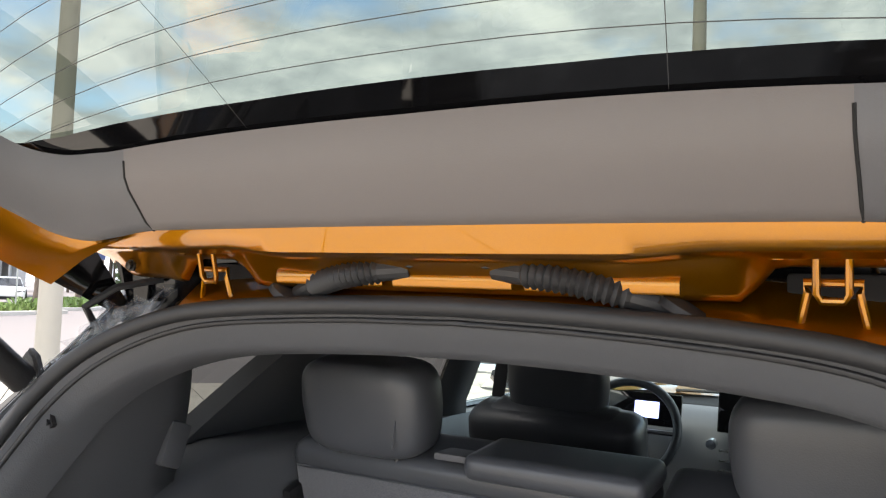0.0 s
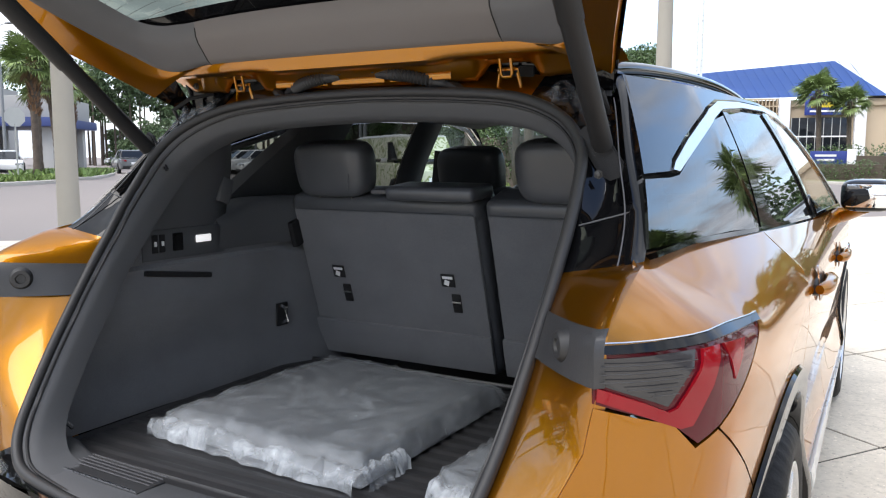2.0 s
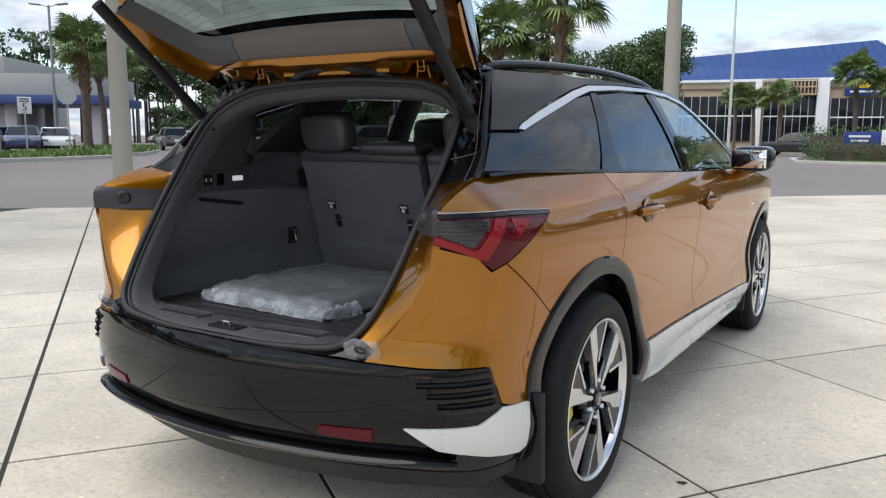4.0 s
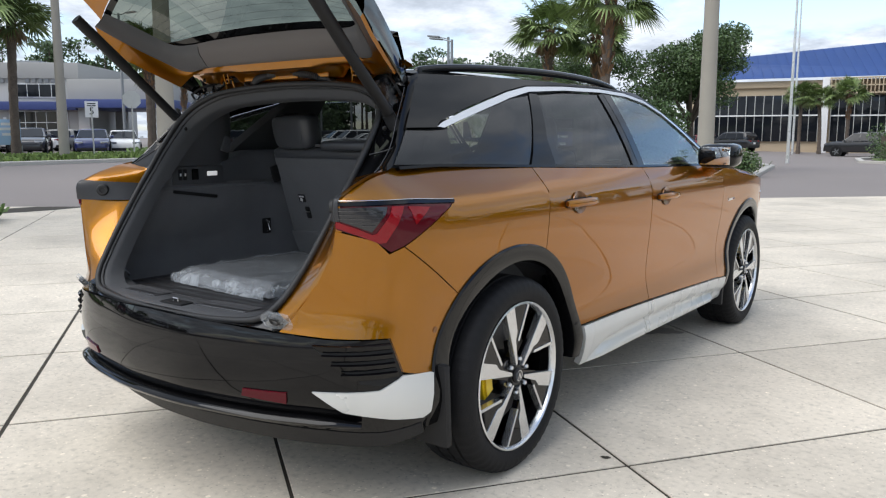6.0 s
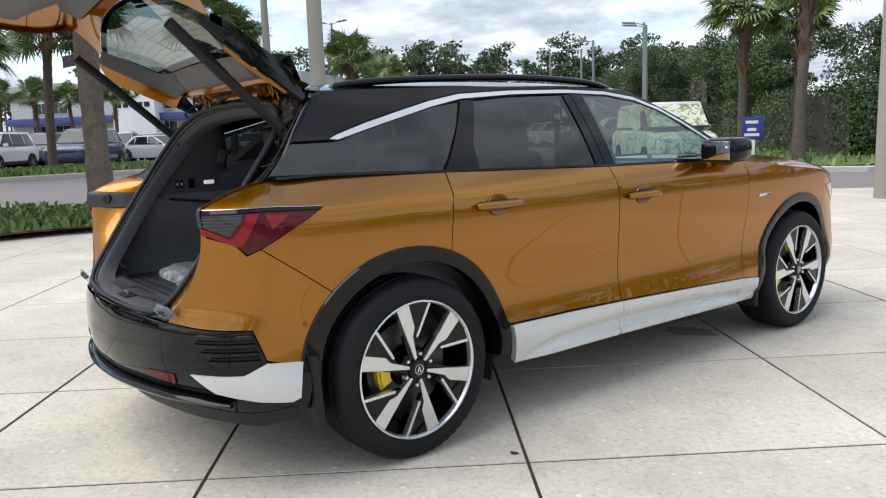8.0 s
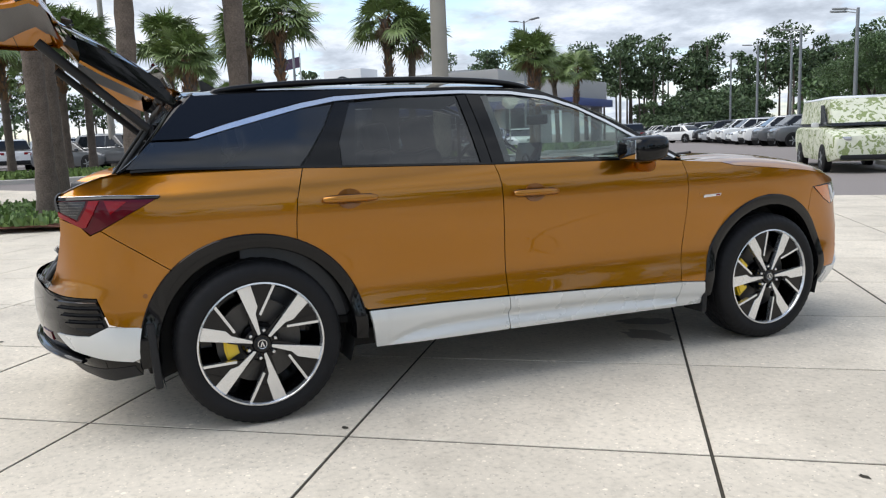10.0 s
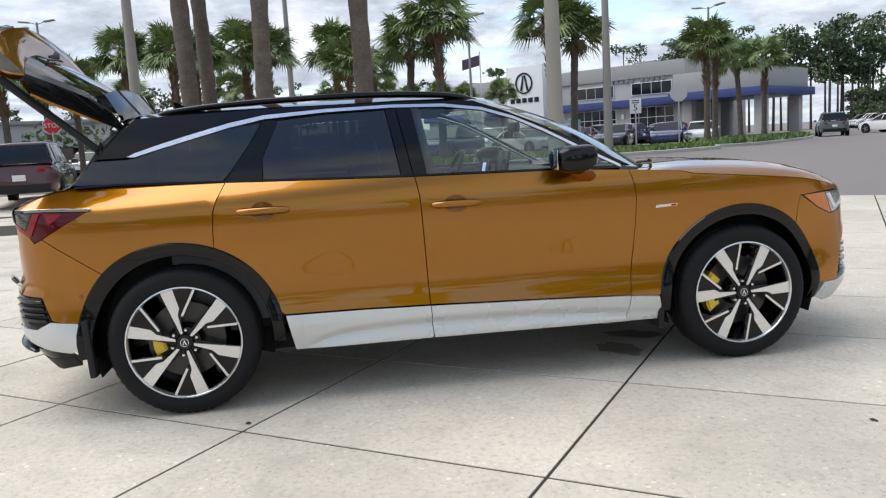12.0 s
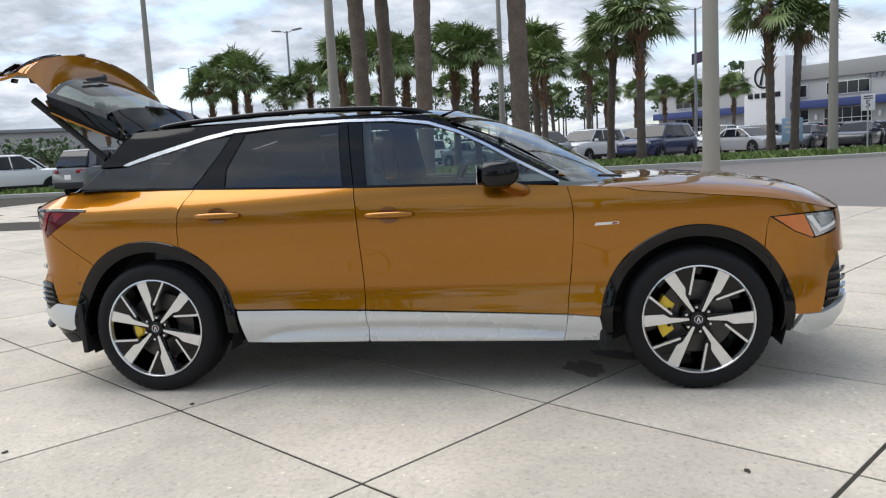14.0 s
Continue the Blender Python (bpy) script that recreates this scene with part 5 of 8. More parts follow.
for sd in (1, -1):
    rows = []
    for z in list(np.linspace(.675, 1.06, 12)) + [1.075, 1.085, 1.12, 1.16, 1.185, 1.196]:
        rows.append([(sd * (wall_x(y, z) + (.018 if 1.08 < z < 1.19 else 0) + (.10 if z > 1.19 else 0)), y, z) for y in np.linspace(-.845 + .72 * max(0, z - .70), .40, 22)])
    lining = part("side_lining", loft(rows, flip=sd < 0), M_FABRIC, car, "charcoal load bay side lining", 50)
    # padded shelf below the quarter window, running into the seat
    rows = []
    for y in np.linspace(-.17, .44, 10):
        lift = .055 * float(smooth(-.17, .02, y))
        w_ = .612 - .06 * float(smooth(.0, .2, y))
        rows.append([(sd * w_, y, 1.10), (sd * (w_ - .010), y, 1.165 + lift), (sd * (w_ + .004), y, 1.186 + lift), (sd * (w_ + .03), y, 1.193 + lift), (sd * .735, y, 1.188 + lift)])
    part("window_shelf", loft(rows, flip=sd < 0), M_LINING, car, "dark grey padded shelf below the quarter window", 60)
    # coat hook on the pillar
    part("coat_hook", box((.018, .045, .075), pose(sd * .600, -.15, 1.275, -18, 0, 0), .008), M_LINING, car, "dark plastic coat hook")
    # upper plastic lining with the rear pillar trim
    rows = []
    for q in np.linspace(0, 1, 12):
        z = 1.178 + .337 * q
        y0 = -.30 - .725 * (1.524 - z) + .05
        y1 = -.115 - .07 * q + .03 * math.sin(math.pi * q)
        x0 = .618 - .098 * q ** 1.4
        rows.append([(sd * x0, y0, z), (sd * (x0 - .012), y0 + (y1 - y0) * .3, z), (sd * (x0 - .004), y0 + (y1 - y0) * .75, z), (sd * (x0 + .02), y1, z), (sd * (x0 + .075), y1 + .025, z)])
    part("pillar_lining", loft(rows, flip=sd < 0), M_LINING, car, "dark grey rear pillar lining", 50)
    rows = []
    for q in np.linspace(0, 1, 9):
        z = 1.19 + .33 * q
        y0, y1 = -.115 + .41 * q, .50 + .06 * q
        inside = lambda y, d: sd * (float(green(y, z)[0]) - d)
        rows.append([(inside(y0, .022), y0, z), (inside(y0, .055), y0 + .04, z), (inside((y0 + y1) / 2, .062), (y0 + y1) / 2, z), (inside(y1, .055), y1, z), (inside(y1, .018), y1 + .03, z)])
    part("pillar_lining", loft(rows, flip=sd < 0), M_LINING, car, "dark grey centre pillar lining", 50)
    rows = []
    for q in np.linspace(0, 1, 7):
        z = .5 + 1.03 * q
        x0 = (green(1.2, z)[0] if z > 1.15 else .885) - .055
        y0 = 1.275 - .05 * max(0, (z - 1.15) / .38)
        rows.append([(sd * (x0 + .04), y0 - .11, z), (sd * x0, y0 - .08, z), (sd * x0, y0 + .05, z), (sd * (x0 + .04), y0 + .09, z)])
    part("pillar_lining", loft(rows, flip=sd < 0), M_LINING, car, "dark grey door pillar lining", 50)
    part("seat_belt", tube([(sd * .625, 1.18, 1.40), (sd * .655, 1.16, 1.0), (sd * .66, 1.14, .62)], .022, sides=6, flat=.1, up=(0, 1, 0)), M_PLASTIC, car, "black seat belt")
    # inner belt ledge and door linings
    rows = []
    for y in np.linspace(-.05, 2.35, 18):
        g_ = green(y, 1.18)[0]
        rows.append([(sd * (g_ - .012), y, 1.165 - .012 * y), (sd * (g_ - .06), y, 1.16 - .012 * y), (sd * (g_ - .10), y, 1.05), (sd * .78, y, .80), (sd * .78, y, .42)])
    part("door_lining", loft(rows, flip=sd > 0), M_LEATHER, car, "black padded door lining", 50)
    # cargo hooks, pocket and lamp on the lining
    part("cargo_hook", tube([(sd * .578, .062, .895), (sd * .560, .062, .890), (sd * .556, .062, .848), (sd * .576, .062, .842)], .006, sides=8), M_CHROME, lining, "bright cargo hook")
    part("hook_plate", box((.008, .05, .075), pose(sd * .580, .066, .868, 0, 0, 0), .003), M_PLASTIC, lining)
    part("cargo_hook", tube([(sd * .585, -.755, .755), (sd * .565, -.74, .765), (sd * .562, -.715, .735), (sd * .582, -.70, .725)], .006, sides=8), M_CHROME, lining, "bright cargo hook")
    part("net_pocket", box((.012, .24, .016), pose(sd * .604, -.33, 1.048, 0, 0, 0) @ pose(0, 0, 0, -8, 0, 0), .005), M_PLASTIC, lining, "dark recessed slot")
part("switch_panel", box((.006, .30, .085), pose(-.620, -.29, 1.134), .003), M_LINING, car, "black switch panel in the load bay")
part("load_lamp", box((.010, .056, .021), pose(-.617, -.225, 1.140), .003), M_LAMP, car, "lit white load bay lamp")
for dy in (-.40, -.375):
    part("seat_release", box((.009, .018, .05), pose(-.617, dy, 1.138), .003), M_PLASTIC, car, "seat release switch")
    part("switch_mark", box((.010, .009, .013), pose(-.6165, dy, 1.138), .001), M_PRINT, car)
part("power_socket", box((.009, .035, .05), pose(-.617, -.32, 1.138), .003), M_GLOSS, car, "covered power socket")

# floor mat with raised ribs and lip
bm = bmesh.new()
n = 54
rows = []
for i in range(n * 4 + 1):
    y = -.765 + .955 * i / (n * 4)
    h = .0045 if (i % 12) in (3, 4, 5, 6, 7) and .03 < i / (n * 4) < .97 else 0
    w = .585 - .05 * float(smooth(.05, .2, y))
    rows.append([(-w, y, .698), (-w + .01, y, .690 + .0), (-w + .03, y, .688 + h), (w - .03, y, .688 + h), (w - .01, y, .690), (w, y, .698)])
add_loft(bm, rows)
part("floor_mat", bm, M_MAT, car, "black ribbed rubber load mat", 30)
part("mat_lip", tube([(-.56, .175, .70), (-.2, .19, .702), (.2, .19, .702), (.56, .175, .70)], .007, sides=6), M_MAT, car)
part("load_floor", box((1.25, 1.15, .03), pose(0, -.30, .665), .005), M_DARK, car, "black load floor")
# sill trim
rows = []
for q, dz in ((0, .004), (.12, .012), (.5, .014), (.85, .012), (1.0, -.008)):
    rows.append([(x, -.905 + .012 * (1 - abs(x / .56) ** 3) * -1 + .155 * q + .05 * abs(x / .56) ** 4, .692 + dz + .02 * abs(x / .56) ** 6) for x in np.linspace(-.54, .54, 25)])
sill = part("sill_trim", loft(rows), M_LINING, car, "dark grey load sill trim", 50)
for x0 in (-.30, .21):
    part("tread_plate", box((.27, .07, .005), pose(x0, -.815, .7057, 0, 0, -2 if x0 < 0 else 4), .002), M_MAT, sill, "ribbed black tread plate")
    for k in range(5):
        part("tread_rib", box((.25, .003, .002), pose(x0, -.80 + .012 * k - .012, .7082, 0, 0, -2 if x0 < 0 else 4)), M_TRIM, sill)
    for k in range(13):
        part("bright_mark", box((.016, .0045, .003), pose(x0, -.815, .7078, 0, 0, -2 if x0 < 0 else 4) @ pose(-.122 + .0203 * k, -.031, .001)), M_CHROME, sill, "bright dash on the tread plate")
part("latch_well", box((.13, .055, .012), pose(0, -.872, .705), .005), M_PLASTIC, sill, "black latch recess")
part("latch_loop", tube([(-.014, -.875, .705), (-.014, -.875, .722), (.014, -.875, .722), (.014, -.875, .705)], .004, sides=6), M_STEEL, sill, "steel latch loop")


# ---- seats ----
def cushion(w, d, h, m, soft=.04, seg=4, puff=.0):
    bm = box((w, d, h), None, soft, seg)
    if puff:
        bmesh.ops.subdivide_edges(bm, edges=[e for e in bm.edges if e.calc_length() > .1], cuts=4, use_grid_fill=True)
        for v in bm.verts:
            x, y, z = v.co.x / (w / 2), v.co.y / (d / 2), v.co.z / (h / 2)
            v.co.y += math.copysign(puff, y) * max(0, (1 - x * x)) * max(0, (1 - z * z)) * abs(y)
    bmesh.ops.transform(bm, matrix=m, verts=bm.verts[:])
    return bm


def rounded_rest(w, d, h, m):
    """A stuffed headrest: full in the middle, round at the shoulders, narrower at its foot."""
    bm = bmesh.new()
    bmesh.ops.create_uvsphere(bm, u_segments=36, v_segments=22, radius=1)
    soft = lambda c, e: math.copysign(abs(c) ** e, c)
    for v in bm.verts:
        x, y, z = v.co
        ring = math.hypot(x, y)
        cx_, cy_ = (x / ring, y / ring) if ring > 1e-6 else (0, 0)
        r = ring ** .30
        zz = soft(z, .50)
        v.co = (w / 2 * soft(cx_, .42) * r * (1 - .07 * max(0, -zz)), d / 2 * soft(cy_, .72) * r, h / 2 * zz)
    bmesh.ops.transform(bm, matrix=m, verts=bm.verts[:])
    return bm


LEAN = 17.5
for x0, x1, labs in ((-.565, .112, (-.422, -.020)), (.125, .565, (.383,))):
    seat = new("rear_seat")
    seat.parent = car
    seat["label"] = "black leather rear seat with carpeted back"
    w, cx = x1 - x0, (x0 + x1) / 2
    m0 = pose(cx, .165, 1.007, LEAN, 0, 0)
    part("seat_back", cushion(w, .13, .56, m0 @ pose(0, .075, -.035), .035), M_LEATHER, seat)
    part("back_panel", box((w - .03, .012, .515), m0 @ pose(0, .006, -.048), .006), M_FABRIC, seat, "charcoal carpet on the seat back")
    part("back_flap", box((w - .024, .014, .125), m0 @ pose(0, -.004, -.242), .005), M_FABRIC, seat, "carpeted lower flap")
    part("top_roll", cushion(w - .006, .135, .075, m0 @ pose(0, .070, .215), .03), M_LEATHER, seat, "black leather top roll")
    part("seam", tube([m0 @ Vector((x, -.0, .212)) for x in (-w / 2 + .02, w / 2 - .02)], .0022, sides=5), M_LEATHER, seat)
    part("cushion", cushion(w, .52, .16, pose(cx, .52, .78), .05), M_LEATHER, seat, "black leather seat cushion")
    for lx in labs:
        tg = part("pictogram_label", box((.046, .003, .042), m0 @ pose(lx - cx, -.0015, .0), .002), M_PLASTIC, seat, "small black pictogram label")
        part("pictogram", box((.034, .002, .008), m0 @ pose(lx - cx, -.0035, .010)), M_PRINT, tg)
        part("pictogram", box((.016, .002, .016), m0 @ pose(lx - cx - .004, -.0035, -.007, 0, 20, 0)), M_PRINT, tg)
        part("tether_slot", box((.030, .008, .062), m0 @ pose(lx - cx + .02, -.001, -.075), .004), M_PLASTIC, seat, "black tether slot")
        part("tether_bar", tube([m0 @ Vector((lx - cx + .006, -.006, -.07)), m0 @ Vector((lx - cx + .034, -.006, -.07))], .003, sides=6), M_STEEL, seat)
    for hx in ((-.385,) if x0 < 0 else (.365,)):
        hr = part("headrest", rounded_rest(.272, .120, .165, pose(hx, .105, 1.338, LEAN - 6, 0, 0)), M_LEATHER, seat, "black leather headrest")
        for k in (-.06, .06):
            part("headrest_post", tube([(hx + k, .105, 1.235), (hx + k, .107, 1.28)], .006, sides=8), M_DISC, hr, "dark steel headrest post")
            part("headrest_socket", box((.035, .03, .012), pose(hx + k, .10, 1.258), .004), M_PLASTIC, hr)
        part("headrest_seam", tube([(hx + .085, .047, 1.275), (hx + .088, .052, 1.338), (hx + .084, .070, 1.398)], .0016, sides=5), M_LEATHER, hr)
    if x0 < 0:
        part("folded_headrest", cushion(.29, .14, .042, pose(-.015, .10, 1.274, 5, 0, 0), .020), M_LEATHER, seat, "low folded middle headrest")
        part("belt_guide", box((.09, .06, .012), pose(-.19, .105, 1.270), .004), M_TRIM, seat, "grey belt guide")
        part("side_latch", box((.02, .05, .085), pose(-.552, .115, 1.13, LEAN, 0, 0), .006), M_PLASTIC, seat, "black seat latch")
for x in (-.385, .385):
    seat = new("front_seat")
    seat.parent = car
    seat["label"] = "black leather front seat"
    part("seat_back", cushion(.50, .16, .62, pose(x, 1.08, .94, 16, 0, 0), .06, 4), M_LEATHER, seat)
    part("shoulder", cushion(.40, .13, .14, pose(x, 1.02, 1.18, 16, 0, 0), .05, 4), M_LEATHER, seat)
    part("headrest", rounded_rest(.290, .13, .225, pose(x, 1.03, 1.302, 12, 0, 0)), M_LEATHER, seat)
    part("cushion", cushion(.52, .52, .18, pose(x, 1.38, .68, 6, 0, 0), .06, 4), M_LEATHER, seat)
# dashboard
rows = []
for y, z in ((1.93, .60), (1.88, .82), (1.90, .98), (1.95, 1.085), (2.05, 1.135), (2.3, 1.13), (2.62, 1.085)):
    rows.append([(x, y + .05 * (x / .75) ** 2 * (1 if y < 2.1 else -1), z) for x in np.linspace(-.76, .76, 13)])
dash = part("dashboard", loft(rows), M_TRIM, car, "dark dashboard", 50)
part("screen", box((.30, .02, .17), pose(.04, 1.925, 1.17, -12, 0, 0), .006), M_GLOSS, dash, "glossy black centre screen")
for i in range(3):
    for k in range(3):
        part("screen_icon", box((.022, .002, .022), pose(-.03 + .07 * i, 1.9125 + .0105 * k, 1.125 + .045 * k, -12, 0, 0), .003), M_ICON, dash)
for z in (.955, .99, 1.025):
    part("vent_bar", tube([(-.10, 1.892, z), (.20, 1.892, z)], .005, sides=6), M_CHROME, dash, "bright vent bar")
part("knob", lathe([(.0, .03), (.018, .028), (.02, 0)], pose(-.12, 1.872, 1.05, 0, 0, -90), seg=18), M_CHROME, dash, "bright rotary knob")
part("driver_display", box((.30, .02, .12), pose(-.385, 1.90, 1.145, -14, 0, 0), .006), M_GLOSS, dash, "glossy black driver display")
part("display_glow", box((.09, .002, .06), pose(-.36, 1.886, 1.145, -14, 0, 0), .003), M_ICON, dash)
wm = pose(-.37, 1.66, 1.10, 64, 0, 0)
sw = new("steering_wheel")
sw.parent = car
sw["label"] = "black leather steering wheel"
part("wheel_rim", tube([wm @ Vector((.175 * math.cos(a), .175 * math.sin(a), 0)) for a in [i * math.pi / 18 for i in range(36)]], .016, sides=10, closed=True, up=(0, 1, .3)), M_LEATHER, sw, "", 60)
part("wheel_boss", box((.14, .10, .05), wm, .02), M_TRIM, sw)
part("wheel_emblem", lathe([(.018, .0), (.022, 0), (.022, .004), (.018, .004)], wm @ pose(0, 0, .027, 0, -90, 0), seg=20), M_CHROME, sw)
for a in (0, math.pi):
    part("wheel_spoke", tube([wm @ Vector((.05 * math.cos(a), 0, 0)), wm @ Vector((.17 * math.cos(a), .0, 0))], .014, sides=6, flat=.6), M_TRIM, sw)
part("console", box((.24, .85, .34), pose(0, 1.55, .66), .05), M_TRIM, car, "dark centre console")
part("cabin_floor", box((1.6, 2.5, .04), pose(0, 1.5, .42), .01), M_DARK, car, "dark cabin floor")
# headlining
rows = []
for y in np.linspace(-.12, 1.62, 14):
    xe, ze = roof_edge(y)
    zc = float(np.interp(y, *ROOF_C))
    rows.append([(xe * b * .93, y, (ze - .045) + (zc - ze + .005) * (1 - abs(b) ** 2.6)) for b in np.linspace(-1, 1, 13)])
part("headlining", loft(rows, flip=True), M_LINER, car, "dark grey headlining", 60)
part("inside_mirror", box((.24, .03, .065), pose(0, 2.02, 1.40, 0, 0, 0), .014), M_PLASTIC, car, "black interior mirror")

# ---- wrapped mats in the load bay ----
def wrapped(name, corners, thick, seed, label):
    """A flat bundle in clear crinkled film, lying on the load mat."""
    t = thing(name, label, "package")
    n = 34
    V, F = [], []
    a, b, c, d = [Vector((*p, 0)) for p in corners]
    for layer in (0, 1):
        for i in range(n + 1):
            for k in range(n + 1):
                u_, v_ = i / n, k / n
                p = (a * (1 - u_) + b * u_) * (1 - v_) + (d * (1 - u_) + c * u_) * v_
                e = min(u_, 1 - u_, v_, 1 - v_)
                rise = thick * min(1, e / .05) ** .5
                q = Vector((p.x * 9, p.y * 9, seed))
                fold = .007 * abs(noise.noise(Vector((p.x * 3 + p.y * 14, p.y * 2, seed)))) + .004 * noise.noise(q * 2.6) + (.012 * abs(noise.noise(q * 4)) if e < .07 else 0)
                if layer:
                    V.append((p.x + .012 * noise.noise(q) * (e < .06), p.y + .012 * noise.noise(q * 1.3) * (e < .06), .698 + rise + fold))
                else:
                    V.append((p.x + (p - (a + c) / 2).x * -.015, p.y, .697 + .0 + rise * .93))
    m_ = (n + 1) * (n + 1)
    core_f = [(i * (n + 1) + k, (i + 1) * (n + 1) + k, (i + 1) * (n + 1) + k + 1, i * (n + 1) + k + 1) for i in range(n) for k in range(n)]
    o = from_arrays("folded_mat", V[:m_], core_f, M_BUNDLE, t, "dark grey folded mat")
    for p in o.data.polygons:
        p.use_smooth = True
    o = from_arrays("film", V[m_:], core_f, M_FILM, t, "clear crinkled plastic film")
    for p in o.data.polygons:
        p.use_smooth = True
    # gathered film along the near edge and at its corner
    for e0, e1, wid in ((a, b, .030), (b, b + (c - b) * .22, .022)):
        V, F = [], []
        n2 = 46
        along = (e1 - e0)
        side_ = Vector((along.y, -along.x, 0)).normalized()
        for i in range(n2 + 1):
            for k in range(7):
                ang = math.pi * k / 6
                q = Vector((i * .38, k * .9, seed))
                j = 1 + .45 * noise.noise(q * .6) + .25 * noise.noise(q * 1.7)
                p = e0 + along * (i / n2) + side_ * (-math.cos(ang) * wid * j)
                V.append((p.x, p.y, .695 + (thick * .75) * math.sin(ang) * j))
        for i in range(n2):
            for k in range(6):
                F.append((i * 7 + k, i * 7 + k + 1, i * 7 + k + 8, i * 7 + k + 7))
        o = from_arrays("film_edge", V, F, M_CRUMPLE, t, "crumpled whitish film edge")
        for p in o.data.polygons:
            p.use_smooth = True
    return t


wrapped("wrapped_mat", ((-.45, -.56), (.20, -.60), (.22, .06), (-.40, .11)), .055, 2.0, "dark grey mat wrapped in clear crinkled plastic film")
wrapped("wrapped_mat", ((.35, -.56), (.50, -.62), (.52, -.36), (.38, -.30)), .06, 7.0, "small bundle wrapped in crumpled clear plastic film")

# ---- the surroundings ----
M_CONC = material("broom_finished_concrete", (.60, .540, .445), rough=.85, scale=.9, vary=.26, fine=.16, fine_scale=240, bump=.02, bump_scale=240, rand=.05)
def add_specks(m):
    """Dark and pale aggregate specks and broad weather stains over a concrete surface."""
    n, l = m.node_tree.nodes, m.node_tree.links
    b = n["Principled BSDF"]
    src = b.inputs["Base Color"].links[0].from_socket
    tc = n.new("ShaderNodeTexCoord")
    def shade(fac, stops):
        nonlocal src
        r, mx = n.new("ShaderNodeValToRGB"), n.new("ShaderNodeVectorMath")
        while len(r.color_ramp.elements) < len(stops):
            r.color_ramp.elements.new(.5)
        for e, (p, v) in zip(r.color_ramp.elements, stops):
            e.position, e.color = p, (v, v, v, 1)
        mx.operation = "MULTIPLY"
        l.new(fac, r.inputs[0])
        l.new(src, mx.inputs[0])
        l.new(r.outputs[0], mx.inputs[1])
        src = mx.outputs[0]

    for scale, detail, stops in ((34, 4, ((.30, .80), (.45, .98), (.60, 1.02), (.72, 1.10))), (5.5, 5, ((.30, .90), (.48, 1.0), (.62, 1.02), (.75, 1.05))), (.55, 5, ((.34, .86), (.50, 1.0), (.64, 1.04), (.8, 1.05)))):
        t = n.new("ShaderNodeTexNoise")
        t.inputs["Scale"].default_value, t.inputs["Detail"].default_value = scale, detail
        l.new(tc.outputs["Object"], t.inputs["Vector"])
        shade(t.outputs["Fac"], stops)
    # sparse pebbles: cells whose random value is extreme show as pale or dark chips
    for scale, lo, hi, dark in ((85, .06, .92, .66), (32, .02, .975, .78)):
        v = n.new("ShaderNodeTexVoronoi")
        v.inputs["Scale"].default_value = scale
        l.new(tc.outputs["Object"], v.inputs["Vector"])
        sep, near = n.new("ShaderNodeSeparateColor"), n.new("ShaderNodeMath")
        l.new(v.outputs["Color"], sep.inputs[0])
        near.operation, near.inputs[1].default_value = "LESS_THAN", .34
        l.new(v.outputs["Distance"], near.inputs[0])
        mixer = n.new("ShaderNodeMix")
        mixer.inputs["A"].default_value = .5
        l.new(near.outputs[0], mixer.inputs["Factor"])
        l.new(sep.outputs[0], mixer.inputs["B"])
        shade(mixer.outputs["Result"], ((lo - .01, dark), (lo, 1.0), (hi, 1.0), (hi + .01, 1.30)))
    l.new(src, b.inputs["Base Color"])


add_specks(M_CONC)
M_JOINT = material("joint_filler", (.040, .034, .024), rough=.95, scale=3, vary=.45, fine=.5, fine_scale=30)
M_ASPHALT = material("weathered_asphalt", (.215, .190, .178), rough=.9, scale=.25, vary=.12, fine=.14, fine_scale=40, bump=.15, bump_scale=80)
M_KERB = material("kerb_concrete", (.46, .44, .40), rough=.85, scale=1.5, vary=.12, fine=.08, bump=.1)
M_GRASS = material("turf", (.095, .135, .038), rough=.95, scale=.7, vary=.3, fine=.25, fine_scale=30, bump=.5, bump_scale=40)
M_BLADE = material("grass_blades", (.16, .23, .06), rough=.8, scale=1.2, vary=.25, island=.3)
M_MULCH = material("red_brown_mulch", (.16, .062, .038), rough=.95, scale=2, vary=.3, fine=.3, fine_scale=40, bump=.6, bump_scale=45)
M_TRUNK = material("palm_bark", (.112, .088, .070), rough=.95, scale=5, vary=.6, bump=1.0, bump_scale=16, fine=.7, fine_scale=38)
M_BOOT = material("palm_leaf_bases", (.20, .115, .065), rough=.95, scale=9, vary=.35, bump=.5, bump_scale=30, island=.35)
M_FROND = material("palm_fronds", (.155, .215, .068), rough=.55, scale=1.5, vary=.2, island=.38)
M_DEADFROND = material("dry_palm_fronds", (.21, .15, .085), rough=.8, scale=2, vary=.2, island=.3)
M_LEAF = material("broad_leaves", (.068, .115, .036), rough=.55, scale=.8, vary=.25, island=.45)
M_DARKLEAF = material("pine_foliage", (.07, .11, .045), rough=.7, scale=.3, vary=.3, island=.45)
M_LIMB = material("tree_bark", (.095, .075, .060), rough=.95, scale=4, vary=.3, bump=.6, bump_scale=30)
M_POLE = material("spun_concrete_pole", (.285, .268, .232), rough=.85, scale=2.5, vary=.12, fine=.1, bump=.1, bump_scale=90)
M_METAL = material("grey_painted_steel", (.24, .25, .26), rough=.45, metal=.4, scale=6, vary=.1)
M_WALL = material("painted_stucco", (.44, .435, .42), rough=.85, scale=.6, vary=.06, bump=.1, bump_scale=60)
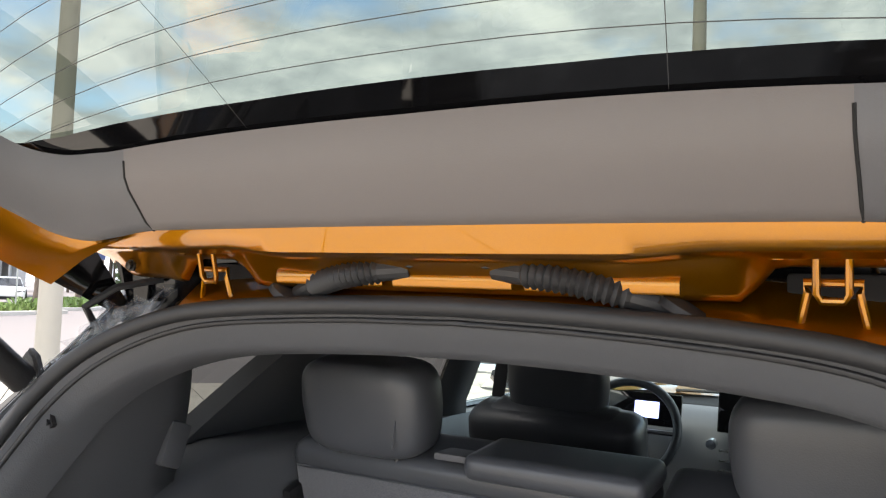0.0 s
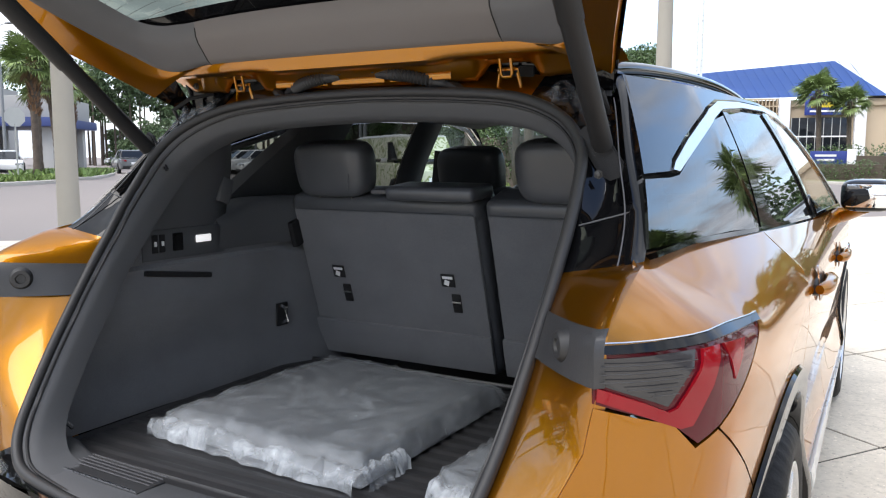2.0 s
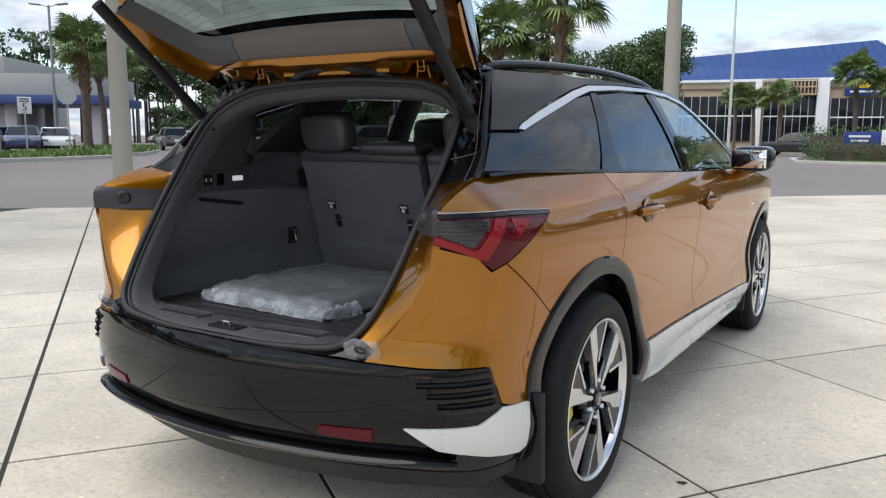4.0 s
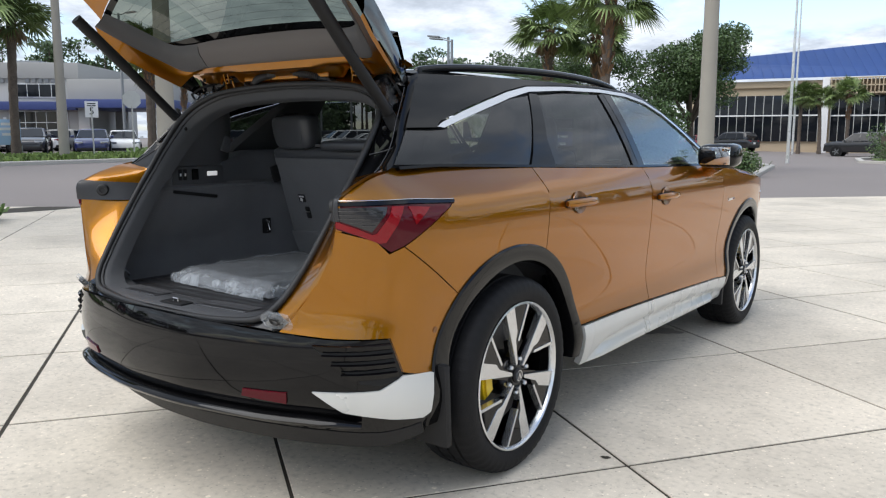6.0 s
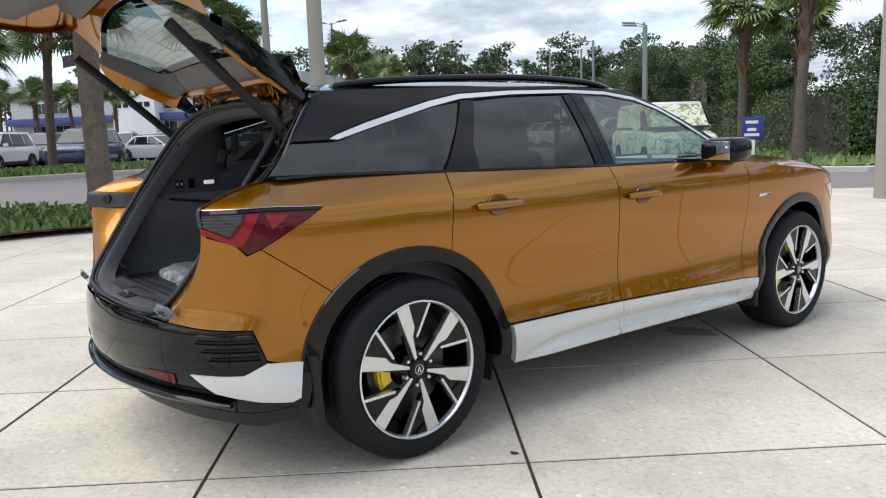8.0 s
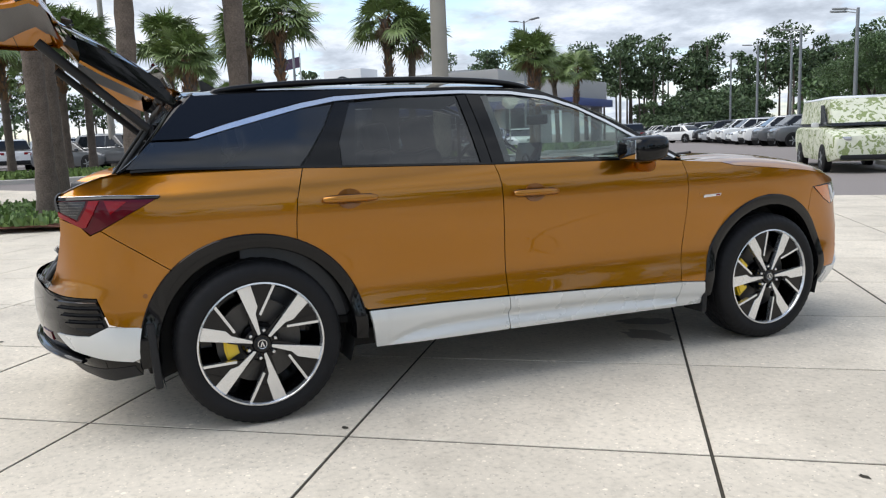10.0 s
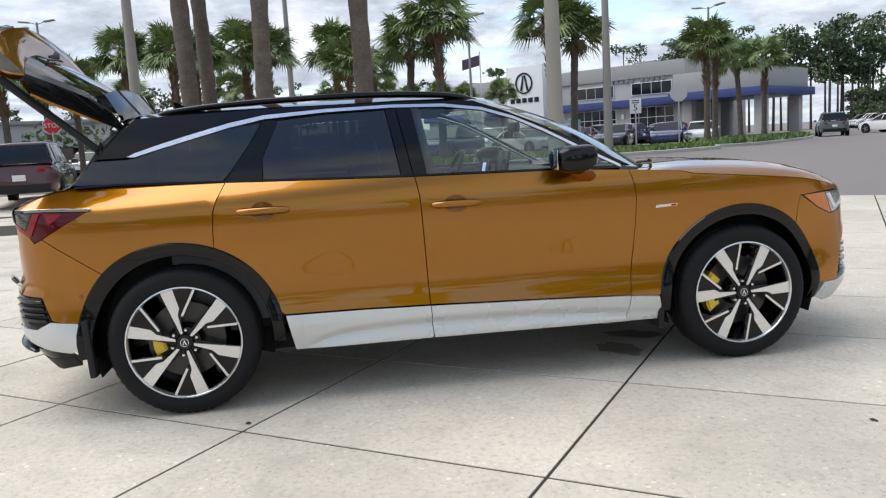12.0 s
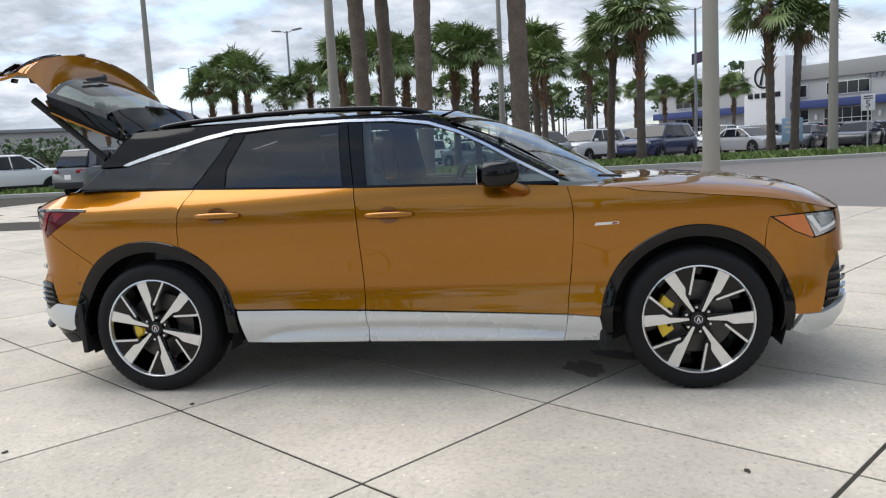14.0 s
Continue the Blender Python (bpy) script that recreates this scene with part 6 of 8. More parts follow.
M_PARAPET = material("grey_stucco", (.36, .355, .34), rough=.85, scale=.5, vary=.07, bump=.1)
M_BAND = material("navy_fascia", (.045, .065, .20), rough=.4, scale=2, vary=.1)
M_NAVY = material("navy_sign", (.02, .04, .22), rough=.4, scale=2, vary=.08)
M_SIGNYEL = material("yellow_sign", (.80, .62, .05), rough=.4, scale=2, vary=.05)
M_ROOFBLUE = material("blue_metal_roof", (.022, .065, .23), rough=.4, metal=.2, scale=.4, vary=.1)
M_TAN = material("tan_stucco", (.50, .40, .28), rough=.85, scale=.5, vary=.08)
M_WINDOW = material("dark_window_glass", (.010, .012, .016), rough=.06, scale=2, vary=.3, spec=.35)
M_STOP = material("red_sign_face", (.55, .02, .02), rough=.4, scale=4, vary=.05)
M_SIGNBACK = material("bare_aluminium", (.50, .50, .48), rough=.45, metal=.5, scale=5, vary=.08)
M_POSTER = material("pale_blue_print", (.35, .52, .72), rough=.5, scale=3, vary=.12)
M_FLAG = material("faded_flag_cloth", (.10, .06, .10), rough=.8, scale=2, vary=.4)
M_TUFT = material("low_shrub_leaves", (.12, .19, .05), rough=.6, scale=2, vary=.25, island=.4)


def gz(x, y):
    """The ground's height: level round the car, a little higher across the road."""
    return float(.40 * smooth(-11, -24, x) * (1 - .55 * smooth(15, 36, y)))


rng = np.random.default_rng(5)


def leaf_cloud(clumps, size, aspect=.55, droop=0.0):
    """Quads scattered in ellipsoid clumps (centre, radii, count): the leaves of a crown or hedge."""
    out_v, out_n = [], 0
    for c, r, n in clumps:
        d = rng.normal(size=(n, 3))
        d /= np.linalg.norm(d, axis=1)[:, None]
        p = np.array(c) + d * np.array(r) * (rng.random(n) ** .38)[:, None]
        a = rng.normal(size=(n, 3))
        a[:, 2] -= droop
        a /= np.linalg.norm(a, axis=1)[:, None]
        b = np.cross(a, rng.normal(size=(n, 3)))
        b /= np.linalg.norm(b, axis=1)[:, None]
        s = size * (.6 + .8 * rng.random(n))[:, None]
        a, b = a * s, b * s * aspect
        out_v.append(np.stack([p - a, p + b, p + a, p - b], 1).reshape(-1, 3))
        out_n += n
    v = np.concatenate(out_v)
    return v, np.arange(4 * out_n).reshape(-1, 4)


def clip_half(poly, n, d):
    """Keeps the part of a polygon where n . p <= d."""
    out = []
    for i, p in enumerate(poly):
        q = poly[(i + 1) % len(poly)]
        a, b = n[0] * p[0] + n[1] * p[1] - d, n[0] * q[0] + n[1] * q[1] - d
        if a <= 0:
            out.append(p)
        if (a < 0 < b) or (b < 0 < a):
            t = a / (a - b)
            out.append((p[0] + (q[0] - p[0]) * t, p[1] + (q[1] - p[1]) * t))
    return out


# one sheet of asphalt to the horizon, dropped under the forecourt
xs = np.concatenate([[-1500, -700, -300], np.linspace(-150, -42, 12), np.linspace(-40, 40, 61), np.linspace(45, 150, 10), [300, 700, 1500]])
rows = []
ROAD_N, ROAD_D = (-.722, .692), 12.25
for y in xs:
    rows.append([(x, y, gz(x, y) - (.03 if ROAD_N[0] * x + ROAD_N[1] * y < ROAD_D + 1 else 0.0)) for x in xs])
ground = finish(loft(rows), "ground", M_ASPHALT)
tagged(ground, "weathered grey asphalt roadway and car park", "ground", kind="structure")


def island(name, pts, top, label, kerb=True, height=.14, shrub=0):
    """A raised planted bed; its kerb is a ring of its own."""
    holder = thing(name, label, "planting bed", kind="structure")
    bm = bmesh.new()
    n = len(pts)
    c = Vector((sum(p[0] for p in pts) / n, sum(p[1] for p in pts) / n))
    inner = [(p[0] + (c.x - p[0]) * .04, p[1] + (c.y - p[1]) * .04) for p in pts]
    vs = [bm.verts.new((p[0], p[1], gz(*p) + height - .02)) for p in inner]
    bm.faces.new(vs)
    bmesh.ops.triangulate(bm, faces=bm.faces[:])
    for _ in range(4):
        long = [e for e in bm.edges if e.calc_length() > 1.2]
        if long:
            bmesh.ops.subdivide_edges(bm, edges=long, cuts=1)
            bmesh.ops.triangulate(bm, faces=bm.faces[:])
    for v in bm.verts:
        v.co.z = gz(v.co.x, v.co.y) + height - .02 + .05 * noise.noise(v.co * .6)
    part("bed", bm, top, holder)
    if kerb:
        dense = []
        for i in range(n):
            a, b = pts[i], pts[(i + 1) % n]
            k = max(1, int(math.dist(a, b) / 1.5))
            dense += [(a[0] + (b[0] - a[0]) * j / k, a[1] + (b[1] - a[1]) * j / k) for j in range(k)]
        part("kerb", tube([(x, y, gz(x, y) + height / 2) for x, y in dense], 1, closed=True, profile=[(-.16, -.16), (.16, -.16), (.16, height / 2 - .02), (.13, height / 2), (-.13, height / 2), (-.16, height / 2 - .02)]), M_KERB, holder, "pale concrete kerb")
    return holder


def scatter(pts, n, h, spread=.0):
    """Blades or leaf tufts over a bed: quads that stand up."""
    xs_, ys_ = [p[0] for p in pts], [p[1] for p in pts]
    got = []
    while len(got) < n:
        x, y = rng.uniform(min(xs_), max(xs_)), rng.uniform(min(ys_), max(ys_))
        inside = False
        for i in range(len(pts)):
            (x1, y1), (x2, y2) = pts[i], pts[(i + 1) % len(pts)]
            if (y1 > y) != (y2 > y) and x < (x2 - x1) * (y - y1) / (y2 - y1) + x1:
                inside = not inside
        if inside:
            got.append((x, y, gz(x, y) + .12))
    p = np.array(got)
    a = rng.random(n) * 2 * math.pi
    lean = rng.normal(size=(n, 2)) * h * .5
    w = np.stack([np.cos(a), np.sin(a), 0 * a], 1) * h * .35
    hh = h * (.5 + rng.random(n))
    up = np.stack([lean[:, 0], lean[:, 1], hh], 1)
    v = np.stack([p - w, p + w, p + up + w * .5, p + up - w * .5], 1).reshape(-1, 3)
    return v, np.arange(4 * n).reshape(-1, 4)


BED_NEAR = [(-9.9, 2.9), (-9.5, 1.5), (-9.6, -.8), (-10.2, -2.8), (-12.2, -3.4), (-14.2, -3.0), (-14.8, -1.2), (-13.4, 1.2), (-11.6, 2.9), (-10.6, 3.4)]
BED_LOT = [(-22.6, -26), (-22.7, -8), (-22.9, 3), (-23.6, 9), (-24.6, 14.5), (-26.0, 17.2), (-28.3, 17.6), (-29.2, 15), (-28.3, 9), (-27.6, 3), (-27.0, -8), (-26.8, -26)]
BED_AISLE = [(-29.0, 18.9), (-29.6, 20.9), (-36, 26.6), (-45, 34.2), (-47, 32.6), (-38, 24.4), (-31.0, 18.2)]
BED_EAST = [(-4.2, 21.5), (-5.6, 18.9), (-8.0, 18.3), (-12.5, 21.2), (-20, 29.5), (-30, 40), (-45, 54.5), (-70, 80), (-40, 82), (-14, 50), (-6.5, 34)]
BED_FRONT = [(-5.5, 50), (-4.4, 44), (-1.5, 42.3), (8, 41), (26, 39.5), (40, 39), (40, 58), (-4, 62)]
b_near = island("planting_bed", BED_NEAR, M_MULCH, "mulched palm bed with low green shrubs", kerb=False, height=.10)
b_lot = island("planting_bed", BED_LOT, M_GRASS, "kerbed grass strip with palms beside the car park")
b_aisle = island("planting_bed", BED_AISLE, M_MULCH, "kerbed mulch island with palms")
b_east = island("planting_bed", BED_EAST, M_GRASS, "kerbed grass verge below the hedge")
b_front = island("planting_bed", BED_FRONT, M_GRASS, "kerbed grass verge with trimmed bushes")
for bed, pts, n, h, mat, nm in ((b_lot, BED_LOT, 15000, .16, M_BLADE, "grass"), (b_east, BED_EAST, 6000, .14, M_BLADE, "grass"), (b_near, BED_NEAR, 4200, .13, M_TUFT, "low_shrubs"), (b_aisle, BED_AISLE, 2500, .25, M_TUFT, "low_shrubs")):
    v, f = scatter(pts, n, h)
    ob = from_arrays(nm, v, f, mat)
    tagged(ob, "short green grass on the verge" if nm == "grass" else "low green shrubs on the mulch bed", "grass" if nm == "grass" else "shrubs", kind="stuff")


# ---- palms ----
def palm_crown(fans, length, seed, dead=4):
    """Fan leaves: each a stalk with narrow blades spread from its end."""
    r = np.random.default_rng(seed)
    v, f, v2, f2 = [], [], [], []
    for k in range(fans + dead):
        gone = k >= fans
        az = r.random() * 2 * math.pi
        el = (math.asin(r.uniform(-.45, .98)) if not gone else r.uniform(-1.4, -1.0))
        d = np.array([math.cos(az) * math.cos(el), math.sin(az) * math.cos(el), math.sin(el)])
        stalk = length * (r.uniform(.34, .62) if not gone else r.uniform(.2, .34))
        sag = np.array([0, 0, -.22 * length * max(0, math.cos(el))])
        tip = d * stalk + sag * .5
        side = np.cross(d, [0, 0, 1])
        side /= np.linalg.norm(side) + 1e-6
        upv = np.cross(side, d)
        V, F = (v2, f2) if gone else (v, f)
        b = len(V)
        w = side * .018
        V += [(-w).tolist(), w.tolist(), (tip + w).tolist(), (tip - w).tolist()]
        F.append((b, b + 1, b + 2, b + 3))
        blades = 19
        roll = r.uniform(-.7, .7)
        s2 = side * math.cos(roll) + upv * math.sin(roll)
        for j in range(blades):
            a = (j / (blades - 1) - .5) * 2 * 1.75
            ln = length * (.56 - .08 * abs(a)) * r.uniform(.8, 1.1) * (.6 if gone else 1)
            dd = d * math.cos(a) + s2 * math.sin(a)
            nn = np.cross(dd, np.cross(d, s2))
            nn /= np.linalg.norm(nn) + 1e-6
            mid = tip + dd * ln * .55
            end = tip + dd * ln + np.array([0, 0, -.30 * ln * r.uniform(.4, 1.3)])
            ww = nn * length * .024
            b = len(V)
            V += [tip.tolist(), (mid + ww).tolist(), end.tolist(), (mid - ww).tolist()]
            F.append((b, b + 1, b + 2, b + 3))
    return (v, f), (v2, f2)


def palm(height, radius, length, seed, boots=True, fans=54, name="palm_tree", label="tall cabbage palm with a round fan-leaved crown"):
    t = thing(name, label, "palm tree", "palms round the forecourt")
    r = random.Random(seed)
    n = 26
    bend = (r.uniform(-.25, .25), r.uniform(-.25, .25))
    prof, path = [], []
    for i in range(n + 1):
        q = i / n
        path.append((bend[0] * q * q, bend[1] * q * q, height * q))
        prof.append(radius * (1.25 - .35 * min(1, q * 6)) * (1 + (.07 if i % 2 else -.03)) * (1.12 if q > .85 else 1))
    part("trunk", tube(path, prof, sides=12), M_TRUNK, t, "grey-brown ringed trunk", 70)
    top = Vector(path[-1])
    if boots:
        V, F = [], []
        for k in range(150):
            q = r.uniform(.55, 1.0)
            a = k * 2.399
            z = height * q
            c = Vector((bend[0] * q * q, bend[1] * q * q, z))
            o = Vector((math.cos(a), math.sin(a), 0))
            s = Vector((-o.y, o.x, 0)) * .05
            b0, b1 = c + o * radius * .9, c + o * (radius * 1.15 + .10) + Vector((0, 0, .24))
            i0 = len(V)
            V += [b0 - s, b0 + s, b1 + s * .4, b1 - s * .4]
            F.append((i0, i0 + 1, i0 + 2, i0 + 3))
        from_arrays("boot_fringe", [tuple(p) for p in V], F, M_BOOT, t, "split brown leaf bases")
    (v, f), (v2, f2) = palm_crown(fans, length, seed)
    o = from_arrays("crown", v, f, M_FROND, t, "green fan-leaved crown")
    o.location = top
    o = from_arrays("dry_fronds", v2, f2, M_DEADFROND, t, "hanging dry fronds")
    o.location = top
    return t


SMALL = [palm(5.4, .17, 1.75, 11), palm(5.0, .16, 1.6, 23, boots=False), palm(5.9, .18, 1.7, 37)]
TALL = [palm(6.3, .185, 1.5, 41, boots=False, fans=44), palm(7.1, .175, 1.5, 53, boots=False, fans=44)]
for o, (x, y) in zip(SMALL, ((-24.6, 5.36), (-26.7, 4.39), (-27.4, 10.6))):
    o.location = (x, y, gz(x, y))
SMALL[0].location.z += .15
TALL[0].location, TALL[1].location = (-11.3, -1.7, .05), (-10.19, -.22, .05)
for x, y, src, s in ((-27.5, 11.5, 1, 1.05), (-10.2, 1.67, 4, 1.12), (-13.6, -1.62, 4, 1.0), (-30.7, 19.2, 0, .92), (-32.6, 20.6, 2, .86), (-36.5, 24.2, 1, .95), (-39.8, 27.6, 0, .95),
                     (-13.0, 25.4, 0, 1.0), (-9.3, 22.6, 2, 1.02), (-11.6, 26.8, 0, .96), (-2.7, 57.2, 1, 1.15), (-.9, 57.6, 1, 1.0), (-12.3, 65.9, 1, .95), (-10.8, 66.2, 1, .9), (-8.9, 66.5, 0, .9),
                     (-36.2, -15.2, 2, 1.0), (-33.8, -13.4, 0, .98), (-34.9, -15.9, 0, .92), (-40.1, -13.6, 1, .98), (-40.6, -12.2, 2, .95), (-25.7, -6.0, 2, .82), (-28.2, -4.0, 0, .9),
                     (-30.5, -2.2, 0, 1.0), (-30.7, -1.3, 2, .92), (-22.9, 1.9, 0, .72), (-25.0, 1.6, 2, .80), (-44.8, 4.2, 2, .98), (-25.0, -4.3, 2, .80), (-39.1, -9.0, 0, .78), (-53.7, -35.5, 0, .9),
                     (-64.3, 11.3, 0, .95), (-62.5, 13.5, 1, .95), (-66, 9, 2, .9), (-60, 16, 0, .9), (-57, -34, 1, .85), (-48, -30, 2, .8), (-55, 2, 1, .95), (-57, 6, 0, .9), (-52, -5, 2, .95), (6.2, 24, 0, 1.0), (8.8, 30, 2, 1.0), (12.5, 27, 1, 1.05), (10.5, 38, 0, 1.1), (24, 14, 2, 1.0), (27, 4, 0, 1.0), (22, -6, 1, 1.0)):
    o = copy_thing((SMALL + TALL)[src], pose(x, y, gz(x, y) + .05, 0, 0, rng.uniform(0, 360)) @ Matrix.Scale(s, 4))
    o.scale = (s, s, s)
    if s < .85:
        o["label"] = "shorter cabbage palm with a round fan-leaved crown"


# ---- poles and signs ----
def pole(x, y, r, h, label="tall tapered concrete light pole", name="light_pole", mat=None):
    t = thing(name, label, "light pole", at=pose(x, y, gz(x, y)))
    part("shaft", lathe([(.0, h), (r * .55, h), (r, 0), (r * 1.05, -.2)], Matrix.Rotation(radians(-90), 4, "Y"), seg=16), mat or M_POLE, t)
    return t


for x, y, r, h in ((-8.45, 4.88, .150, 9.5), (-25.6, 12.3, .185, 10), (-16.9, -3.95, .165, 9.5), (-27.76, -15.4, .17, 10), (-35.9, -.5, .17, 11), (-2.33, 12.18, .160, 9.5)):
    pole(x, y, r, h)
for x, y, r, h in ((-7.5, 41.4, .09, 11), (-12.7, 65.8, .10, 13)):
    pole(x, y, r, h, "slim white painted flagpole", "flagpole", M_WHITE)


def street_lamp(x, y, h, heads, turn=0):
    t = thing("street_lamp", "grey steel street lamp with flat heads", "street lamp", "lamps in the car park", at=pose(x, y, gz(x, y), 0, 0, turn))
    part("shaft", tube([(0, 0, 0), (0, 0, h)], [.11, .07], sides=10), M_METAL, t)
    for s in heads:
        part("arm", tube([(0, 0, h - .12), (s * .5, 0, h + .02)], .03, sides=6), M_METAL, t)
        part("lamp_head", box((.7, .32, .09), pose(s * .85, 0, h + .06, 0, -6 * s, 0), .03), M_METAL, t, "flat grey lamp head")
    return t


for x, y, h, heads, turn in ((-50.6, 11.6, 9.6, (1, -1), 60), (-51, -17, 10.2, (1, -1), 80), (-74, -36, 11, (1, -1), 70), (-24, 33.8, 6.7, (1,), 200), (-22.1, 31.5, 6.2, (1,), 200), (-36.6, 42.8, 6.9, (1,), 200),
                             (-29.6, 36.1, 6.5, (1,), 200), (-41.9, 45.0, 7.2, (1,), 200), (-54.2, 53.8, 7.8, (1,), 200), (-45.5, 27.0, 9.0, (1, -1), 30), (-60, -40, 7, (1,), 0), (-18, 60, 9, (1, -1), 0)):
    street_lamp(x, y, h, heads, turn)

t = thing("stop_sign", "grey back of an octagonal road sign on a post", "road sign", at=pose(-27.2, 16.1, gz(-27.2, 16.1), 0, 0, 0))
part("post", tube([(0, 0, 0), (0, 0, 2.2)], .03, sides=8), M_SIGNBACK, t)
octo = [(.38 * math.cos(radians(22.5 + 45 * i)), .38 * math.sin(radians(22.5 + 45 * i))) for i in range(8)]
part("plate", prism(octo, .006, pose(0, 0, 2.45, 0, 0, -18)), M_SIGNBACK, t, "bare aluminium plate")
part("sign_face", prism([(p[0] * .98, p[1] * .98) for p in octo], .004, pose(-.006, 0, 2.45, 0, 0, -18)), M_STOP, t, "red sign face")
t = thing("stop_sign", "red octagonal stop sign on a post", "road sign", at=pose(-30.2, -10.3, gz(-30.2, -10.3), 0, 0, 18))
part("post", tube([(0, 0, 0), (0, 0, 2.3)], .03, sides=8), M_SIGNBACK, t)
part("plate", prism(octo, .006, pose(0, 0, 2.55, 0, 0, 0)), M_PRINT, t, "white rim plate")
part("sign_face", prism([(p[0] * .93, p[1] * .93) for p in octo], .004, pose(.006, 0, 2.55, 0, 0, 0)), M_STOP, t, "red sign face")
letters("lettering", "STOP", .26, pose(.012, 0, 2.55) @ Matrix(((0, 0, 1, 0), (1, 0, 0, 0), (0, 1, 0, 0), (0, 0, 0, 1))), M_PRINT, t, .002, "white letters")
t = thing("speed_sign", "small white speed limit sign on a post", "road sign", at=pose(-25.9, 13.6, gz(-25.9, 13.6), 0, 0, -20))
part("post", tube([(0, 0, 0), (0, 0, 2.1)], .03, sides=8), M_SIGNBACK, t)
part("plate", box((.02, .46, .6), pose(0, 0, 1.95), .004), M_PRINT, t, "white plate")
for z in (2.17, 2.09):
    part("print_line", box((.004, .30, .04), pose(.013, 0, z)), M_PLASTIC, t)
letters("numeral", "5", .38, pose(.014, 0, 1.88) @ Matrix(((0, 0, 1, 0), (1, 0, 0, 0), (0, 1, 0, 0), (0, 0, 0, 1))), M_PLASTIC, t, .002, "black numeral")
t = thing("poster_stand", "pale blue poster on a low stand", "sign", at=pose(-28.2, 11.6, gz(-28.2, 11.6), 0, 0, -25))
for s in (-1, 1):
    part("leg", tube([(0, s * .4, 0), (0, s * .4, .6)], .02, sides=6), M_METAL, t)
part("board", box((.03, .78, .95), pose(0, 0, 1.10), .005), M_POSTER, t, "pale blue board")
for z, w in ((1.40, .5), (1.22, .6), (1.02, .45)):
    part("print_line", box((.006, w, .10), pose(.018, 0, z)), M_PRINT, t)
t = thing("direction_sign", "navy direction sign with white lines on a short post", "sign", at=pose(-9.9, 20.9, gz(-9.9, 20.9) + .1, 0, 0, -58))
part("post", box((.12, .14, .7), pose(0, 0, .35), .01), M_PRINT, t, "white post")
part("board", box((.06, .62, .72), pose(.02, 0, 1.05), .01), M_NAVY, t)
for z, w in ((1.25, .36), (1.02, .26), (.86, .44)):
    part("print_line", box((.006, w, .09), pose(.054, -.03, z)), M_PRINT, t)
t = thing("direction_sign", "low navy and white direction sign on the verge", "sign", at=pose(-1.5, 47.6, .1, 0, 0, -92))
part("board", box((.3, 2.0, .8), pose(0, .0, 1.2), .02), M_NAVY, t)
part("post", box((.32, .45, 1.7), pose(0, 1.1, .85), .03), M_PRINT, t, "white post")
part("base", box((.3, 1.8, .8), pose(0, -.1, .4), .02), M_WALL, t)
for z, w in ((1.35, 1.1), (1.1, .9)):
    part("print_line", box((.01, w, .12), pose(.156, -.2, z)), M_PRINT, t)
t = thing("flag", "small dark flag on a white pole", "flag", at=pose(-63.5, 15.0, gz(-63.5, 15)))
part("mast", tube([(0, 0, 0), (0, 0, 8.6)], .06, sides=8), M_WHITE, t)
part("cloth", loft([[(.05 * math.sin(j * .9), -j * .2, 8.3 - .9 * i - .05 * j) for j in range(9)] for i in range(2)]), M_FLAG, t, "red and navy cloth")

# ---- buildings ----
def wall_frame(ax, ay, bx, by):
    """A frame with x along the wall from a to b, y out of it (to the right of a to b), z up from the ground there."""
    d = Vector((bx - ax, by - ay, 0)).normalized()
    n = Vector((d.y, -d.x, 0))
    m = Matrix(((d.x, n.x, 0, ax), (d.y, n.y, 0, ay), (0, 0, 1, gz(ax, ay)), (0, 0, 0, 1)))
    return m, math.dist((ax, ay), (bx, by))


def slab(parent, name, m, x0, x1, y0, y1, z0, z1, mat, label="", bevel=.03):
    return part(name, box((x1 - x0, y1 - y0, z1 - z0), m @ pose((x0 + x1) / 2, (y0 + y1) / 2, (z0 + z1) / 2), bevel), mat, parent, label)


def window(parent, m, x0, x1, z0, z1, cols, rows):
    w = new("window")
    w.parent = parent
    part("frame", box((x1 - x0 + .07, .10, z1 - z0 + .07), m @ pose((x0 + x1) / 2, .05, (z0 + z1) / 2), .01), M_PRINT, w, "white window frame")
    dx, dz = (x1 - x0) / cols, (z1 - z0) / rows
    for i in range(cols):
        for k in range(rows):
            part("pane", box((dx - .06, .04, dz - .06), m @ pose(x0 + dx * (i + .5), .095, z0 + dz * (k + .5))), M_WINDOW, w)


shop = thing("dealership", "long pale two-storey showroom with a navy band", "building")
m, L = wall_frame(-54.8, 40.7, -98.0, 6.6)
L = 43.5
m = m @ Matrix.Diagonal((1, -1, 1, 1)) if (m @ Vector((20, 1, 0)) - Vector((0, 0, 0))).length > (m @ Vector((20, -1, 0))).length else m
slab(shop, "wall", m, 11.0, L, -14, 0, -1, 6.1, M_WALL, "pale stucco wall", .05)
slab(shop, "parapet", m, 10.8, L + .2, -14, .25, 6.1, 7.45, M_PARAPET, "grey stepped parapet", .06)
slab(shop, "band", m, 10.9, L, 0, .9, 3.45, 4.15, M_BAND, "navy fascia band", .04)
for i, x in enumerate(np.arange(12.2, L - 4, 6.1)):
    if 24.4 < x < 31.5:
        continue
    window(shop, m, x, x + 4.1, 4.55, 5.65, 4, 1)
    window(shop, m, x - .2, x + 4.3, .5, 3.35, 5, 3)
    part("wall_lamp", box((.25, .2, .5), m @ pose(x + 5.1, .1, 2.6), .03), M_PRINT, shop)
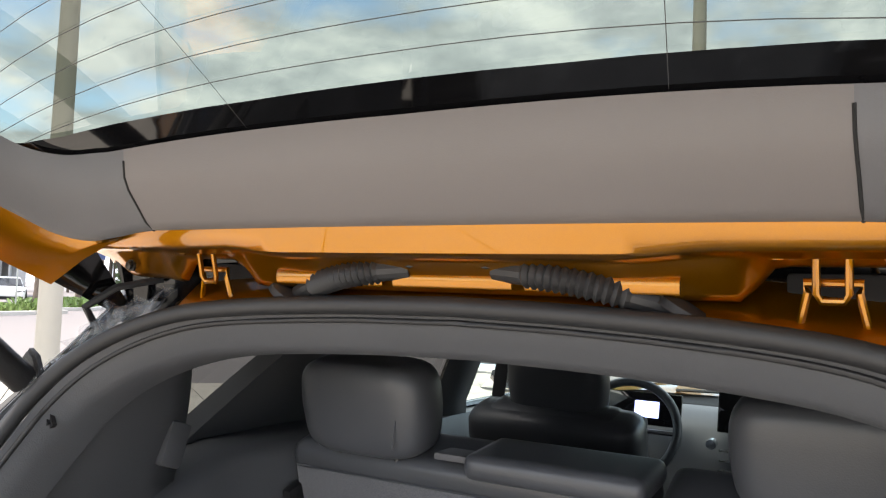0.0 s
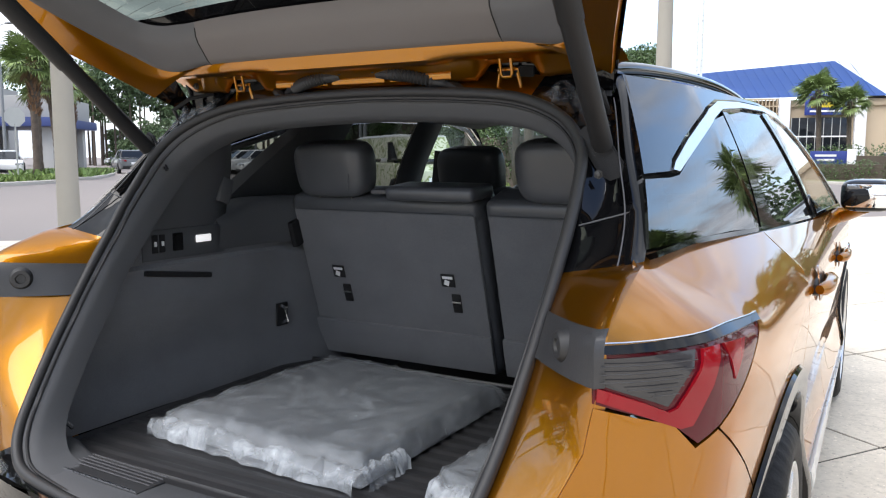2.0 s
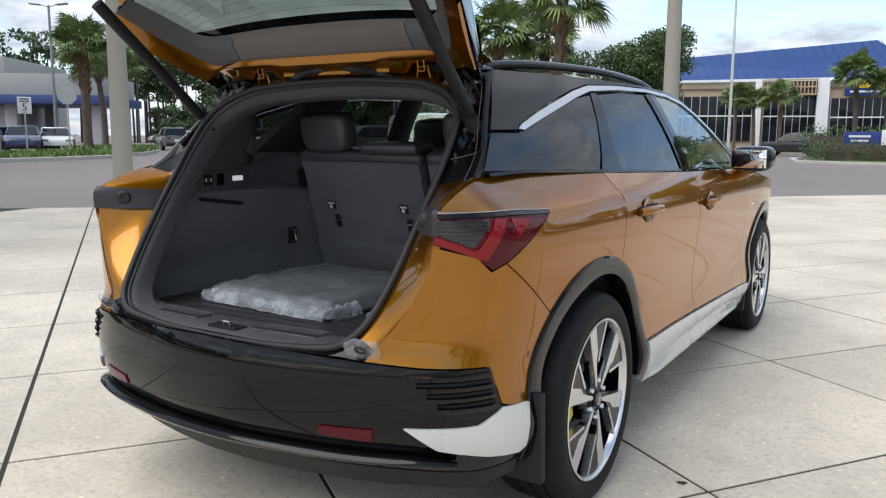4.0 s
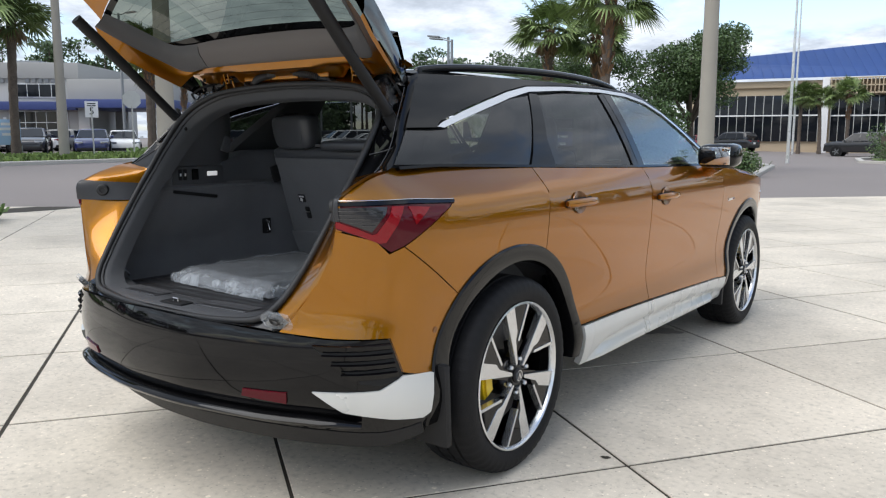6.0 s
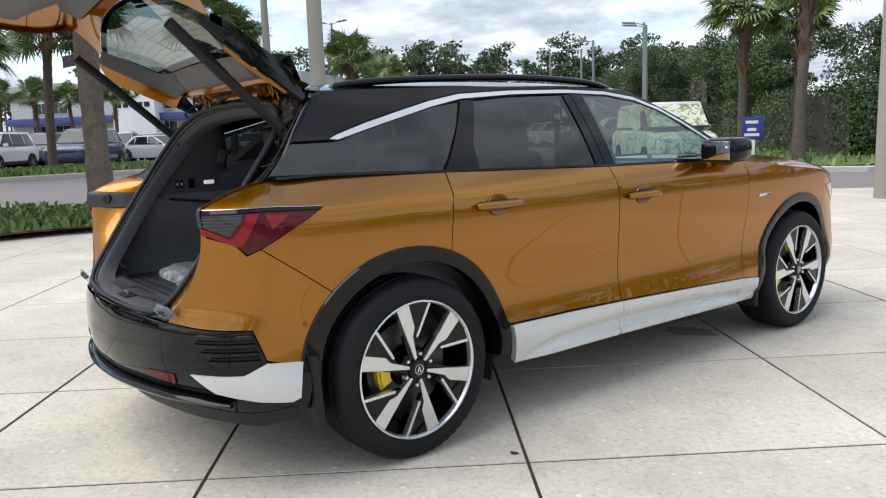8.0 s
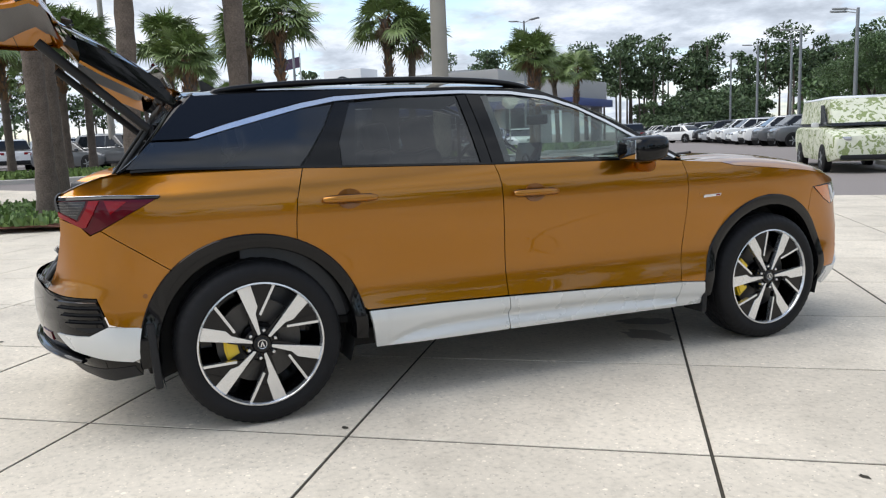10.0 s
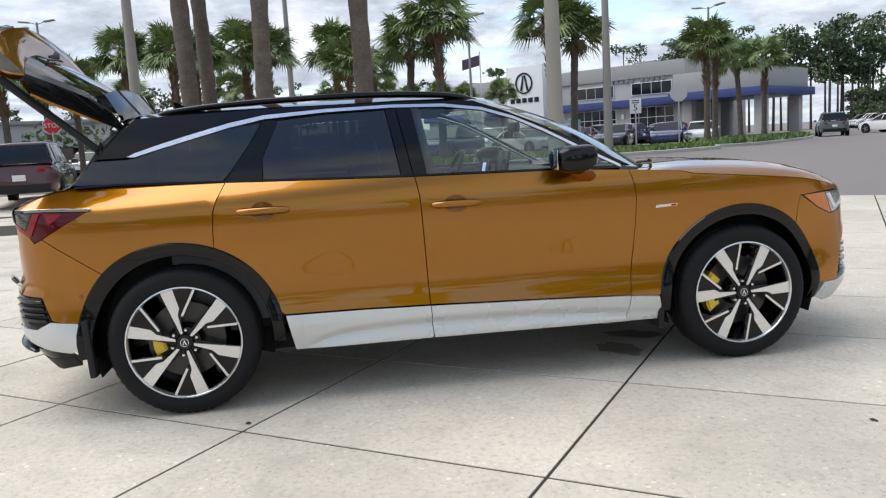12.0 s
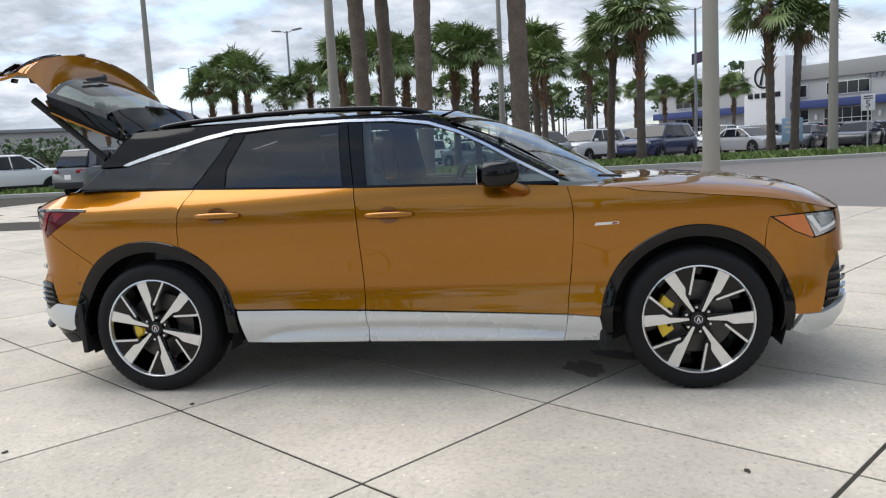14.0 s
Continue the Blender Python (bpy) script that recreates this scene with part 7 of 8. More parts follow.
slab(shop, "porch_roof", m, 2.2, 11.0, -8, 3.2, 3.55, 4.25, M_BAND, "navy porch fascia", .05)
slab(shop, "porch_parapet", m, 2.7, 11.0, -7.6, 2.2, 4.25, 5.95, M_PARAPET, "pale porch parapet", .05)
for x in (3.4, 9.8):
    for y in (-6.5, 1.6):
        slab(shop, "pillar", m, x - .45, x + .45, y - .45, y + .45, -1, 3.6, M_WALL, "pale square pillar", .04)
slab(shop, "sign_tower", m, 25.6, 30.3, -1.5, 1.6, -1, 8.55, M_PRINT, "white sign tower", .06)
tm = m @ pose(27.95, 1.63, 6.75)
part("logo_ring", lathe([(.93, 0), (1.10, 0), (1.10, .06), (.93, .06), (.93, 0)], tm @ Matrix.Rotation(radians(90), 4, "Z"), seg=40), M_PLASTIC, shop, "black ring emblem")
for s in (-1, 1):
    part("logo_bar", prism([(-.08, -.78), (.16, -.78), (.10, .8), (-.04, .8)], .06, tm @ Matrix.Rotation(radians(90), 4, "Z") @ pose(0, s * .26, 0, s * 12, 0, 0)), M_PLASTIC, shop, "black emblem bar")
for i in range(5):
    part("sign_bar", box((.55, .06, .48), m @ pose(26.4 + .78 * i, 1.64, 5.0), .02), M_PLASTIC, shop, "black sign lettering block")
for i in range(10):
    part("sign_bar", box((.36, .06, .42), m @ pose(13.0 + .55 * i + (.5 if i > 4 else 0), .12, 5.95), .02), M_METAL, shop, "grey sign lettering block")
for x in (16, 40):
    slab(shop, "roof_unit", m, x, x + 2.2, -6, -4, 7.45, 8.0, M_METAL, "grey roof unit", .05)

store = thing("store_building", "tan store with a big blue metal roof", "building")
m, L = wall_frame(9.0, 79.5, -24.0, 73.6)
out = 1 if (m @ Vector((10, 1, 0))).length < (m @ Vector((10, -1, 0))).length else -1
m = m @ Matrix.Diagonal((1, out, 1, 1))
slab(store, "wall", m, 0, L, -18, 0, -1, 6.3, M_TAN, "tan stucco wall", .05)
slab(store, "cornice", m, 0, L, -.3, .3, 5.9, 6.5, M_TAN, "", .05)
part("roof", loft([[m @ Vector((8.0, .8, 6.7)), m @ Vector((L + 1, .8, 6.7))], [m @ Vector((11.5, -6.5, 10.6)), m @ Vector((L + 1, -6.5, 9.1))], [m @ Vector((11.5, -7, 10.5)), m @ Vector((L + 1, -7, 9.0))]]), M_ROOFBLUE, store, "blue standing-seam metal roof")
part("roof_side", loft([[m @ Vector((8.0, .8, 6.5)), m @ Vector((8, -14, 6.5))], [m @ Vector((11.5, -6.5, 10.55)), m @ Vector((11.5, -7, 10.55))]]), M_LIMB, store, "brown gable end")
for i in range(30):
    x = 9.0 + i * .85
    top = min(L + 1, x + 1.4)
    if x > L:
        break
    part("roof_seam", tube([m @ Vector((x, .80, 6.72)), m @ Vector((top, -6.4, 10.62 - 1.5 * (top - 11.5) / (L - 10.5)))], .022, sides=5), M_ROOFBLUE, store)
slab(store, "sign_board", m, 10.9, 14.6, .5, .9, 5.1, 7.0, M_NAVY, "navy sign board", .04)
slab(store, "sign_bar", m, 11.4, 14.1, .9, .96, 5.75, 6.4, M_SIGNYEL, "yellow sign lettering block", .02)
slab(store, "sign_underline", m, 11.3, 14.2, .9, .95, 5.35, 5.5, M_PRINT, "white line under the sign lettering", .01)
for x0, x1, z0, z1, n_ in ((10.9, 15.6, 1.0, 4.9, 7), (16.8, 21.2, 1.0, 5.1, 7), (22.2, 33.0, 1.0, 5.2, 14)):
    slab(store, "glazing", m, x0, x1, .0, .2, z0, z1, M_WINDOW, "dark blue-grey glazing", .02)
    for i in range(n_ + 1):
        xx = x0 + (x1 - x0) * i / n_
        slab(store, "mullion", m, xx - .03, xx + .03, .2, .27, z0, z1, M_SIGNBACK, "", .01)
    slab(store, "transom", m, x0, x1, .2, .28, z0 + (z1 - z0) * .55, z0 + (z1 - z0) * .55 + .12, M_PRINT, "pale cross bar", .01)
for x, w in ((9.6, .9), (15.8, 1.0), (21.4, .6)):
    slab(store, "pier", m, x, x + w, 0, .9, -1, 6.7, M_PRINT, "white pier", .03)
for i in range(15):
    slab(store, "pergola_bar", m, 16.9 + .31 * i, 16.98 + .31 * i, .2, 1.2, 5.2, 6.6, M_TAN, "", .01)
for z in (5.2, 5.85, 6.5):
    slab(store, "pergola_rail", m, 16.8, 21.4, 1.05, 1.2, z, z + .12, M_TAN, "", .01)
slab(store, "wing_wall", m, -28, 0, -16, -2, -1, 4.6, M_TAN, "low tan wing", .05)

barn = thing("warehouse", "long low grey industrial building far off", "building")
m, L = wall_frame(-98, -26, -76, -78)
slab(barn, "wall", m, 0, L, -8, 8, -2, 5.4, M_PARAPET, "grey sheet wall", .05)
slab(barn, "roof_edge", m, -.5, L + .5, -8.4, 8.4, 5.4, 5.8, M_METAL, "", .05)
for x in (8, 22, 38):
    slab(barn, "loading_door", m, x, x + 4, 8, 8.1, -1, 3.2, M_METAL, "", .02)
    slab(barn, "loading_door", m, x, x + 4, -8.1, -8, -1, 3.2, M_METAL, "", .02)


# ---- parked cars ----
def far_car(color, kind="suv", name="parked_car", label="", cat="car"):
    """A parked car: lofted body with wheel arches, windows between painted pillars, lamps, four wheels. Its nose points to +y."""
    t = thing(name, label, cat, "parked cars")
    van, suv = kind == "van", kind == "suv"
    Ls, H, W, zb = (2.75, 2.05, 1.0, 1.2) if van else ((2.35, 1.70, .96, 1.06) if suv else (2.38, 1.44, .93, .93))
    low = .30 if suv or van else .22
    body = material("car_paint_" + label.split()[0] + kind, color, rough=.3, coat=1, scale=2, vary=.03)
    # stations along the car: place, height of the shoulder, half width
    if van:
        st = [(-1.0, 1.12, .93), (-.97, 1.2, .98), (-.5, 1.2, 1), (0, 1.2, 1), (.4, 1.2, 1), (.62, 1.18, 1), (.80, 1.10, .98), (.92, 1.02, .94), (.98, .94, .88), (1.0, .80, .82)]
    elif suv:
        st = [(-1.0, .92, .84), (-.975, 1.02, .91), (-.88, 1.07, .96), (-.6, 1.08, 1), (0, 1.06, 1), (.40, 1.05, 1), (.55, 1.06, .995), (.75, 1.04, .97), (.88, .99, .93), (.96, .92, .86), (.99, .80, .80), (1.0, .66, .76)]
    else:
        st = [(-1.0, .82, .80), (-.98, .93, .86), (-.85, .99, .93), (-.6, .98, .98), (0, .94, 1), (.45, .92, 1), (.62, .91, .98), (.80, .85, .95), (.92, .77, .89), (.98, .69, .82), (1.0, .58, .74)]
    rows = []
    for y, zs, w in st:
        lift = .10 * max(0, (abs(y) - .86) / .14)
        zz = lambda k: low + lift + (zs - low - lift) * k
        half = [(.0, 1.0, .030), (.55, 1.0, .026), (.86, 1.0, .008), (.955, .95, 0), (.985, .82, 0), (1.0, .62, 0), (.985, .40, 0), (.985, .20, 0), (.93, .0, 0)]
        pts = [(k * W * w, y * Ls, zz(q) + up) for k, q, up in half]
        rows.append([(-p[0], p[1], p[2]) for p in pts[::-1]] + pts[1:])
    bm = loft(rows, close=True)
    bmesh.ops.holes_fill(bm, edges=[e for e in bm.edges if len(e.link_faces) == 1])
    bmesh.ops.recalc_face_normals(bm, faces=bm.faces[:])
    part("body", bm, M_VANPRINT if van else body, t, "", 40)
    # cabin: a dark glass shell with painted roof and pillars over it
    if van:
        base, top = (-.97, .76), (-.95, .50)
    elif suv:
        base, top = (-.95, .50), (-.80, .16)
    else:
        base, top = (-.72, .52), (-.40, .10)
    side = lambda z: W * (.925 - (.10 if van else .20) * (z - zb) / (H - zb))
    ends = lambda z: tuple(base[k] + (top[k] - base[k]) * ((z - zb) / (H - zb)) ** (1.0 if k else 1.3) for k in (0, 1))

    def level(z, n=9):
        y0, y1 = ends(z)
        w = side(z)
        ring = []
        for q in np.linspace(0, 1, n):
            y = (y0 + (y1 - y0) * q) * Ls
            ring.append((w * (1 - .10 * abs(2 * q - 1) ** 5), y, z))
        return [(-x, y, z_) for x, y, z_ in ring] + ring[::-1]
    zs_ = np.linspace(zb - .06, H - .07, 6)
    cab = [level(z) for z in zs_]
    part("glasshouse", loft([r + [r[0]] for r in cab]), M_VANPRINT if van else M_WINDOW, t, "" if van else "dark windows", 50)
    edge = level(H - .07)
    part("roof", loft([[(x * k, (y - yc) * k + yc, z + dz) for x, y, z in edge + [edge[0]]] for yc in [edge[4][1]] for k, dz in ((1.012, -.03), (1.008, 0), (.96, .035), (.80, .058), (.4, .068), (.0, .07))]), body, t, "", 50)

    def strip(y_low, y_high, wide):
        """A painted pillar on each flank, leaning with the cabin."""
        for s in (-1, 1):
            r_ = []
            for z in np.linspace(zb - .03, H - .08, 5):
                q = (z - zb) / (H - zb)
                y = y_low + (y_high - y_low) * q
                y0, y1 = ends(z)
                u_ = (y - y0) / (y1 - y0)
                fall = lambda yy: (1 - .10 * min(1, abs(2 * (yy - y0) / (y1 - y0) - 1)) ** 5)
                r_.append([(s * (side(z) * fall(y - wide) + .008), (y - wide) * Ls, z), (s * (side(z) * fall(y) + .012), y * Ls, z), (s * (side(z) * fall(y + wide) + .008), (y + wide) * Ls, z)])
            part("pillar", loft(r_, flip=s < 0), body, t)
    if van:
        part("windscreen", loft([[(-.75 * W, .515 * Ls, H - .16), (.75 * W, .515 * Ls, H - .16)], [(-.84 * W, .755 * Ls, zb + .03), (.84 * W, .755 * Ls, zb + .03)]]), M_WINDOW, t, "dark windscreen")
        for s in (-1, 1):
            part("side_window", prism([(.36 * Ls, zb + .08), (.66 * Ls, zb + .08), (.50 * Ls, H - .25), (.36 * Ls, H - .25)], .02, pose(s * W * .905 - .01, 0, 0)), M_WINDOW, t)
            part("print_patch", prism([(-.8 * Ls, .75), (.25 * Ls, .75), (.28 * Ls, 1.15), (-.8 * Ls, 1.15)], .01, pose(s * W * .995 - .005, 0, 0)), M_VANPRINT, t, "green leafy print")
    else:
        b0, t0 = base[0], top[0]
        strip(base[1] - .02, top[1] - .015, .018)
        strip(.02 if suv else .06, -.02 if suv else .0, .012)
        strip(-.46 if suv else -.36, -.45 if suv else -.34, .012)
        strip(b0 + (.10 if suv else .06), t0 + (.05 if suv else .04), .055)
        for s in (-1, 1):
            part("window_line", tube([(s * (side(zb) + .012), q * Ls, zb + .005) for q in np.linspace(base[0] + .08, base[1] - .03, 5)], .012, sides=5), M_CHROME if suv else M_PLASTIC, t)
    if suv:
        for s in (-1, 1):
            part("roof_rail", tube([(s * .58, -.70 * Ls, H - .02), (s * .62, -.3 * Ls, H + .02), (s * .60, .08 * Ls, H - .02)], .022, sides=6), M_METAL, t)
            part("sill_cladding", box((.05, 1.5 * Ls * .62, .13), pose(s * W * .955, 0, low + .07), .02), M_PLASTIC, t)
    for y in (-.60, .63):
        for s in (-1, 1):
            w = new("wheel")
            w.parent = t
            mm = pose(s * W * 1.0, y * Ls, .345) @ (Matrix() if s > 0 else pose(0, 0, 0, 0, 0, 180))
            part("arch", lathe([(.0, .004), (.36, .004), (.405, .010), (.42, -.02)], mm, seg=28), M_PLASTIC if suv else M_DARK, w, "dark wheel arch")
            part("tyre", lathe([(.235, .012), (.30, .022), (.335, .012), (.345, -.03), (.345, -.2), (.2, -.22)], mm, seg=28), M_TYRE, w)
            part("rim", lathe([(.0, .010), (.05, .014), (.09, .006), (.235, .014), (.245, .018)], mm, seg=24), M_DARK, w)
            for k in range(5):
                part("spoke", prism([(-.030, .03), (.030, .03), (.020, .225), (-.020, .225)], .012, mm @ Matrix.Rotation(radians(72 * k + 20), 4, "X") @ pose(.012, 0, 0)), M_METAL, w)
    nose, tail = (.90, .93) if van else ((.84, .93) if suv else (.69, .86))
    for s in (-1, 1):
        part("headlamp", box((.40, .14, .11), pose(s * W * .66, Ls * .962, nose, 0, 0, s * -22), .03), M_HEAD, t)
        part("tail_lamp", box((.36, .12, .13), pose(s * W * .66, -Ls * .975, tail, 0, 0, s * 14), .03), M_RED, t)
        part("mirror", box((.20, .10, .14), pose(s * (W + .07), .40 * Ls, zb + .07), .04), body, t)
    part("grille", box((.85, .06, .26), pose(0, Ls * .985, nose - .18), .03), M_PLASTIC, t)
    part("bumper", box((1.5, .1, .14), pose(0, Ls * .985, low + .12), .04), M_PLASTIC, t)
    part("rear_bumper", box((1.5, .1, .22), pose(0, -Ls * .985, low + .16), .04), M_PLASTIC, t)
    if not van:
        z0, z1 = zb + .02, H - .12
        part("windscreen_edge", tube([(x * side(z0) * .86, (ends(z0)[1] + .012) * Ls, z0) for x in (-1, 0, 1)], .015, sides=5), M_PLASTIC, t)
    part("plate", box((.32, .02, .16), pose(0, -Ls - .005, .74), .005), M_PRINT, t)
    return t


M_VANPRINT = material("leafy_print", (.62, .63, .50), rough=.5, scale=9, vary=.12)
nodes_, links_ = M_VANPRINT.node_tree.nodes, M_VANPRINT.node_tree.links
coat_ = nodes_["Principled BSDF"].inputs["Base Color"]
plain = coat_.links[0].from_socket
spots_, where, blend = nodes_.new("ShaderNodeTexNoise"), nodes_.new("ShaderNodeValToRGB"), nodes_.new("ShaderNodeMix")
spots_.inputs["Scale"].default_value, spots_.inputs["Detail"].default_value, spots_.inputs["Distortion"].default_value = 5.5, 3, 1.4
where.color_ramp.elements[0].position, where.color_ramp.elements[1].position = .52, .56
links_.new(nodes_["Texture Coordinate"].outputs["Object"], spots_.inputs["Vector"])
links_.new(spots_.outputs["Fac"], where.inputs[0])
blend.data_type = "RGBA"
blend.inputs["B"].default_value = (.22, .27, .10, 1)
links_.new(where.outputs[0], blend.inputs["Factor"])
links_.new(plain, blend.inputs["A"])
links_.new(blend.outputs["Result"], coat_)
PAINTS = [("white", (.75, .75, .74)), ("silver", (.38, .39, .40)), ("black", (.012, .012, .014)), ("navy", (.007, .013, .085)), ("grey", (.09, .095, .10)), ("red", (.22, .012, .015)), ("maroon", (.055, .008, .014))]
kinds = {}
first = [("white", "suv", -35.6, 3.9, -126), ("navy", "suv", -31.9, 6.8, -124), ("silver", "sedan", -40.5, 12.6, -62), ("maroon", "suv", -19.5, -7.6, 100), ("grey", "suv", -21.8, -13.6, 72), ("white", "van", -11.9, 19.0, -128)]


def spot(color, kind, x, y, turn, label=""):
    key = (color, kind)
    at = pose(x, y, gz(x, y), 0, 0, turn)
    if key not in kinds:
        o = far_car(dict(PAINTS)[color], kind, "parked_van" if kind == "van" else "parked_car", label or f"{color} parked {'estate' if kind == 'suv' else 'saloon'} car on the asphalt", "van" if kind == "van" else "car")
        o.matrix_world = at
        kinds[key] = o
        return o
    o = copy_thing(kinds[key], at)
    if label:
        o["label"] = label
    return o


for c, k, x, y, a in first:
    spot(c, k, x, y, a, "white panel van with green leafy print on the road" if k == "van" else "")
r = random.Random(4)
pick = ["white", "white", "silver", "black", "grey", "navy", "white", "silver", "red", "white", "black"]
# rows in front of the showroom
for row, (ax, ay, bx, by, n, turn) in enumerate(((-38.5, -1.0, -40.0, 8.5, 3, -126), (-54.5, 18.0, -62.5, 33.5, 7, 120), (-38.5, -3.0, -34.5, 2.5, 3, -45), (-46, -12, -43, 8, 8, 100), (-55, -20, -50, 8, 10, -80), (-52.0, 11, -58, 20, 4, 118))):
    for i in range(n):
        q = (i + .5) / n
        spot(r.choice(pick), r.choice(["suv", "suv", "sedan"]), ax + (bx - ax) * q + r.uniform(-.2, .2), ay + (by - ay) * q, turn + r.uniform(-2, 2))
# the long row along the aisle
for i in range(25):
    q = i / 24
    x, y = -25.2 - 70 * q, 32.8 + 42.0 * q
    spot(r.choice(["white", "white", "silver", "grey", "black", "white"]), r.choice(["suv", "suv", "sedan"]), x, y, 149 + r.uniform(-2, 2))
for c, k, x, y, a in (("black", "sedan", -40.6, 18.4, -122), ("navy", "sedan", -39.6, 21.4, -122), ("white", "sedan", -41.5, 24.4, -120), ("grey", "sedan", -41.0, 15.6, -120), ("white", "suv", -44.5, 11.8, -115), ("grey", "suv", -45.5, 8.2, -112),
                      ("red", "sedan", -50.0, 19.5, -118), ("white", "sedan", -52.0, 23.0, -118), ("silver", "suv", -49.0, 15.5, -118)):
    spot(c, k, x, y, a)
spot("grey", "suv", -47.5, 37.5, 60)
spot("white", "sedan", -49.0, 43.5, 100)
spot("white", "suv", -24.2, -20.0, 40)
spot("silver", "suv", -28.5, -12.5, 60)
for x, y, a, c in ((-30, -24, 60, "white"), (-34, -20, 60, "grey"), (-38, -24, 70, "silver"), (-18.7, 69.6, 70, "black"), (-3, 62, 90, "grey"), (1.5, 62, 90, "grey"), (-7, 61, 90, "black"), (-22.3, 72.5, 70, "red")):
    spot(c, "suv" if c != "red" else "sedan", x, y, a)


# ---- trees and hedges ----
def tree(x, y, h, spread, seed, name="oak_tree", label="leafy live oak with a wide open crown", leaf=.055, count=34000):
    t = thing(name, label, "tree", at=pose(x, y, gz(x, y)))
    r = random.Random(seed)
    bm = bmesh.new()
    fork = h * .34
    add_tube(bm, [(0, 0, -.1), (.05, .04, fork * .5), (0, .1, fork)], [.22, .16, .14], sides=9)
    tips = []
    for k in range(9):
        a = k * 2.4 + r.uniform(-.3, .3)
        el = r.uniform(.5, 1.25)
        ln = spread * r.uniform(.6, 1.0)
        d = Vector((math.cos(a) * math.cos(el), math.sin(a) * math.cos(el), math.sin(el)))
        mid = Vector((0, .1, fork)) + d * ln * .5 + Vector((0, 0, .1))
        end = Vector((0, .1, fork)) + d * ln + Vector((0, 0, h * .12))
        add_tube(bm, [(0, .1, fork), mid, end], [.10, .06, .02], sides=6)
        tips += [end, mid + Vector((r.uniform(-.5, .5), r.uniform(-.5, .5), r.uniform(.2, .7)))]
    part("trunk", bm, M_LIMB, t, "dark bark trunk and limbs", 60)
    cl = []
    for p in tips:
        for _ in range(3):
            q = p + Vector((r.uniform(-1, 1), r.uniform(-1, 1), r.uniform(-.4, .8))) * spread * .28
            cl.append((tuple(q), (spread * r.uniform(.18, .30),) * 2 + (spread * r.uniform(.12, .2),), count // (len(tips) * 3)))
    v, f = leaf_cloud(cl, leaf)
    from_arrays("crown", v, f, M_LEAF, t, "small dark green leaves")
    return t


tree(-8.7, 29.6, 5.6, 3.0, 3)
tree(-16.5, 33.0, 5.2, 2.6, 8)
tree(-21.0, 37.5, 6.0, 3.0, 12)
tree(-34, 47.5, 6.2, 3.4, 21)
tree(-28, 41.5, 5.6, 3.2, 22)


def hedge(ax, ay, bx, by, h, w, n, name, label, leaf=.12, mat=None):
    t = thing(name, label, "hedge", at=pose(0, 0, 0))
    L = math.dist((ax, ay), (bx, by))
    k = max(2, int(L / (w * .8)))
    cl = []
    for i in range(k + 1):
        q = i / k
        x, y = ax + (bx - ax) * q + rng.uniform(-.2, .2) * w, ay + (by - ay) * q + rng.uniform(-.2, .2) * w
        hh = h * rng.uniform(.82, 1.08)
        for z in np.arange(w * .4, hh, w * .55):
            cl.append(((x + rng.uniform(-.15, .15), y + rng.uniform(-.15, .15), gz(x, y) + z), (w * .62, w * .62, w * .45), 0))
    each = max(12, n // len(cl))
    v, f = leaf_cloud([(c, rr, each) for c, rr, _ in cl], leaf)
    from_arrays("leaves", v, f, mat or M_LEAF, t)
    # a plain bark-coloured block fills the middle, up to .72 of the height
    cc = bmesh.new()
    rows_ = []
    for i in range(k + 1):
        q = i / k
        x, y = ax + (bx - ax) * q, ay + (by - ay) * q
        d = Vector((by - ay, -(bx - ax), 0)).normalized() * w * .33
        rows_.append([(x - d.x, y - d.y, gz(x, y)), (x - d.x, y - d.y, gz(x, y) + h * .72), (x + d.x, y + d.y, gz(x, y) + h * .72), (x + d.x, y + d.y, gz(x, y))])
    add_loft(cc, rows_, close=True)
    part("inner_block", cc, M_LIMB, t, "solid dark brown block inside the leaves")
    return tagged(t, kind="stuff")


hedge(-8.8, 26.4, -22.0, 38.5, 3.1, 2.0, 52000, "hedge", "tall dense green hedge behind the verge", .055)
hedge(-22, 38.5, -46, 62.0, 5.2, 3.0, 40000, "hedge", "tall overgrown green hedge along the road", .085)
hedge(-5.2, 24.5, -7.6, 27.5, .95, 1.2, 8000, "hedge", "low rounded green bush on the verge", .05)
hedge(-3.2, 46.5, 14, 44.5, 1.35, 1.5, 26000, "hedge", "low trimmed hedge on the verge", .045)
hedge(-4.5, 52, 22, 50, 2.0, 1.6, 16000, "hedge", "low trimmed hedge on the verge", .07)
hedge(-46, -34, -36, -46, 2.6, 2.4, 2600, "hedge", "green bushes at the edge of the car park", .2)
hedge(-60, -18, -62, -60, 3.0, 3.0, 3000, "hedge", "green bushes at the edge of the car park", .25)
hedge(-75, -10, -70, -30, 3.0, 3.0, 1500, "hedge", "green bushes at the edge of the car park", .25)


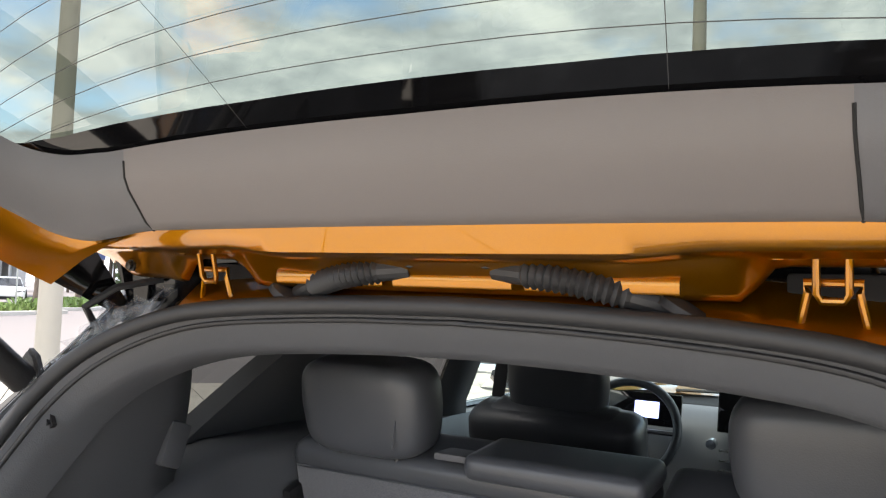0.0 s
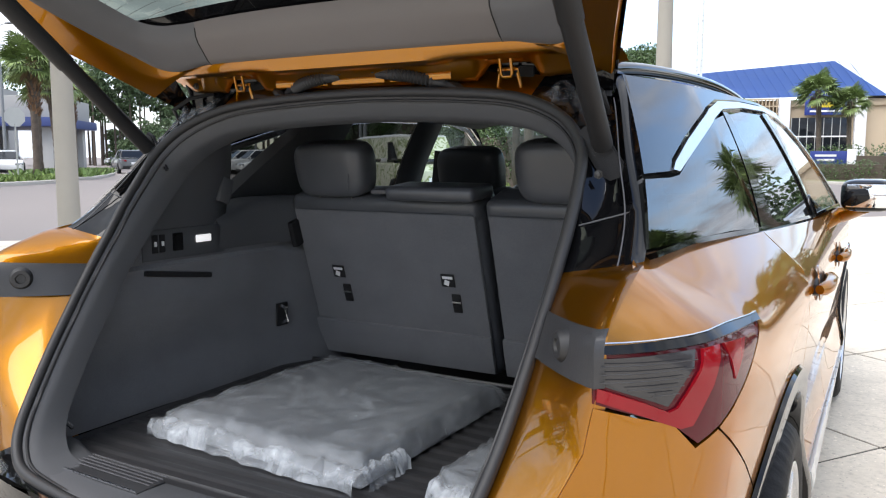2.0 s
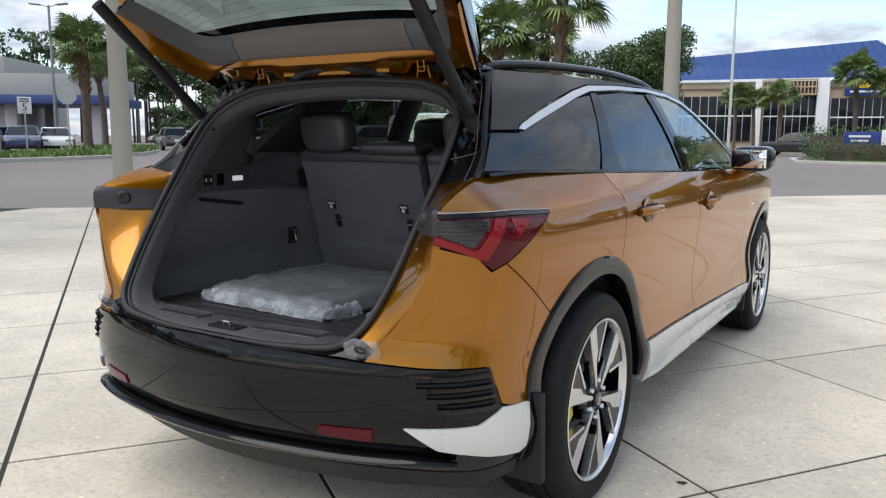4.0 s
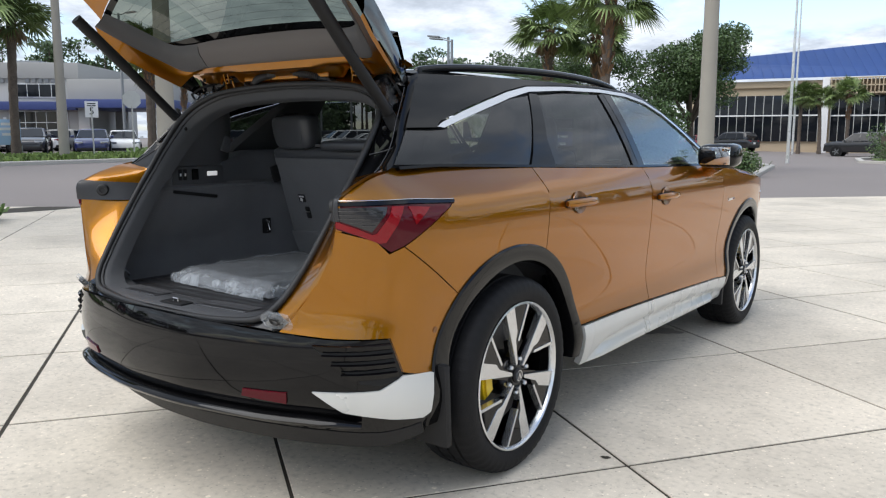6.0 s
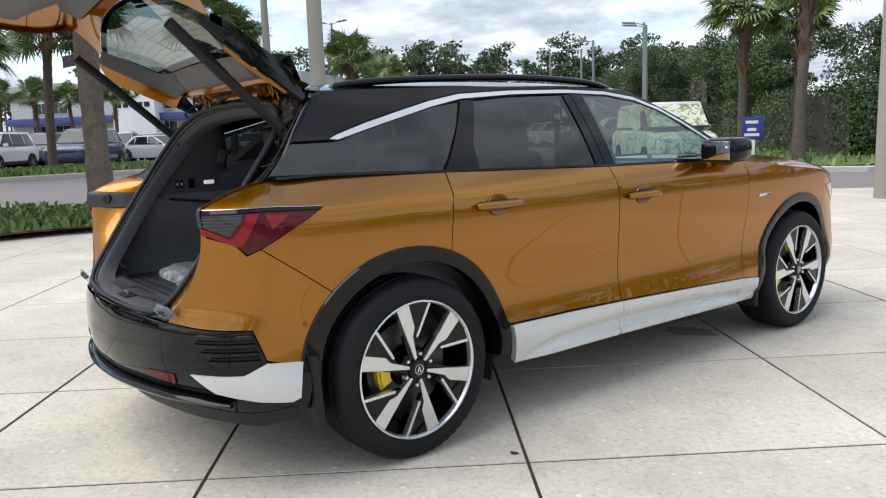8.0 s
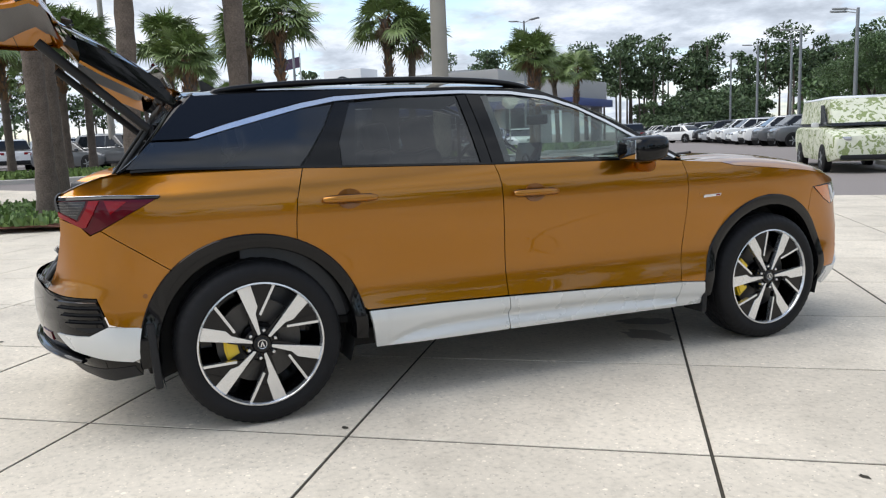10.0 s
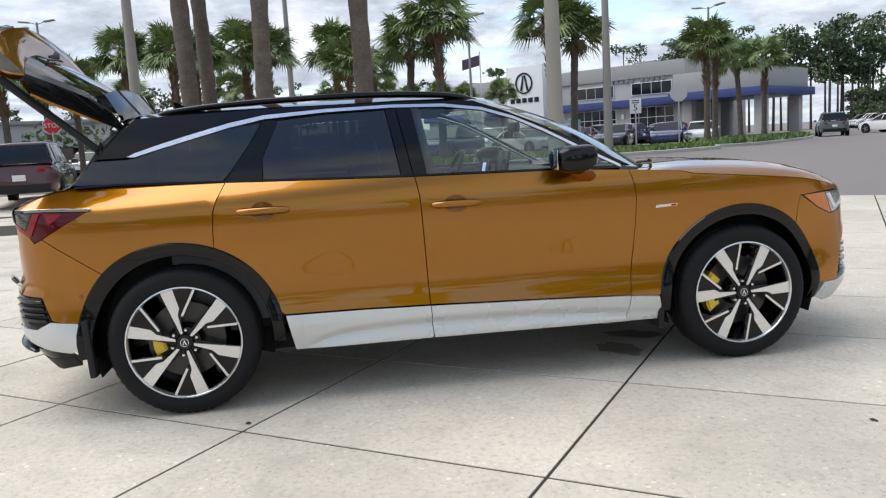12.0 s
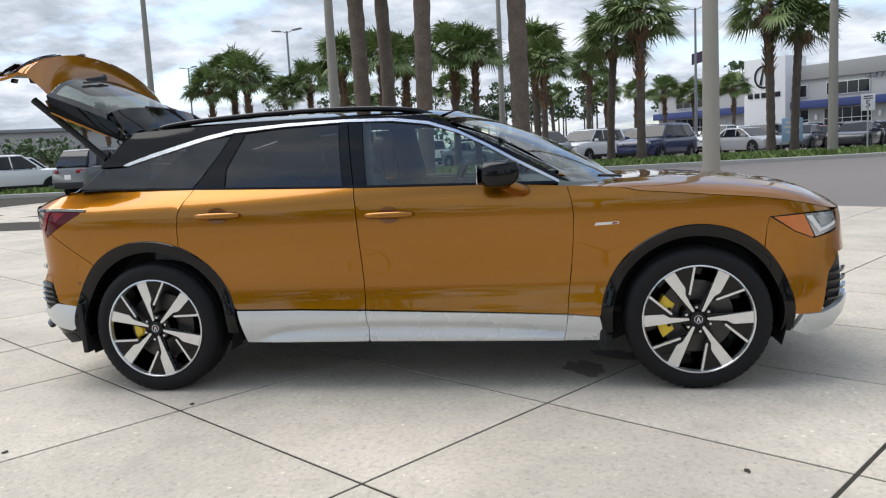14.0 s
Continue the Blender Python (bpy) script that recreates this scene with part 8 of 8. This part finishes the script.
def woods(name, label, pts, h, n_trees, per, leaf, mat, trunks=True):
    """A far line of trees: thin trunks and ragged clumps of foliage, many small leaves."""
    r = random.Random(len(pts) * 7 + n_trees)
    seg = [math.dist(pts[i], pts[i + 1]) for i in range(len(pts) - 1)]
    cl, tv = [], bmesh.new()
    for _ in range(n_trees):
        q = r.random() * sum(seg)
        i = 0
        while q > seg[i]:
            q -= seg[i]
            i += 1
        a = q / seg[i]
        x = pts[i][0] + (pts[i + 1][0] - pts[i][0]) * a + r.uniform(-5, 5)
        y = pts[i][1] + (pts[i + 1][1] - pts[i][1]) * a + r.uniform(-5, 5)
        hh = h * r.uniform(.72, 1.1)
        z0 = gz(x, y)
        if trunks:
            add_tube(tv, [(x, y, z0), (x + r.uniform(-.4, .4), y, z0 + hh * .93)], [.20, .07], sides=5)
        for k in range(9 if trunks else 6):
            zz = z0 + hh * (r.uniform(.52, 1.0) if trunks else r.uniform(.05, .95))
            s = hh * (.125 if trunks else .20) * (1.25 - .5 * (zz - z0) / hh)
            cl.append(((x + r.uniform(-1, 1) * s * 1.1, y + r.uniform(-1, 1) * s * 1.1, zz), (s, s, s * .55), per // 9))
    v, f = leaf_cloud(cl, leaf)
    ob = from_arrays(name, v, f, mat)
    tagged(ob, label, "trees", kind="stuff")
    if trunks:
        part("trunks", tv, M_LIMB, ob, "thin bare trunks")
    else:
        tv.free()


woods("pine_wood", "far line of tall dark pines", [(-113, 53), (-105, 62), (-85, 84), (-62, 104)], 14.0, 100, 520, .27, M_DARKLEAF)
woods("pine_wood", "far line of tall dark pines", [(-128, 30), (-150, -10), (-160, -60)], 13, 40, 260, .36, M_DARKLEAF)
woods("far_trees", "rounded green trees behind the parked cars", [(-60, 60), (-78, 72), (-102, 84)], 5.6, 100, 1000, .20, M_DARKLEAF, trunks=False)
woods("far_trees", "rounded green trees along the road", [(-38, 56), (-50, 64), (-62, 70)], 6.0, 22, 1200, .20, M_LEAF, trunks=False)
woods("far_trees", "rounded green trees beyond the car park", [(-92, -30), (-84, -50), (-78, -70)], 4.6, 16, 600, .22, M_LEAF, trunks=False)
woods("far_trees", "rounded green trees along the far side of the forecourt", [(9, 37), (18, 30), (27, 20), (32, 2), (33, -24)], 7.5, 46, 1600, .15, M_LEAF, trunks=False)
woods("far_trees", "rounded green trees beyond the store", [(-60, 96), (-30, 98), (-6, 100), (30, 96)], 8, 30, 700, .26, M_LEAF, trunks=False)

# ---- forecourt slabs, laid on a skew grid with open joints ----
forecourt = thing("pavement", "pale concrete forecourt slabs with dark open joints", "pavement", kind="structure")
GRID_O, GRID_U, GRID_V = (1.285, .29), (.584, .812), (-.812, .584)
u_lines = [-2.48 - 5.53 * k + d for k in (4, 3, 2, 1) for d in (0, 1.16, 2.48, 4.03)] + [-2.48, -1.32, 0, 1.55] + [3.05 + 5.53 * k + d for k in (0, 1, 2, 3) for d in (0, 1.16, 2.48, 4.03)]
v_lines = [1.265 * k for k in range(-16, 16)]
wide = {round(-2.48 + 5.53 * k, 2) for k in range(-5, 6)}
far_v, far_f = [], []
for i in range(len(u_lines) - 1):
    for j in range(len(v_lines) - 1):
        ga = .010 if round(u_lines[i], 2) in wide else .0075
        gb = .010 if round(u_lines[i + 1], 2) in wide else .0075
        cell = [(u_lines[i] + ga, v_lines[j] + .008), (u_lines[i + 1] - gb, v_lines[j] + .008), (u_lines[i + 1] - gb, v_lines[j + 1] - .008), (u_lines[i] + ga, v_lines[j + 1] - .008)]
        poly = [(GRID_O[0] + a * GRID_U[0] + b * GRID_V[0], GRID_O[1] + a * GRID_U[1] + b * GRID_V[1]) for a, b in cell]
        poly = clip_half(clip_half(poly, ROAD_N, ROAD_D), (1, 0), 9.5)
        if len(poly) < 3:
            continue
        cx, cy = sum(p[0] for p in poly) / len(poly), sum(p[1] for p in poly) / len(poly)
        n = len(poly)
        top = [(p[0] + (cx - p[0]) * .0015, p[1] + (cy - p[1]) * .0015, gz(*p)) for p in poly]
        rim = [(p[0], p[1], gz(*p) - .002) for p in poly]
        low = [(p[0], p[1], gz(*p) - .06) for p in poly]
        faces = [tuple(range(n))] + [(k + n, (k + 1) % n + n, (k + 1) % n, k) for k in range(n)] + [(k + 2 * n, (k + 1) % n + 2 * n, (k + 1) % n + n, k + n) for k in range(n)]
        if math.dist((cx, cy), (.5, 1.8)) < 9.5:
            from_arrays("slab", top + rim + low, faces, M_CONC, forecourt)
        else:
            b = len(far_v)
            far_v += top + rim + low
            far_f += [tuple(q + b for q in f) for f in faces]
ob = from_arrays("outer_slabs", far_v, far_f, M_CONC, forecourt)
ob["kind"] = "stuff"
bm = bmesh.new()
base = clip_half([(-34, -34), (9.48, -34), (9.48, 40), (-34, 40)], ROAD_N, ROAD_D - .02)
bm.faces.new([bm.verts.new((p[0], p[1], 0)) for p in base])
for axis in (0, 1):
    for k in range(-32, 40, 3):
        co, no = [0, 0, 0], [0, 0, 0]
        co[axis], no[axis] = k, 1
        bmesh.ops.bisect_plane(bm, geom=bm.verts[:] + bm.edges[:] + bm.faces[:], plane_co=co, plane_no=no)
for v in bm.verts:
    v.co.z = gz(v.co.x, v.co.y) - .0045
part("joint_bed", bm, M_JOINT, forecourt, "dark soil and filler in the joints")
# oily stain beside the front wheel and a few drain spots
def stain(name, cx, cy, a, b, turn, mat, label):
    r = random.Random(name + str(cx))
    pts = [(cx + math.cos(radians(turn)) * x - math.sin(radians(turn)) * y, cy + math.sin(radians(turn)) * x + math.cos(radians(turn)) * y) for x, y in
           [(a * math.cos(q) * r.uniform(.75, 1.2), b * math.sin(q) * r.uniform(.7, 1.25)) for q in [i * math.pi / 9 for i in range(18)]]]
    bm = bmesh.new()
    bm.faces.new([bm.verts.new((x, y, .0035)) for x, y in pts])
    part(name, bm, mat, forecourt, label)


M_STAIN = material("damp_oil_stain", (.27, .235, .19), rough=.55, scale=6, vary=.3)
stain("water_stain", .53, 2.50, .17, .11, 20, M_STAIN, "dark damp stain on the concrete")
stain("water_stain", .22, 2.72, .20, .09, 60, M_STAIN, "dark damp stain on the concrete")
for x, y in ((1.18, .31), (2.02, 3.1), (1.9, -.3), (2.6, 1.9), (-1.6, -1.4), (3.0, 2.6)):
    stain("spot", x, y, .022, .013, 10, M_JOINT, "small dark spot")
